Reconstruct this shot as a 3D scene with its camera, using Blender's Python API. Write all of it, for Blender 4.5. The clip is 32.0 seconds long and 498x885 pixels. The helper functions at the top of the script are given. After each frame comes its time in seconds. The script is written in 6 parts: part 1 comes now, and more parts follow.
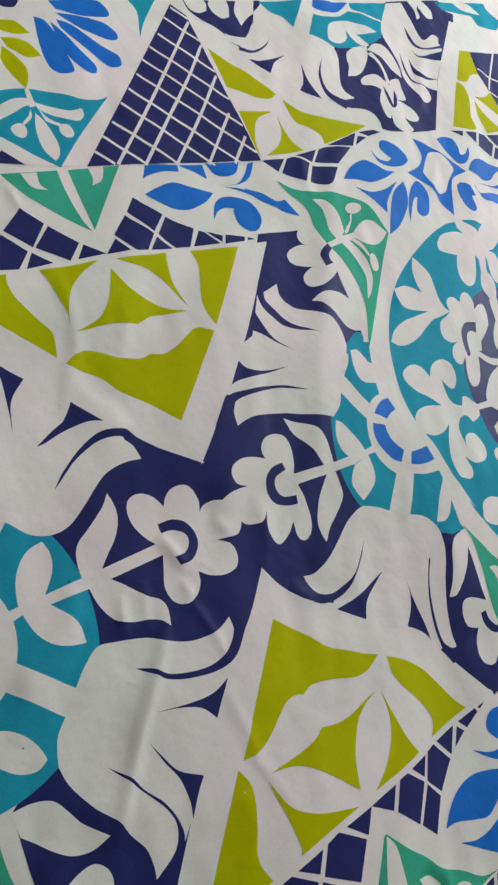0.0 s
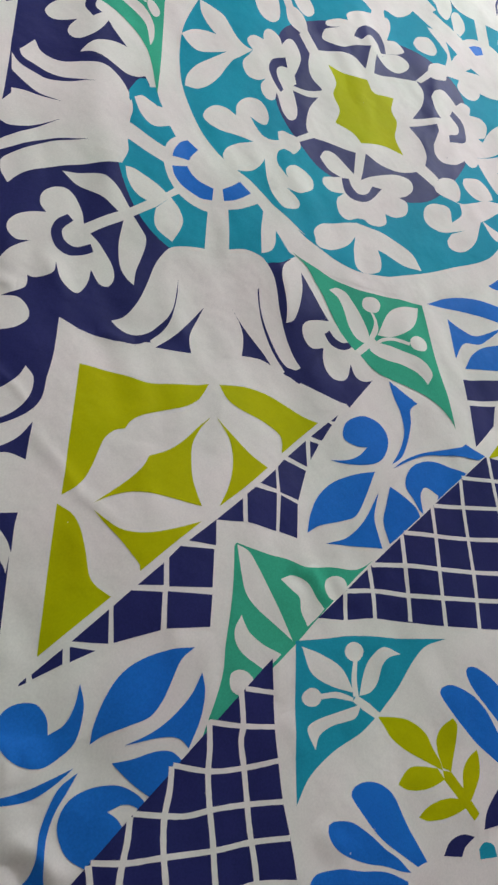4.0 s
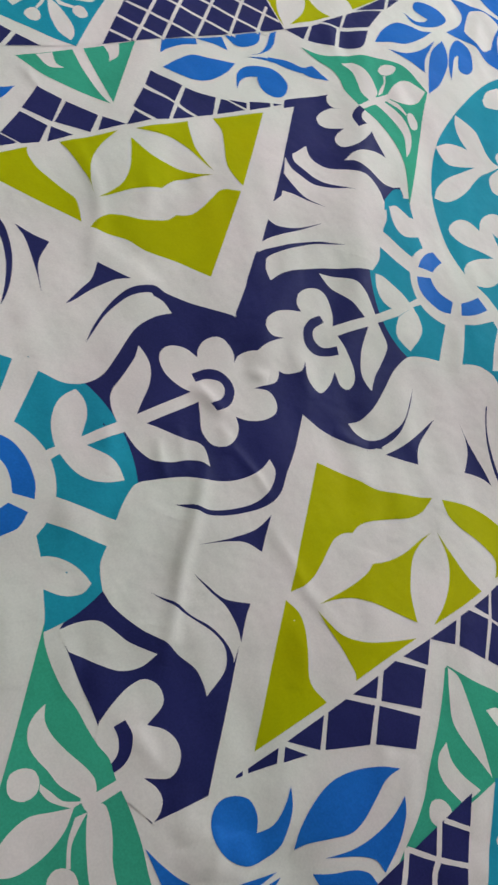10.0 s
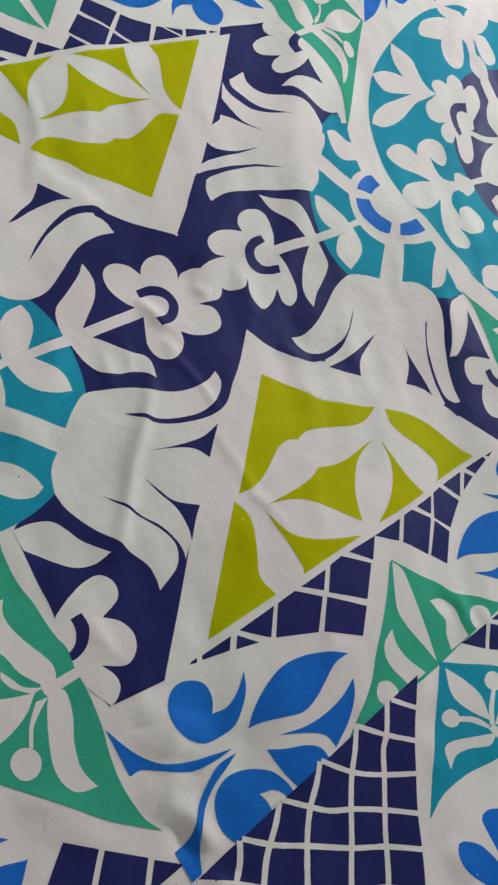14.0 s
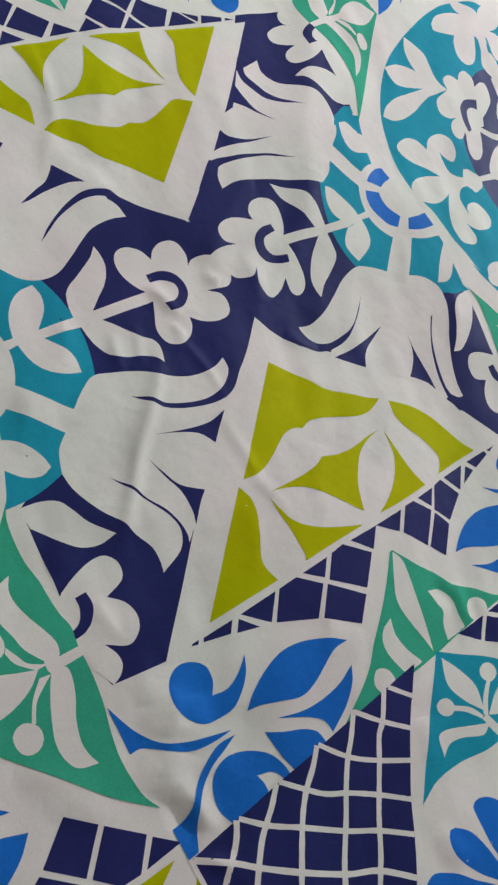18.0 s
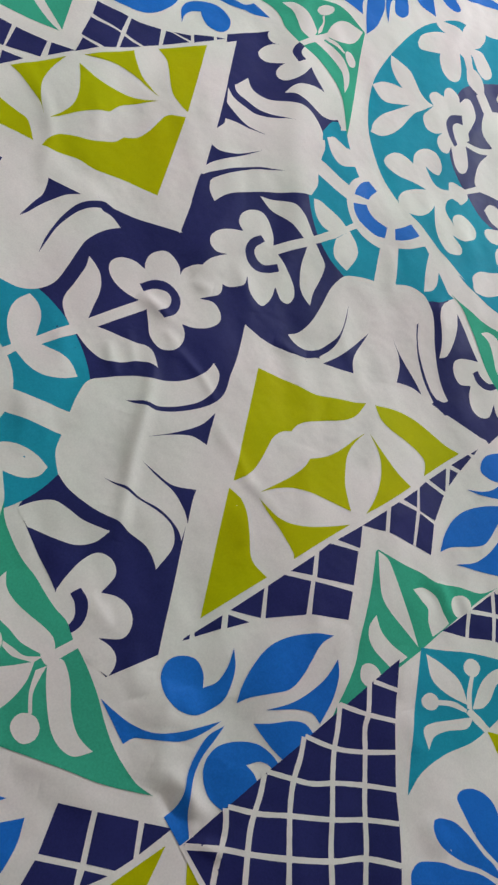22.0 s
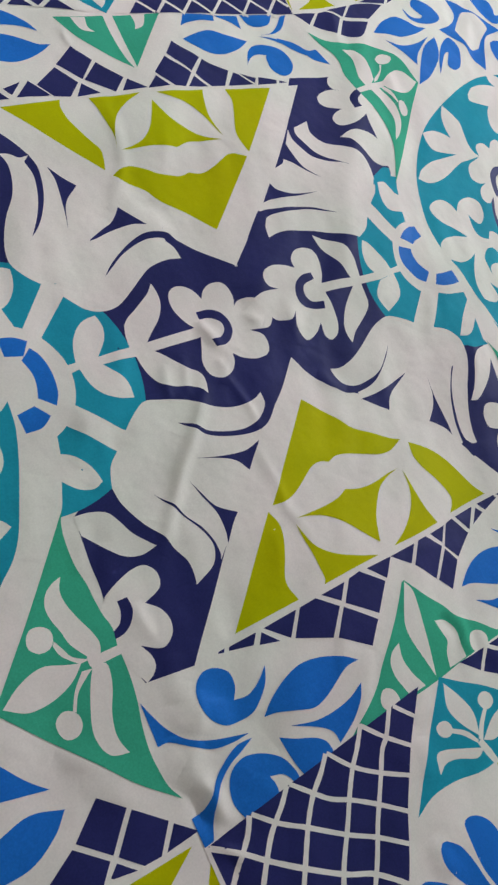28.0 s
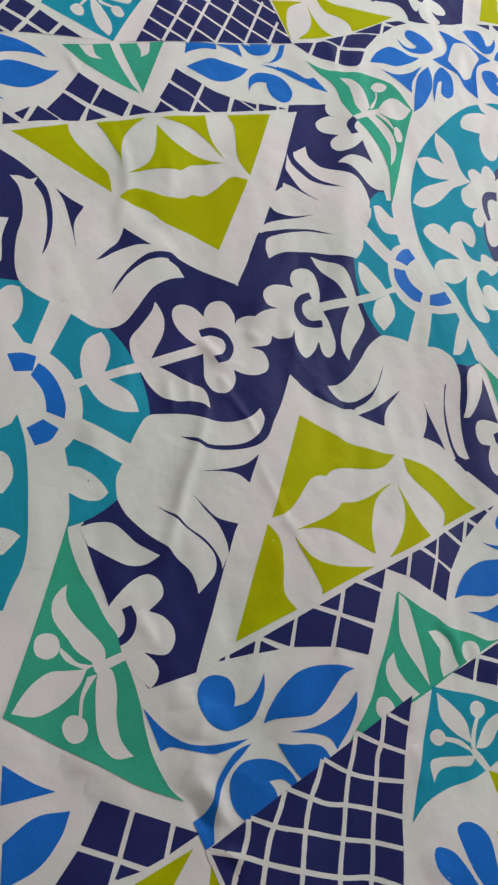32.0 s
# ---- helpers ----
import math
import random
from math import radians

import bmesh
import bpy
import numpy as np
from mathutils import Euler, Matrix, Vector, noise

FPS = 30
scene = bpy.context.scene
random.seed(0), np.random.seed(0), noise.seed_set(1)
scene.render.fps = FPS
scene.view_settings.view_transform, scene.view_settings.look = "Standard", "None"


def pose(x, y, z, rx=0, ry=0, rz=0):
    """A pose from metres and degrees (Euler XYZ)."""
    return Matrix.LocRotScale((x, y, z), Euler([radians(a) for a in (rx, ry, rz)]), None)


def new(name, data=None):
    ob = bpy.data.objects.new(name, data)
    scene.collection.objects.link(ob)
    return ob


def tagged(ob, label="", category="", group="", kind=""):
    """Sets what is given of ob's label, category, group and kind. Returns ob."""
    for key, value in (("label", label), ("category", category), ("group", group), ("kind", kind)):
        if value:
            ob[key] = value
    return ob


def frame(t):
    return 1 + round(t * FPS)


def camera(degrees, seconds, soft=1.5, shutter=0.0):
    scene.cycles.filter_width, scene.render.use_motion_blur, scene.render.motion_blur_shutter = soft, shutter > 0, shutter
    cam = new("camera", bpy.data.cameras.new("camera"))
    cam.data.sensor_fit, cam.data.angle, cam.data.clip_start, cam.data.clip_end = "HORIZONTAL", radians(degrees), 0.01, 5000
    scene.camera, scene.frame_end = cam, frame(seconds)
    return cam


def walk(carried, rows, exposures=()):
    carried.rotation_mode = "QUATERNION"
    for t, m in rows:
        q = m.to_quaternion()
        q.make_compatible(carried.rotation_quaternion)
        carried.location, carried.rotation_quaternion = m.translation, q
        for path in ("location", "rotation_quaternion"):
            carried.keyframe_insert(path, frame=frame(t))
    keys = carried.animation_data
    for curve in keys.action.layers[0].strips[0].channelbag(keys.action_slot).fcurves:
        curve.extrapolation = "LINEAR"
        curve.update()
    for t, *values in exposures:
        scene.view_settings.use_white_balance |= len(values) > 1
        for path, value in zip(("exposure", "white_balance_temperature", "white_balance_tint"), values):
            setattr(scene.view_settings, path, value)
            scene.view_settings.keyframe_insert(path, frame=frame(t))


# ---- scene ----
# Metres, z up. The sheet's print is laid out in u (x) and v (y) round the middle of one repeat; TOP is the bed's height.
TOP = 0.55
cam = camera(34.0, 32.0, soft=2.4, shutter=0.5)
ROWS = [  # seconds, eye over the sheet's middle, turn
    (0, -0.6087, -0.0586, 0.8316, 26.29, -32.39, -30.53),
    (0.5, -0.6137, -0.0668, 0.8305, 26.81, -32.11, -30.20),
    (1, -0.6154, -0.1330, 0.8459, 27.80, -31.08, -31.42),
    (1.5, -0.5742, -0.2116, 0.8720, 29.23, -30.24, -35.65),
    (2, -0.5511, -0.2779, 0.8570, 29.96, -28.29, -39.26),
    (2.5, -0.4770, -0.3271, 0.8229, 28.41, -27.17, -42.52),
    (3, -0.4702, -0.3592, 0.8216, 27.71, -26.55, -44.02),
    (3.5, -0.4814, -0.3690, 0.8246, 27.23, -26.57, -44.58),
    (5.5, -0.5227, -0.3611, 0.8302, 25.98, -26.15, -43.97),
    (6, -0.5177, -0.3495, 0.8178, 25.76, -25.54, -43.21),
    (6.5, -0.5221, -0.3188, 0.8219, 25.38, -24.86, -41.50),
    (7, -0.5507, -0.2807, 0.8208, 24.98, -25.26, -39.04),
    (7.5, -0.5836, -0.2527, 0.8238, 24.65, -24.31, -35.52),
    (8, -0.6123, -0.2334, 0.8265, 24.51, -23.48, -32.95),
    (8.5, -0.6153, -0.2306, 0.8215, 24.29, -23.21, -31.75),
    (9, -0.6070, -0.2293, 0.8173, 24.61, -23.39, -31.24),
    (9.5, -0.6065, -0.2302, 0.8156, 24.67, -23.56, -30.81),
    (10, -0.5849, -0.2383, 0.8129, 25.05, -23.37, -31.83),
    (10.5, -0.5768, -0.2810, 0.8227, 25.68, -22.61, -34.17),
    (11, -0.5680, -0.3107, 0.8362, 26.03, -22.26, -36.04),
    (11.5, -0.5957, -0.3296, 0.8548, 26.07, -22.71, -36.48),
    (12, -0.5910, -0.3240, 0.8361, 25.74, -23.04, -36.41),
    (12.5, -0.5860, -0.3155, 0.8194, 25.36, -23.51, -36.13),
    (13, -0.5996, -0.3154, 0.8198, 24.96, -23.91, -35.67),
    (13.5, -0.6075, -0.3216, 0.8237, 24.62, -24.13, -35.33),
    (14, -0.6080, -0.3224, 0.8224, 24.45, -24.34, -35.09),
    (14.5, -0.6080, -0.3216, 0.8254, 24.20, -24.45, -34.80),
    (16.5, -0.6164, -0.3211, 0.8250, 23.34, -24.94, -33.69),
    (17, -0.6234, -0.3187, 0.8250, 23.28, -25.18, -33.61),
    (17.5, -0.6264, -0.3212, 0.8228, 23.31, -25.31, -33.56),
    (18, -0.6267, -0.3211, 0.8196, 23.29, -25.53, -33.60),
    (18.5, -0.6325, -0.3235, 0.8385, 23.19, -25.58, -33.56),
    (19, -0.6276, -0.3329, 0.8393, 23.36, -25.53, -33.67),
    (19.5, -0.6260, -0.3351, 0.8442, 23.50, -25.53, -33.77),
    (20, -0.6272, -0.3391, 0.8434, 23.63, -25.50, -33.87),
    (20.5, -0.6332, -0.3401, 0.8476, 23.80, -25.56, -33.88),
    (21, -0.6410, -0.3415, 0.8490, 24.03, -25.55, -33.75),
    (21.5, -0.6400, -0.3345, 0.8420, 24.07, -25.68, -33.76),
    (22, -0.6429, -0.3408, 0.8472, 24.25, -25.65, -33.72),
    (22.5, -0.6609, -0.3417, 0.8541, 24.17, -25.48, -33.39),
    (23, -0.6731, -0.3421, 0.8654, 24.04, -25.31, -33.10),
    (23.5, -0.6836, -0.3498, 0.8726, 24.31, -25.17, -32.97),
    (24, -0.6842, -0.3376, 0.8782, 24.29, -25.25, -32.69),
    (24.5, -0.6810, -0.3250, 0.8756, 24.22, -25.46, -32.28),
    (25, -0.6527, -0.3079, 0.8428, 23.81, -25.49, -31.66),
    (25.5, -0.6718, -0.3100, 0.8610, 23.44, -25.75, -30.88),
    (27.5, -0.6945, -0.3121, 0.8741, 23.16, -26.51, -29.35),
    (28, -0.7029, -0.3128, 0.8804, 23.24, -26.81, -29.26),
    (28.5, -0.7005, -0.3127, 0.8770, 23.40, -26.86, -29.21),
    (29, -0.7060, -0.3085, 0.8840, 23.49, -26.99, -29.12),
    (29.5, -0.7084, -0.3101, 0.8828, 23.71, -27.19, -29.23),
    (30, -0.7121, -0.3139, 0.8869, 23.94, -27.22, -29.22),
    (30.5, -0.7345, -0.3207, 0.9123, 24.20, -27.65, -29.33),
    (31, -0.7352, -0.3224, 0.9120, 24.30, -27.55, -29.33),
    (31.5, -0.7314, -0.3184, 0.9065, 24.40, -27.54, -29.30),
    (32, -0.7336, -0.3155, 0.8987, 24.41, -27.66, -29.12),
]
walk(cam, [(t, pose(x, y, TOP + z, rx, ry, rz)) for t, x, y, z, rx, ry, rz in ROWS],
     exposures=[(0, -0.10), (2, -0.08), (6, -0.05), (9, -0.03), (12, 0.02), (32, 0.03)])

# ---- light: a plain room with two added ceiling panels, out of view ----
world = bpy.data.worlds.new("world")
scene.world = world
world.use_nodes = True
world.node_tree.nodes["Background"].inputs[0].default_value = (0.80, 0.85, 0.92, 1)
world.node_tree.nodes["Background"].inputs[1].default_value = 0.08
ROOM = (-2.6, 6.0, -3.4, 3.4, 2.7)  # x from, to, y from, to, height


def added_panel_lamp(x, y, size, watts, colour):
    data = bpy.data.lights.new("ceiling_lamp_light", "AREA")
    data.shape, data.size, data.size_y, data.energy, data.color = "RECTANGLE", size[0], size[1], watts, colour
    ob = new("ceiling_lamp_light", data)
    ob.matrix_world = pose(x, y, ROOM[4] - 0.06, 0, 0, 0)
    return ob


# Both are added and unseen: one rakes the folds, one evens the brightness.
ADDED_LAMPS = ((4.4, 0.6, (0.6, 1.2), 258.0), (0.1, 1.7, (0.6, 1.2), 7.0))


# ---- materials ----
def rgb(r, g, b, light=0.80):
    """A base colour from the colour that a surface shows under the room's light."""
    return [min(0.9, (((c / 255 + 0.055) / 1.055) ** 2.4 if c > 10 else c / 255 / 12.92) / light) for c in (r, g, b)]


def cloth_material(name, colour, rough, spread=0.05, ink=0.0, gloss=0.02):
    m = bpy.data.materials.new(name)
    m.use_nodes = True
    nodes, links = m.node_tree.nodes, m.node_tree.links
    bsdf = nodes["Principled BSDF"]
    bsdf.inputs["Roughness"].default_value = rough
    bsdf.inputs["Specular IOR Level"].default_value = gloss
    place = nodes.new("ShaderNodeNewGeometry")
    # uneven dye: broad patches and fine threads
    patches = nodes.new("ShaderNodeTexNoise")
    patches.inputs["Scale"].default_value, patches.inputs["Detail"].default_value = 9.0, 4.0
    links.new(place.outputs["Position"], patches.inputs["Vector"])
    threads = nodes.new("ShaderNodeTexNoise")
    threads.inputs["Scale"].default_value, threads.inputs["Detail"].default_value = 420.0, 2.0
    links.new(place.outputs["Position"], threads.inputs["Vector"])
    both = nodes.new("ShaderNodeMath")
    both.operation = "MULTIPLY_ADD"
    links.new(threads.outputs["Fac"], both.inputs[0])
    both.inputs[1].default_value = 0.6 + ink
    links.new(patches.outputs["Fac"], both.inputs[2])
    ramp = nodes.new("ShaderNodeMapRange")
    ramp.inputs["From Min"].default_value, ramp.inputs["From Max"].default_value = 0.45, 1.15
    ramp.inputs["To Min"].default_value, ramp.inputs["To Max"].default_value = 1 - spread, 1 + spread
    links.new(both.outputs[0], ramp.inputs["Value"])
    scale = nodes.new("ShaderNodeVectorMath")
    scale.operation = "SCALE"
    scale.inputs[0].default_value = colour
    links.new(ramp.outputs["Result"], scale.inputs["Scale"])
    # faint pink and green casts in the dye
    cast = nodes.new("ShaderNodeTexNoise")
    cast.inputs["Scale"].default_value, cast.inputs["Detail"].default_value = 5.0, 5.0
    links.new(place.outputs["Position"], cast.inputs["Vector"])
    tint = nodes.new("ShaderNodeMix")
    tint.data_type = "RGBA"
    tint.inputs["A"].default_value, tint.inputs["B"].default_value = (1.035, 0.98, 1.005, 1), (0.97, 1.015, 0.98, 1)
    sharper = nodes.new("ShaderNodeMapRange")
    sharper.inputs["From Min"].default_value, sharper.inputs["From Max"].default_value = 0.35, 0.65
    links.new(cast.outputs["Fac"], sharper.inputs["Value"])
    links.new(sharper.outputs["Result"], tint.inputs["Factor"])
    dyed = nodes.new("ShaderNodeVectorMath")
    dyed.operation = "MULTIPLY"
    links.new(scale.outputs["Vector"], dyed.inputs[0])
    links.new(tint.outputs["Result"], dyed.inputs[1])
    links.new(dyed.outputs["Vector"], bsdf.inputs["Base Color"])
    # weave and tiny puckers
    weave = nodes.new("ShaderNodeTexNoise")
    weave.inputs["Scale"].default_value, weave.inputs["Detail"].default_value = 900.0, 1.0
    links.new(place.outputs["Position"], weave.inputs["Vector"])
    pucker = nodes.new("ShaderNodeTexNoise")
    pucker.inputs["Scale"].default_value, pucker.inputs["Detail"].default_value = 11.0, 3.5
    links.new(place.outputs["Position"], pucker.inputs["Vector"])
    fine = nodes.new("ShaderNodeBump")
    fine.inputs["Strength"].default_value, fine.inputs["Distance"].default_value = 0.12, 0.0004
    links.new(weave.outputs["Fac"], fine.inputs["Height"])
    broad = nodes.new("ShaderNodeBump")
    broad.inputs["Strength"].default_value, broad.inputs["Distance"].default_value = 0.75, 0.008
    links.new(pucker.outputs["Fac"], broad.inputs["Height"])
    links.new(fine.outputs["Normal"], broad.inputs["Normal"])
    links.new(broad.outputs["Normal"], bsdf.inputs["Normal"])
    return m


def plain_material(name, colour, rough, glow=0.0):
    m = bpy.data.materials.new(name)
    m.use_nodes = True
    nodes, links = m.node_tree.nodes, m.node_tree.links
    bsdf = nodes["Principled BSDF"]
    bsdf.inputs["Roughness"].default_value = rough
    mottle = nodes.new("ShaderNodeTexNoise")
    mottle.inputs["Scale"].default_value, mottle.inputs["Detail"].default_value = 3.0, 6.0
    mix = nodes.new("ShaderNodeMix")
    mix.data_type = "RGBA"
    mix.inputs["A"].default_value = (*[c * 0.94 for c in colour], 1)
    mix.inputs["B"].default_value = (*colour, 1)
    links.new(mottle.outputs["Fac"], mix.inputs["Factor"])
    links.new(mix.outputs["Result"], bsdf.inputs["Base Color"])
    if glow:
        bsdf.inputs["Emission Color"].default_value = (1, 0.97, 0.92, 1)
        bsdf.inputs["Emission Strength"].default_value = glow
    return m


WHITE = cloth_material("white_cotton", rgb(205, 201, 196), 0.62, 0.11)
NAVY = cloth_material("navy_print", rgb(33, 36, 82), 0.5, 0.22, 0.3, 0.06)
YELLOW = cloth_material("chartreuse_print", rgb(158, 160, 4), 0.58, 0.09, 0.2)
TEAL = cloth_material("teal_print", rgb(30, 130, 152), 0.58, 0.15, 0.3)
BLUE = cloth_material("blue_print", rgb(26, 95, 174), 0.52, 0.16, 0.3, 0.04)
GREEN = cloth_material("green_print", rgb(52, 146, 119), 0.58, 0.16, 0.3)
PLASTER = plain_material("painted_plaster", (0.72, 0.71, 0.68), 0.8)
TILED = plain_material("floor_stone", (0.42, 0.39, 0.36), 0.45)
TICKING = plain_material("mattress_ticking", (0.70, 0.69, 0.66), 0.85)
ADDED_LAMP = plain_material("lamp_diffuser", (0.85, 0.85, 0.85), 0.5, 3.0)
ENAMEL = plain_material("white_enamel", (0.75, 0.75, 0.75), 0.4)


# ---- the room ----
def box(bm, x0, x1, y0, y1, z0, z1):
    m = Matrix.LocRotScale(((x0 + x1) / 2, (y0 + y1) / 2, (z0 + z1) / 2), None, (x1 - x0, y1 - y0, z1 - z0))
    return bmesh.ops.create_cube(bm, size=1, matrix=m)["verts"]


def part(name, bm, material, parent=None, label=""):
    mesh = bpy.data.meshes.new(name)
    bm.to_mesh(mesh)
    bm.free()
    mesh.materials.append(material)
    ob = new(name, mesh)
    ob.parent = parent
    return tagged(ob, label)


def slab(name, material, label, category, *size):
    bm = bmesh.new()
    box(bm, *size)
    return tagged(part(name, bm, material), label, category, kind="structure")


X0, X1, Y0, Y1, HIGH = ROOM
slab("floor", TILED, "grey-brown stone floor of the plain room", "floor", X0 - 0.1, X1 + 0.1, Y0 - 0.1, Y1 + 0.1, -0.1, 0)
slab("ceiling", PLASTER, "plain white painted plaster ceiling", "ceiling", X0 - 0.1, X1 + 0.1, Y0 - 0.1, Y1 + 0.1, HIGH, HIGH + 0.1)
slab("wall_west", PLASTER, "plain off-white painted plaster wall", "wall", X0 - 0.1, X0, Y0, Y1, 0, HIGH)
slab("wall_east", PLASTER, "plain off-white painted plaster wall", "wall", X1, X1 + 0.1, Y0, Y1, 0, HIGH)
slab("wall_south", PLASTER, "plain off-white painted plaster wall", "wall", X0 - 0.1, X1 + 0.1, Y0 - 0.1, Y0, 0, HIGH)
slab("wall_north", PLASTER, "plain off-white painted plaster wall", "wall", X0 - 0.1, X1 + 0.1, Y1, Y1 + 0.1, 0, HIGH)
# bodies for the added lamps: a glowing diffuser in an enamel frame
for x, y, size, watts in ADDED_LAMPS:
    bm = bmesh.new()
    box(bm, x - size[0] / 2, x + size[0] / 2, y - size[1] / 2, y + size[1] / 2, HIGH - 0.05, HIGH - 0.045)
    fixture = bpy.data.objects.new("ceiling_lamp", None)
    scene.collection.objects.link(fixture)
    tagged(fixture, "unseen rectangular white ceiling lamp with a glowing diffuser, added for light", "ceiling lamp", "ceiling lamps")
    part("diffuser", bm, ADDED_LAMP, fixture)
    bm = bmesh.new()
    w, d = size[0] / 2, size[1] / 2
    for a, b, c, e in ((-w - 0.03, -w, -d - 0.03, d + 0.03), (w, w + 0.03, -d - 0.03, d + 0.03), (-w, w, -d - 0.03, -d), (-w, w, d, d + 0.03)):
        box(bm, x + a, x + b, y + c, y + e, HIGH - 0.055, HIGH)
    part("frame", bm, ENAMEL, fixture)
    added_panel_lamp(x, y, size, watts, (0.945, 1.0, 1.08))

# ---- the bed under the sheet ----
SHEET = (-1.05, 1.95, -1.12, 1.22)  # u from, to, v from, to
bm = bmesh.new()
box(bm, SHEET[0] + 0.01, SHEET[1] - 0.01, SHEET[2] + 0.01, SHEET[3] - 0.01, 0.30, TOP - 0.012)
bmesh.ops.bevel(bm, geom=bm.edges[:], offset=0.04, segments=4, affect="EDGES", profile=0.6)
mattress = tagged(part("mattress", bm, TICKING), "thick white mattress hidden under the printed sheet", "mattress")
bm = bmesh.new()
box(bm, SHEET[0] + 0.03, SHEET[1] - 0.03, SHEET[2] + 0.03, SHEET[3] - 0.03, 0.0, 0.30)
tagged(part("bed_base", bm, TILED), "plain low bed base under the mattress", "bed base")


# ---- the printed sheet ----
def fold(u, v, high, wide, crest):
    """A soft fold along a bent crest that runs out at both ends."""
    flat = np.ravel(u), np.ravel(v)
    lo, hi = np.min(crest, 0) / 1000 - 4 * wide / 1000, np.max(crest, 0) / 1000 + 4 * wide / 1000
    on = (flat[0] > lo[0]) & (flat[0] < hi[0]) & (flat[1] > lo[1]) & (flat[1] < hi[1])
    out = np.zeros(len(flat[0]))
    x, y = flat[0][on] * 1000, flat[1][on] * 1000
    best, at = np.full(len(x), 1e9), np.zeros(len(x))
    for k, ((a, b), (c, d)) in enumerate(zip(crest, crest[1:])):
        t = np.clip(((x - a) * (c - a) + (y - b) * (d - b)) / ((c - a) ** 2 + (d - b) ** 2), 0, 1)
        far = (x - a - t * (c - a)) ** 2 + (y - b - t * (d - b)) ** 2
        at = np.where(far < best, (k + t) / (len(crest) - 1), at)
        best = np.minimum(far, best)
    out[on] = 1.45 * high / 1000 * (0.1 + 0.9 * np.sin(np.pi * at) ** 0.7) * np.exp(-best / (2 * wide * wide))
    return out.reshape(np.shape(u))


FOLDS_A = [  # height and half width, then the crest, in millimetres
    (4.6, 7, [(-126, -62), (-157, -104), (-182, -130), (-217, -164), (-243, -195), (-272, -230), (-290, -249)]),
    (-2.2, 15, [(-204, -115), (-245, -158), (-280, -208)]),
    (1.2, 5, [(-138, -19), (-150, -47), (-161, -74)]),
    (3.2, 7.5, [(-95, 24), (-87, 1), (-77, -29)]),
    (1.4, 5, [(-89, -63), (-86, -89), (-79, -117), (-82, -153)]),
    (1.5, 7, [(-97, -162), (-98, -191), (-98, -225), (-101, -258), (-94, -281), (-86, -330)]),
]
FOLDS_B = [  # height and half width, then the crest, in millimetres
    (3, 9, [(-375, -471), (-363, -489), (-356, -505), (-352, -531), (-348, -553)]),
    (-2.6, 7, [(-379, -493), (-374, -522), (-368, -545)]),
    (1.5, 5, [(-376, -553), (-367, -566), (-357, -583)]),
    (1.2, 6, [(-346, -564), (-351, -580), (-360, -594)]),
    (2.2, 10, [(-311, -386), (-332, -421), (-352, -455), (-366, -477)]),
    (1.4, 8, [(-328, -357), (-340, -386), (-353, -408)]),
]
FOLDS_C = [  # height and half width, then the crest, in millimetres
    (1.6, 7, [(-343, -286), (-343, -311), (-343, -332)]),
    (5, 19, [(567, 508), (483, 424), (418, 350), (347, 259), (298, 195), (244, 113), (199, 56), (150, 3)]),
    (1.8, 10, [(480, 555), (461, 489), (451, 437)]),
    (2.2, 8, [(-73, 395), (-73, 355), (-77, 320), (-91, 277), (-119, 237), (-141, 207)]),
    (-2.6, 13, [(-84, 262), (-84, 218), (-83, 166)]),
    (1.8, 9, [(-85, 204), (-81, 180), (-79, 154)]),
]
FOLDS_D = [  # height and half width, then the crest, in millimetres
    (1.5, 5, [(-82, 514), (-83, 491), (-79, 474)]),
    (2.4, 8, [(80, -493), (73, -516), (66, -542)]),
    (-1.8, 7, [(46, -479), (57, -498), (69, -518)]),
    (1.4, 7, [(101, -519), (99, -544), (89, -566)]),
    (1.6, 8, [(-70, -593), (-77, -613), (-91, -636)]),
    (1.9, 10, [(-125, -695), (-124, -720), (-119, -746)]),
]
FOLDS_E = [  # height and half width, then the crest, in millimetres
    (1.8, 20, [(286, -90), (240, -152), (197, -221)]),
    (1.5, 13, [(-393, -108), (-418, -157), (-439, -197)]),
    (1.6, 12, [(6, -253), (-30, -292), (-52, -344)]),
    (1.4, 9, [(-88, -467), (-118, -500), (-141, -542)]),
    (1.6, 9, [(-488, -390), (-461, -418), (-432, -453)]),
    (2, 11, [(955, 594), (859, 516), (781, 428), (761, 372)]),
]
FOLDS_F = [  # height and half width, then the crest, in millimetres
    (1.6, 14, [(446, 212), (379, 137), (342, 63)]),
    (1.6, 10, [(60, 22), (60, -17), (48, -52)]),
    (-1.4, 12, [(-8, 56), (-18, 20), (-56, -27)]),
    (2.2, 12, [(996, 212), (936, 125), (826, 46)]),
    (2, 12, [(1102, 54), (963, -37), (894, -124)]),
    (1.8, 10, [(426, -498), (395, -541), (348, -570)]),
]
FOLDS_G = [  # height and half width, then the crest, in millimetres
    (2, 14, [(720, 848), (633, 762), (568, 684)]),
    (2.4, 12, [(1087, 835), (982, 739), (913, 637)]),
    (2, 14, [(119, 763), (110, 702), (68, 632)]),
    (1.2, 5, [(-366, -564), (-359, -574), (-353, -585)]),
    (0.9, 4.5, [(-368, -538), (-367, -547), (-367, -553)]),
    (1, 5, [(-326, -551), (-335, -562), (-343, -571)]),
]
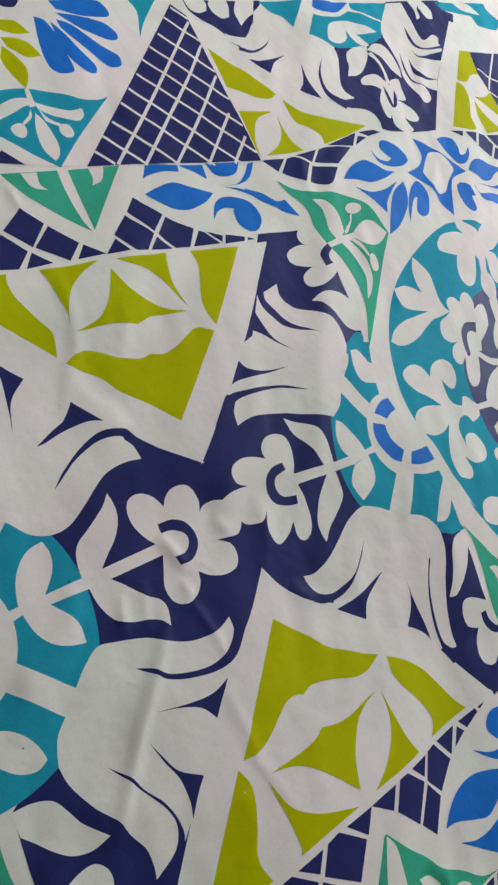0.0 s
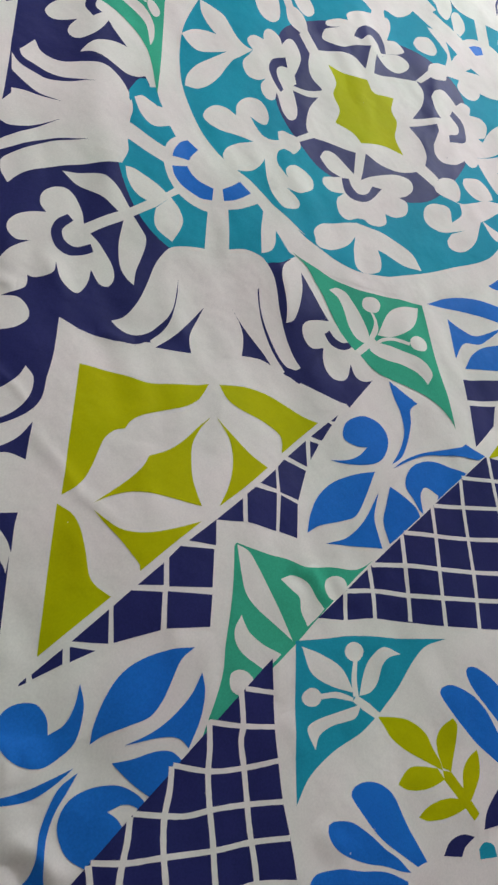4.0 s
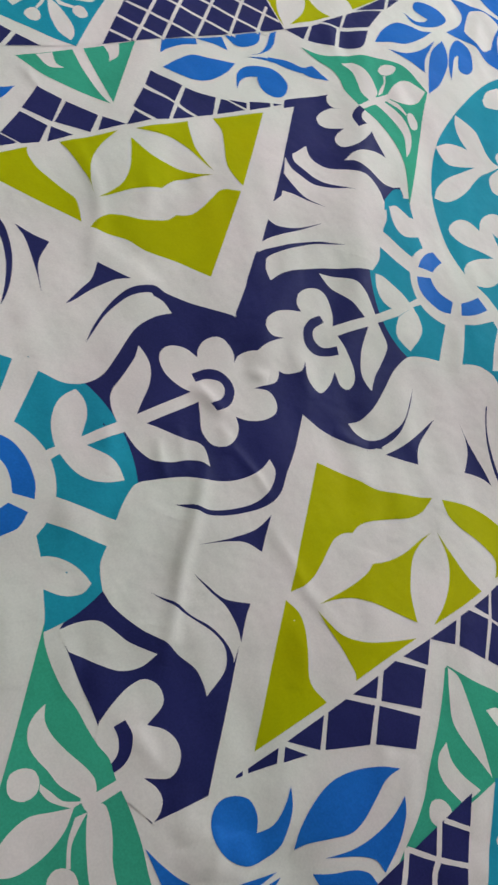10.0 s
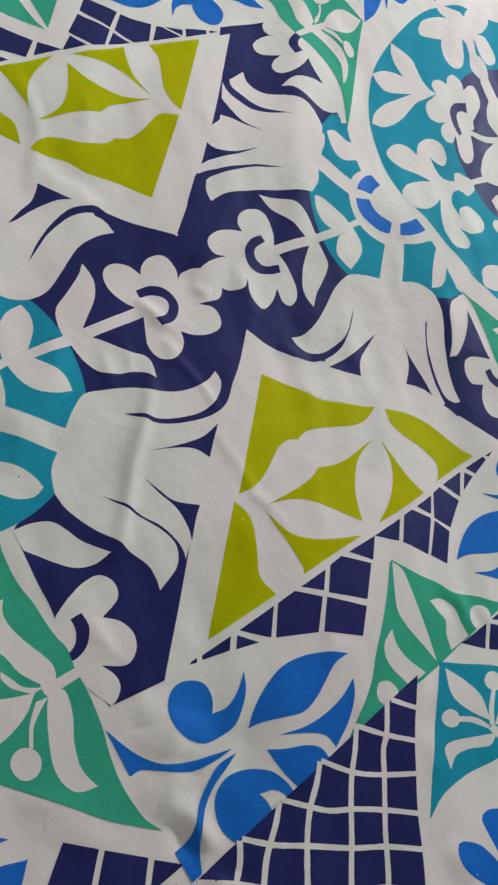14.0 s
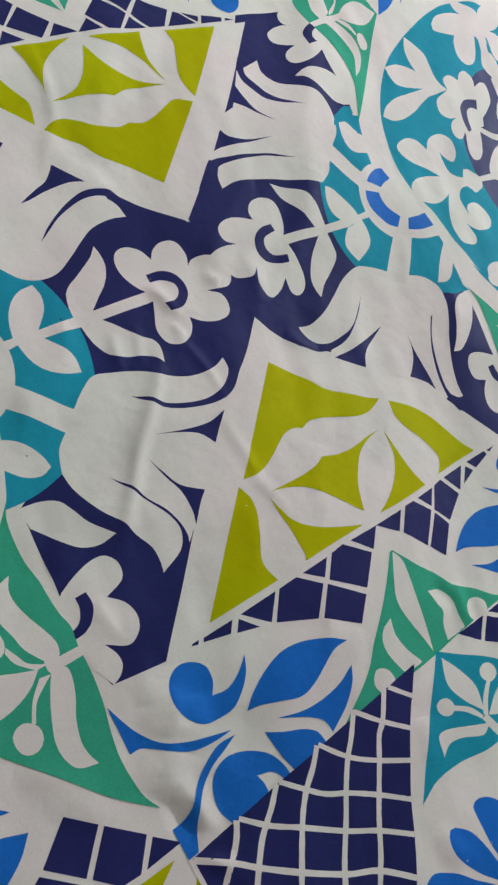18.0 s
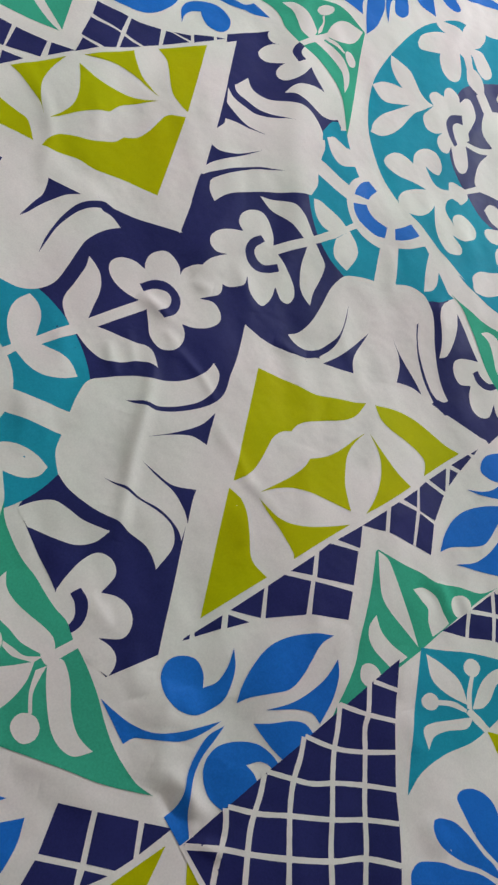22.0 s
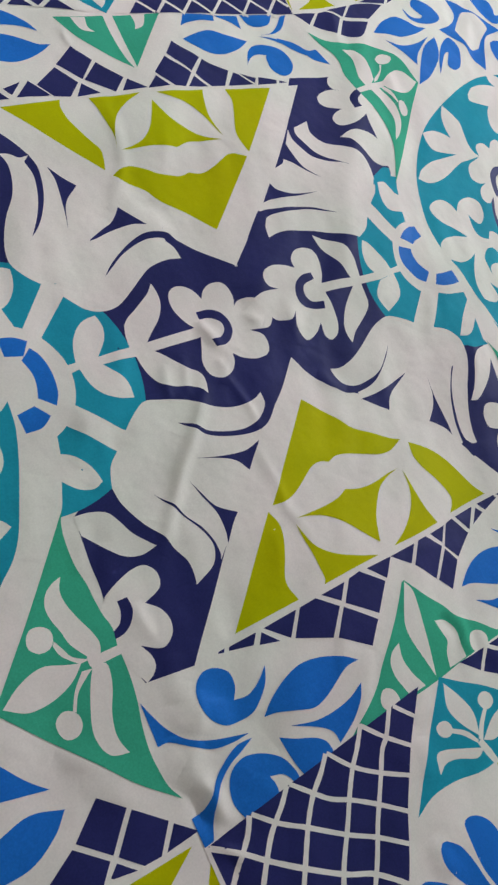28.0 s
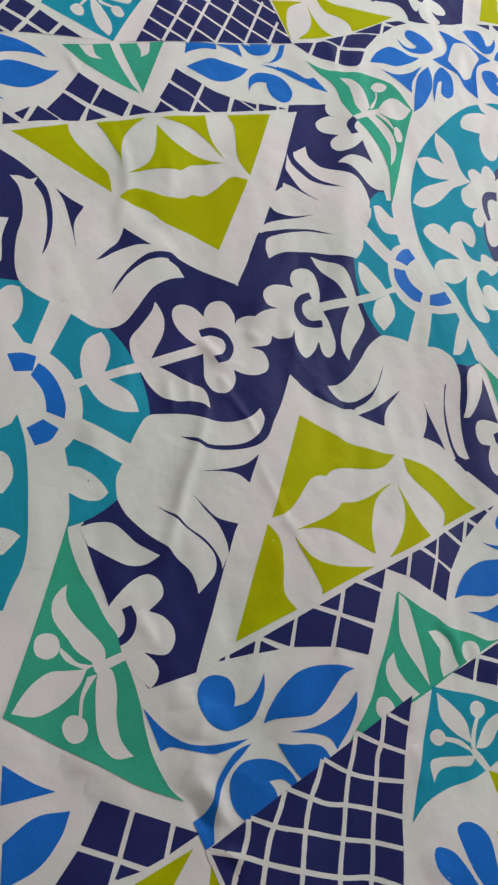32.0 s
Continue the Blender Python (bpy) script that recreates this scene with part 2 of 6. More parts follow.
FOLDS_H = [  # height and half width, then the crest, in millimetres
    (1.3, 8, [(-362, -492), (-357, -509), (-359, -532), (-359, -545)]),
    (1.6, 10, [(-373, -435), (-379, -456), (-395, -474)]),
    (1.6, 7, [(-13, 20), (-6, 4), (4, -7)]),
    (1.4, 6, [(-91, -36), (-89, -55), (-104, -73)]),
    (1.8, 6, [(-173, -24), (-182, -48), (-189, -74)]),
    (-2.6, 20, [(340, 256), (299, 186), (241, 114)]),
]
FOLDS_I = [  # height and half width, then the crest, in millimetres
    (1.8, 7, [(-318, -407), (-327, -428), (-339, -450)]),
    (1.4, 8, [(-326, -392), (-343, -415), (-353, -441)]),
    (1.6, 9, [(-478, -428), (-454, -450), (-438, -478)]),
    (1.5, 9, [(-111, -420), (-123, -451), (-144, -469)]),
    (1.6, 12, [(-86, 212), (-93, 169), (-125, 125)]),
    (1.6, 9, [(349, -27), (326, -73), (283, -111)]),
]
FOLDS_J = [  # height and half width, then the crest, in millimetres
    (1.5, 9, [(-289, -68), (-303, -107), (-335, -143)]),
    (2.6, 12, [(-341, -458), (-362, -475), (-384, -492)]),
    (2, 10, [(-297, -426), (-309, -453), (-333, -472)]),
    (1.6, 8, [(-353, -407), (-359, -428), (-374, -441)]),
    (-1.8, 14, [(-259, -462), (-275, -490), (-303, -512)]),
    (1.5, 9, [(-30, -527), (-45, -557), (-72, -574)]),
]
FOLDS_K = [  # height and half width, then the crest, in millimetres
    (1.5, 8, [(-367, -180), (-374, -210), (-390, -233)]),
    (1.6, 9, [(-351, -209), (-359, -238), (-376, -260)]),
    (1.6, 10, [(-311, -417), (-318, -444), (-341, -466)]),
    (1.4, 8, [(-222, 11), (-229, -17), (-248, -43)]),
    (1.8, 9, [(-302, -37), (-314, -81), (-338, -119)]),
    (1.6, 8, [(54, -102), (72, -121), (93, -137)]),
]
FOLDS_L = [  # height and half width, then the crest, in millimetres
    (1.6, 10, [(-237, 199), (-248, 157), (-269, 119)]),
    (1.8, 9, [(8, 344), (-8, 294), (-38, 252)]),
    (1.6, 7, [(379, -135), (354, -183), (313, -224)]),
    (1.5, 9, [(-136, -278), (-145, -315), (-170, -344)]),
]
FOLDS = FOLDS_A + FOLDS_B + FOLDS_C + FOLDS_D + FOLDS_E + FOLDS_F + FOLDS_G + FOLDS_H + FOLDS_I + FOLDS_J + FOLDS_K + FOLDS_L


# How the cloth lies on the uneven bed: place, the print's drift there along u and v, and the rise, in millimetres.
SWELL_A = [(0, -131, 8, 3, -9), (242, -363, 4, 0, -5), (13, -354, -4, 0, 5), (75, -102, 9, 3, -10), (-135, 91, 2, 2, -3), (-130, -81, 0, 0, 1), (355, -13, -5, -1, 3), (-110, -469, -6, 1, 9), (-389, -518, 0, -1, 0), (-334, -292, 1, 0, -3), (4, 148, 0, 0, 0)]
SWELL_B = [(-388, -496, 0, -1, -2), (805, 122, 0, 3, 0), (805, -89, 1, 4, 0), (902, 20, 0, 4, 0), (580, -325, 1, 3, 0), (433, -500, 2, 2, 0), (260, -467, 3, 2, 0), (17, -562, 3, -1, 1), (4, 430, 2, 4, -1), (602, 371, -4, -3, 1), (7, 396, 1, 1, 0), (301, 381, 6, 6, -6)]
SWELL_C = [(249, 210, -9, -8, 9), (323, 224, -15, -10, 11), (404, 174, -6, -2, 3), (632, 318, -1, -1, 0), (6, 533, 0, 3, 0), (378, 526, 3, 5, -4), (125, 480, -1, 2, -1), (-171, 249, 0, 3, 0), (379, 810, 2, 3, 0), (139, 654, 0, 2, 0), (696, 593, 1, 7, 1), (771, 486, 2, 7, 2)]
SWELL = np.array(SWELL_A + SWELL_B + SWELL_C, float) / 1000
BREADTH = 0.13
LOAD = np.linalg.solve(
    np.exp(-((SWELL[:, None, :2] - SWELL[None, :, :2]) ** 2).sum(2) / (2 * BREADTH**2)) + 0.08 * np.eye(len(SWELL)), SWELL[:, 2:]
)


def swell(u, v, which):
    """The drift along u (0) or v (1), or the rise (2), of the cloth at u, v (arrays)."""
    out = 0 * u
    for (a, b), load in zip(SWELL[:, :2], LOAD[:, which]):
        out = out + load * np.exp(-((u - a) ** 2 + (v - b) ** 2) / (2 * BREADTH**2))
    return out


def height(u, v):
    """How high the cloth stands over the bed at u, v (arrays)."""
    across, along = 0.832 * u - 0.554 * v, 0.554 * u + 0.832 * v
    z = 0.0019 * np.sin(31 * across + 2.2 * np.sin(4.1 * along + 0.7)) * (0.55 + 0.45 * np.sin(6.3 * along + 5 * across))
    z = z + 0.0034 * np.sin(13 * across + 1.5 * np.sin(5.0 * along) + 1.0) * (0.6 + 0.4 * np.sin(4.7 * along + 2.0))
    z = z + 0.0007 * np.sin(71 * across + 3 * np.sin(11 * along)) * np.sin(17 * along - 23 * across + 0.5)
    z = z + 0.0006 * np.sin(113 * across + 2.4 * np.sin(19 * along + 1.3)) * np.clip(np.sin(9 * along + 13 * across) + 0.3, 0, 1)
    for crease in FOLDS:
        z = z + fold(u, v, *crease)
    return z + swell(u, v, 2)


# Where the cloth has been pulled out of square: print place and the shift there, in millimetres, corner by corner.
PULLS_SE_A = [(191, -103, 15, 8), (58, -104, 23, 1), (189, -155, 24, 10), (92, -163, 16, 2), (125, -195, 22, 5), (214, -180, 34, 16), (171, -240, 35, 12), (204, -271, 34, 10), (268, -179, 45, 20), (264, -299, 14, 10), (290, -237, 24, 13), (333, -292, 3, 7), (359, -333, -1, 6), (370, -372, 12, 7), (303, -374, -2, 8), (373, -266, 4, 10), (377, -157, 38, 16), (388, -497, 52, 1), (530, -328, 48, 8), (410, -228, 12, 12), (419, -427, 42, 3), (458, -280, 10, 6)]
PULLS_SE_B = [(466, -372, 36, 5), (282, -436, -3, 4), (227, -419, -10, 6), (256, -470, 5, 5), (106, -470, 4, 7), (118, -495, 3, 7), (181, -542, 6, -2), (387, -387, 10, 6), (389, -437, 22, 4), (282, -476, 13, 2), (282, -380, -3, 5), (76, -465, 17, 5), (330, -37, 23, 22), (262, -92, 22, 17), (284, -114, 33, 23), (233, -58, 11, 15), (318, -142, 47, 23), (130, -81, 13, 7), (92, 32, 40, 8), (87, -17, 39, 8)]
PULLS_NE_A = [(191, 103, 52, 36), (189, 155, 34, 26), (92, 163, 19, 15), (125, 195, 17, 12), (214, 180, 35, 26), (171, 240, 16, 10), (204, 271, 13, 13), (268, 179, 60, 43), (264, 299, 15, 12), (290, 237, 49, 40), (333, 292, 38, 31), (359, 333, 28, 29), (370, 372, 21, 26), (303, 374, 2, 12), (377, 157, 26, 15), (388, 497, 0, -5), (530, 328, 70, 34), (410, 228, 49, 19), (419, 427, 29, 19), (458, 280, 65, 29), (466, 372, 70, 40), (256, 470, -10, 7)]
PULLS_NE_B = [(106, 470, 12, 12), (282, 436, -14, 10), (227, 419, -8, 11), (389, 437, -7, 14), (282, 380, -4, 12), (76, 465, 18, 13), (341, 48, 10, 20), (379, 60, 10, 24)]
PULLS_NW = [(-191, 103, -5, 5), (-58, 104, -16, 12), (-189, 155, -3, 7), (-92, 163, -7, 11), (-125, 195, -7, 10), (-214, 180, 0, 8), (-171, 240, -1, 9), (-204, 271, 1, 11), (-268, 179, 0, 6), (-264, 299, 4, 11), (-262, 92, 0, 3), (-284, 114, 1, 4), (-233, 58, -2, 3), (-130, 81, -8, 6), (-76, 465, -7, 12), (-106, 470, -9, 9)]
PULLS_N = [(3, 131, 5, 17), (136, 237, -11, 22), (-118, 246, 4, 11), (238, 362, 1, 18), (-244, 371, 12, 11), (107, 273, -11, 22), (-91, 278, 12, 17), (17, 354, -8, 19), (16, 412, -11, 21), (-4, 544, 9, -11), (173, 683, -34, -30), (25, 676, -18, -19)]
PULLS_FIELD = [(43, 545, 4, -12), (385, 545, -8, -16), (349, 851, 0, -16), (200, 702, -7, -23), (-189, -691, 0, -24), (-116, -618, 0, -5), (106, -608, 0, 8), (229, -731, 0, 20), (-385, -545, -1, -1), (385, -545, 68, -14), (0, -545, -2, 1), (0, 545, 2, -12), (-240, -545, 0, 0), (200, -545, 0, -1), (200, 545, 0, -18), (-410, 50, 16, 0), (-420, -100, 16, 0), (-600, 0, 16, 0), (-800, 100, 16, 0), (-800, -200, 16, 0), (-500, -200, 16, 0), (-500, 200, 16, 0)]
PULLS_STILL = [(-100, -100, 0, 0), (-200, -270, 0, 0), (-260, -50, 0, 0), (-380, -170, 0, 0), (-530, -330, 0, 0), (-390, -490, 0, 0), (-300, -450, 0, 0), (-240, -370, 0, 0), (-120, -380, 0, 0), (-450, -300, 0, 0), (-250, -500, 0, 0), (-100, -500, 0, 0)]
PULLS = np.array(PULLS_SE_A + PULLS_SE_B + PULLS_NE_A + PULLS_NE_B + PULLS_NW + PULLS_N + PULLS_FIELD + PULLS_STILL, float) / 1000
REACH = 0.11


def near(u, v):
    return np.exp(-((np.ravel(u)[:, None] - PULLS[:, 0]) ** 2 + (np.ravel(v)[:, None] - PULLS[:, 1]) ** 2) / (2 * REACH**2))


DRAG = np.linalg.solve(near(PULLS[:, 0], PULLS[:, 1]) + 0.15 * np.eye(len(PULLS)), PULLS[:, 2:])


def pulled(u, v):
    """The print's place on the bed after the cloth's stretch."""
    shift = near(u, v) @ DRAG
    return u + shift[:, 0], v + shift[:, 1]


INK = 0.00008  # each layer of print lies this much over the one below


def lay(mesh, layer):
    """Lift a flat mesh onto the cloth, with the cloth's own normals."""
    n = len(mesh.vertices)
    co = np.empty(3 * n)
    mesh.vertices.foreach_get("co", co)
    co = co.reshape(-1, 3)
    u, v = co[:, 0].copy(), co[:, 1].copy()
    co[:, 2] = TOP + height(u, v) + INK * layer
    mesh.vertices.foreach_set("co", co.ravel())
    e = 0.001
    slope = np.stack([-(height(u + e, v) - height(u - e, v)) / (2 * e), -(height(u, v + e) - height(u, v - e)) / (2 * e), np.ones(n)], 1)
    slope /= np.linalg.norm(slope, axis=1)[:, None]
    mesh.polygons.foreach_set("use_smooth", np.ones(len(mesh.polygons), bool))
    mesh.normals_split_custom_set_from_vertices(slope.tolist())
    mesh.update()


# how sharply the cloth bends, on a grid of 3 mm
BEND = height(*np.meshgrid(np.arange(SHEET[0] - 0.003, SHEET[1] + 0.006, 0.003), np.arange(SHEET[2] - 0.003, SHEET[3] + 0.006, 0.003), indexing="ij"))
BEND = np.abs(BEND[2:, 1:-1] + BEND[:-2, 1:-1] + BEND[1:-1, 2:] + BEND[1:-1, :-2] - 4 * BEND[1:-1, 1:-1]) / 0.003**2


def weave_ground():
    fine = np.arange(-0.5, 0.62, 0.0022), np.arange(-0.68, 0.42, 0.0022)  # close threads where it is creased
    us = np.concatenate([np.linspace(SHEET[0], -0.502, 140), fine[0], np.linspace(0.622, SHEET[1], 300)])
    vs = np.concatenate([np.linspace(SHEET[2], -0.682, 110), fine[1], np.linspace(0.422, SHEET[3], 200)])
    nu, nv = len(us) - 1, len(vs) - 1
    u, v = np.meshgrid(us, vs, indexing="ij")
    verts = np.stack([u.ravel(), v.ravel(), 0 * u.ravel()], 1)
    i, j = np.meshgrid(np.arange(nu), np.arange(nv), indexing="ij")
    a = (i * (nv + 1) + j).ravel()
    faces = np.stack([a, a + nv + 1, a + nv + 2, a + 1], 1)
    mesh = bpy.data.meshes.new("bedsheet")
    mesh.from_pydata(verts.tolist(), [], faces.tolist())
    mesh.materials.append(WHITE)
    lay(mesh, -2)
    return new("bedsheet", mesh)


sheet = tagged(weave_ground(), "white cotton bedsheet printed with a navy, teal, blue and lime mosaic", "bedsheet")

ALL = None
CENTRE = Vector((0.806, 0.018))  # of the medallion
REPEAT = 1.616
THREE = [(1, 1), (-1, 1), (1, -1)]
NOT_SE = [(1, 1), (1, -1), (-1, -1)]
FOUR = [(a, b) for a in (1, -1) for b in (1, -1)]
AGAIN = "again"
SIDES, ENDS, ONCE, TURNED, ROUND = [(1, 1), (-1, 1)], [(1, 1), (1, -1)], [(1, 1)], "turned", "round"


def smooth(points, sharp, step=0.004):
    """A closed outline through the points: curved, but for corners at the sharp ones."""
    n = len(points)
    if sharp is ALL:
        sharp = range(n)
    sharp, out = set(sharp), []
    p = [Vector(q) for q in points]
    for i in range(n):
        a, b = p[i], p[(i + 1) % n]
        before = a - (b - a) if i in sharp else p[i - 1]
        after = b + (b - a) if (i + 1) % n in sharp else p[(i + 2) % n]
        long = (b - a).length
        ma = (b - before) * 0.5
        mb = (after - a) * 0.5
        for m in (ma, mb):
            if m.length > 1e-9:
                m *= min(1.0, 1.1 * long / m.length)
        steps = max(1, min(40, int(long / step)))
        if i in sharp and (i + 1) % n in sharp:
            steps = 1
        for k in range(steps):
            t = k / steps
            out.append((2 * t**3 - 3 * t**2 + 1) * a + (t**3 - 2 * t**2 + t) * ma + (3 * t**2 - 2 * t**3) * b + (t**3 - t**2) * mb)
    return out


def finely(outline, step=0.003):
    out = []
    for i, a in enumerate(outline):
        b = outline[(i + 1) % len(outline)]
        k = max(1, int((b - a).length / step))
        out += [a + (b - a) * (j / k) for j in range(k)]
    return out


def patch(name, outline, material, layer, parent, label="", pull=True):
    """One printed patch: a closed outline filled with a fine mesh that follows the cloth."""
    from mathutils.geometry import delaunay_2d_cdt

    outline = finely(outline)
    u, v = np.array([q.x for q in outline]), np.array([q.y for q in outline])
    if pull:
        u, v = pulled(u, v)
    u, v = u + swell(u, v, 0), v + swell(u, v, 1)
    if u.max() < SHEET[0] or u.min() > SHEET[1] or v.max() < SHEET[2] or v.min() > SHEET[3]:
        return None
    u, v = np.clip(u, SHEET[0] + 0.001, SHEET[1] - 0.001), np.clip(v, SHEET[2] + 0.001, SHEET[3] - 0.001)
    pts = [Vector((a, b)) for a, b in zip(u, v)]
    ring = list(range(len(pts)))
    inner = []
    for step, bent in ((0.006, 0.0), (0.003, 6.0), (0.0017, 30.0)):  # finer where the cloth is creased
        gu, gv = np.meshgrid(np.arange(u.min() + step / 2, u.max(), step), np.arange(v.min() + step / 2, v.max(), step))
        gu, gv = gu.ravel(), gv.ravel()
        if bent and len(gu):
            bend = BEND[((gu - SHEET[0]) / 0.003).astype(int), ((gv - SHEET[2]) / 0.003).astype(int)]
            gu, gv = gu[bend > bent], gv[bend > bent]
        inner += [Vector((a, b)) for a, b in zip(gu + step * 0.01, gv)]
    co, _, faces, _, _, _ = delaunay_2d_cdt(pts + inner, [], [ring], 1, 1e-6)
    mesh = bpy.data.meshes.new(name)
    mesh.from_pydata([(q.x, q.y, 0) for q in co], [], faces)
    mesh.materials.append(material)
    loose = bmesh.new()
    loose.from_mesh(mesh)
    bmesh.ops.delete(loose, geom=[w for w in loose.verts if not w.link_faces], context="VERTS")
    for f in loose.faces:
        if f.normal.z < 0:
            f.normal_flip()
    loose.to_mesh(mesh)
    loose.free()
    lay(mesh, layer)
    ob = new(name, mesh)
    ob.parent = parent
    hue = material.name.split("_")[0]
    return tagged(ob, label or f"{hue} {name.replace('_', ' ')} printed on the cotton sheet")


def copies(outline, where):
    """The repeats of an outline over the cloth: mirrored, turned round the medallion, or run together round the middle."""
    if where == ROUND:
        ring = list(outline)
        ring += [Vector((q.x, -q.y)) for q in reversed(outline)]
        ring += [Vector((-q.x, -q.y)) for q in outline]
        ring += [Vector((-q.x, q.y)) for q in reversed(outline)]
        out = [ring]
    elif where == AGAIN:
        out = [outline] + [[Vector((q.x + REPEAT, s * q.y)) for q in outline] for s in (1, -1)]
        return out
    elif where == TURNED:
        turned = [2 * CENTRE - q for q in outline]
        out = [outline, turned, [Vector((-q.x, q.y)) for q in outline], [Vector((-q.x, q.y)) for q in turned]]
    else:
        out = [[Vector((a * q.x, b * q.y)) for q in outline] for a, b in where]
    if where is not ONCE:
        for shift in (REPEAT, -REPEAT):
            for ring in out[:]:
                middle = sum(q.x for q in ring) / len(ring) + shift
                if where == ROUND or abs(middle - CENTRE.x) > 0.42 and abs(middle + CENTRE.x) > 0.42:
                    height_v = sum(q.y for q in ring) / len(ring)
                    if middle > 1.02 and height_v > 0.30:
                        continue  # printed apart, further down
                    if abs(middle - shift) < REPEAT / 2 + 0.01 and -1.2 < middle < 2.1:
                        out.append([q + Vector((shift, 0)) for q in ring])
    return out


MADE = {}


def motif(name, material, layer, where, points, sharp, under="", but=()):
    """A printed shape and its repeats, all but those drawn by themselves; under: the shape of which it is a part."""
    outline = smooth([(x / 1000, y / 1000) for x, y in points], sharp)
    above, made = MADE.get(under, []), []
    for k, ring in enumerate(copies(outline, where)):
        if k in but:
            continue
        host = None
        if above:
            middle = sum(ring, Vector((0, 0))) / len(ring)
            host = min(above, key=lambda o: (o[1] - middle).length)[0]
        ob = patch(name, ring, material, layer, host or sheet, pull=where == ROUND or k > 0 and where != TURNED)
        if ob:
            made.append((ob, sum(ring, Vector((0, 0))) / len(ring)))
    MADE[name] = made


def disc(name, material, layer, where, middle, radii):
    motif(name, material, layer, where, [(1000 * (middle[0] + radii[0] * math.cos(a * math.tau / 48)), 1000 * (middle[1] + radii[1] * math.sin(a * math.tau / 48))) for a in range(48)], ())


def line(name, material, layer, points, width, under=""):
    """A printed line of even width in millimetres along a few points."""
    p = [Vector(q) / 1000 for q in points]
    run = []
    for i in range(len(p) - 1):
        before, after = p[max(i - 1, 0)], p[min(i + 2, len(p) - 1)]
        ma, mb = (p[i + 1] - before) * 0.5, (after - p[i]) * 0.5
        for k in range(6):
            t = k / 6
            run.append((2 * t**3 - 3 * t**2 + 1) * p[i] + (t**3 - 2 * t**2 + t) * ma + (3 * t**2 - 2 * t**3) * p[i + 1] + (t**3 - t**2) * mb)
    run.append(p[-1])
    left, right = [], []
    for i, q in enumerate(run):
        d = (run[min(i + 1, len(run) - 1)] - run[max(i - 1, 0)]).normalized() * (width / 2000) * random.uniform(0.92, 1.08)
        left.append(q + Vector((-d.y, d.x)))
        right.append(q - Vector((-d.y, d.x)))
    host = MADE[under][-1][0] if MADE.get(under) else sheet
    patch(name, left + right[::-1], material, layer, host, pull=False)


def clipped(poly, a, b):
    """The part of a polygon to the left of the line from a to b."""
    out, d = [], b - a
    side = [d.x * (q.y - a.y) - d.y * (q.x - a.x) for q in poly]
    for i, q in enumerate(poly):
        j = (i + 1) % len(poly)
        if side[i] >= 0:
            out.append(q)
        if side[i] * side[j] < 0:
            out.append(q + (poly[j] - q) * (side[i] / (side[i] - side[j])))
    return out


def lattice(corner, along, up, pitch, gap, origin=(0.0, 0.0), signs=FOUR):
    """Navy tiles between white lines at 45 degrees, inside the triangle of corner, along and up."""
    a, b, c = (Vector(q) for q in (corner, along, up))
    if (b - a).cross(c - a) < 0:
        b, c = c, b
    e, f = Vector((1, 1)).normalized(), Vector((-1, 1)).normalized()
    for i in range(-40, 41):
        for j in range(-40, 41):
            wob = 0.0012
            q = [Vector(origin) + e * ((i + s) * pitch[0] - (gap if s else -gap) / 2 + random.uniform(-wob, wob)) + f * ((j + t) * pitch[1] - (gap if t else -gap) / 2 + random.uniform(-wob, wob)) for s, t in ((0, 0), (1, 0), (1, 1), (0, 1))]
            for m, n in ((a, b), (b, c), (c, a)):
                q = clipped(q, m, n) if len(q) > 2 else q
            if len(q) > 2:
                area = abs(sum(q[k].cross(q[(k + 1) % len(q)]) for k in range(len(q)))) / 2
                if area > 8e-6:
                    for sa, sb in signs:
                        patch("lattice_tile", [Vector((sa * w.x, sb * w.y)) for w in q], NAVY, 8, sheet)


# the square field that lies over the tile's ends, with its lattice corners
for end in (-1, 1):
    brink = 0.5445 if end > 0 else 0.549
    patch("field", [Vector((u, end * v)) for u, v in ((-0.387, brink), (0.387, brink), (0.387, 1.31), (-0.387, 1.31))], WHITE, 6.4, sheet)
lattice((0.385, 0.545), (0.043, 0.545), (0.385, 0.888), (0.0385, 0.0425), 0.0065, (0.043, 0.545), [(-1, 1)])
for side, wide, deep in ((-1, 0.462, 0.418), (1, 0.438, 0.384)):
    ring = [Vector((side * 0.806 + wide * math.cos(a * math.tau / 48), (0.010 if side < 0 else 0.018) + deep * math.sin(a * math.tau / 48))) for a in range(48)]
    patch("medallion_band", ring, WHITE, 2.4, sheet, pull=side < 0)
motif("navy_ground", NAVY, 1, ROUND, [(0, -102), (-58, -151), (-166, -254), (-210, -292), (-296, -382), (-370, -371), (-382, -316), (-373, -266), (-372, -219), (-370, -169), (-344, -155), (-315, -142), (-268, -103), (-239, -60), (-230, -33), (-226, -16)], (0, 4, 5, 9, 11, 15))
disc("teal_roundel", TEAL, 1.7, SIDES, (-0.371, 0.0), (0.165, 0.165))
disc("roundel_ring", WHITE, 3, SIDES, (-0.376, 0.0), (0.079, 0.079))
motif("ring_segment", BLUE, 4, ONCE, [(-334, 40), (-350, 27), (-344, 8), (-345, -8), (-350, -23), (-332, -38), (-323, -21), (-320, 6), (-325, 28)], (0, 1, 4, 5))
motif("ring_segment", BLUE, 4, ENDS, [(-355, -31), (-341, -48), (-358, -57), (-379, -60), (-380, -36)], (0, 1, 3, 4), but=(0,))
motif("ring_segment", BLUE, 4, ONCE, [(-358, -31), (-344, -48), (-360, -59), (-381, -60), (-382, -36)], (0, 1, 3, 4))
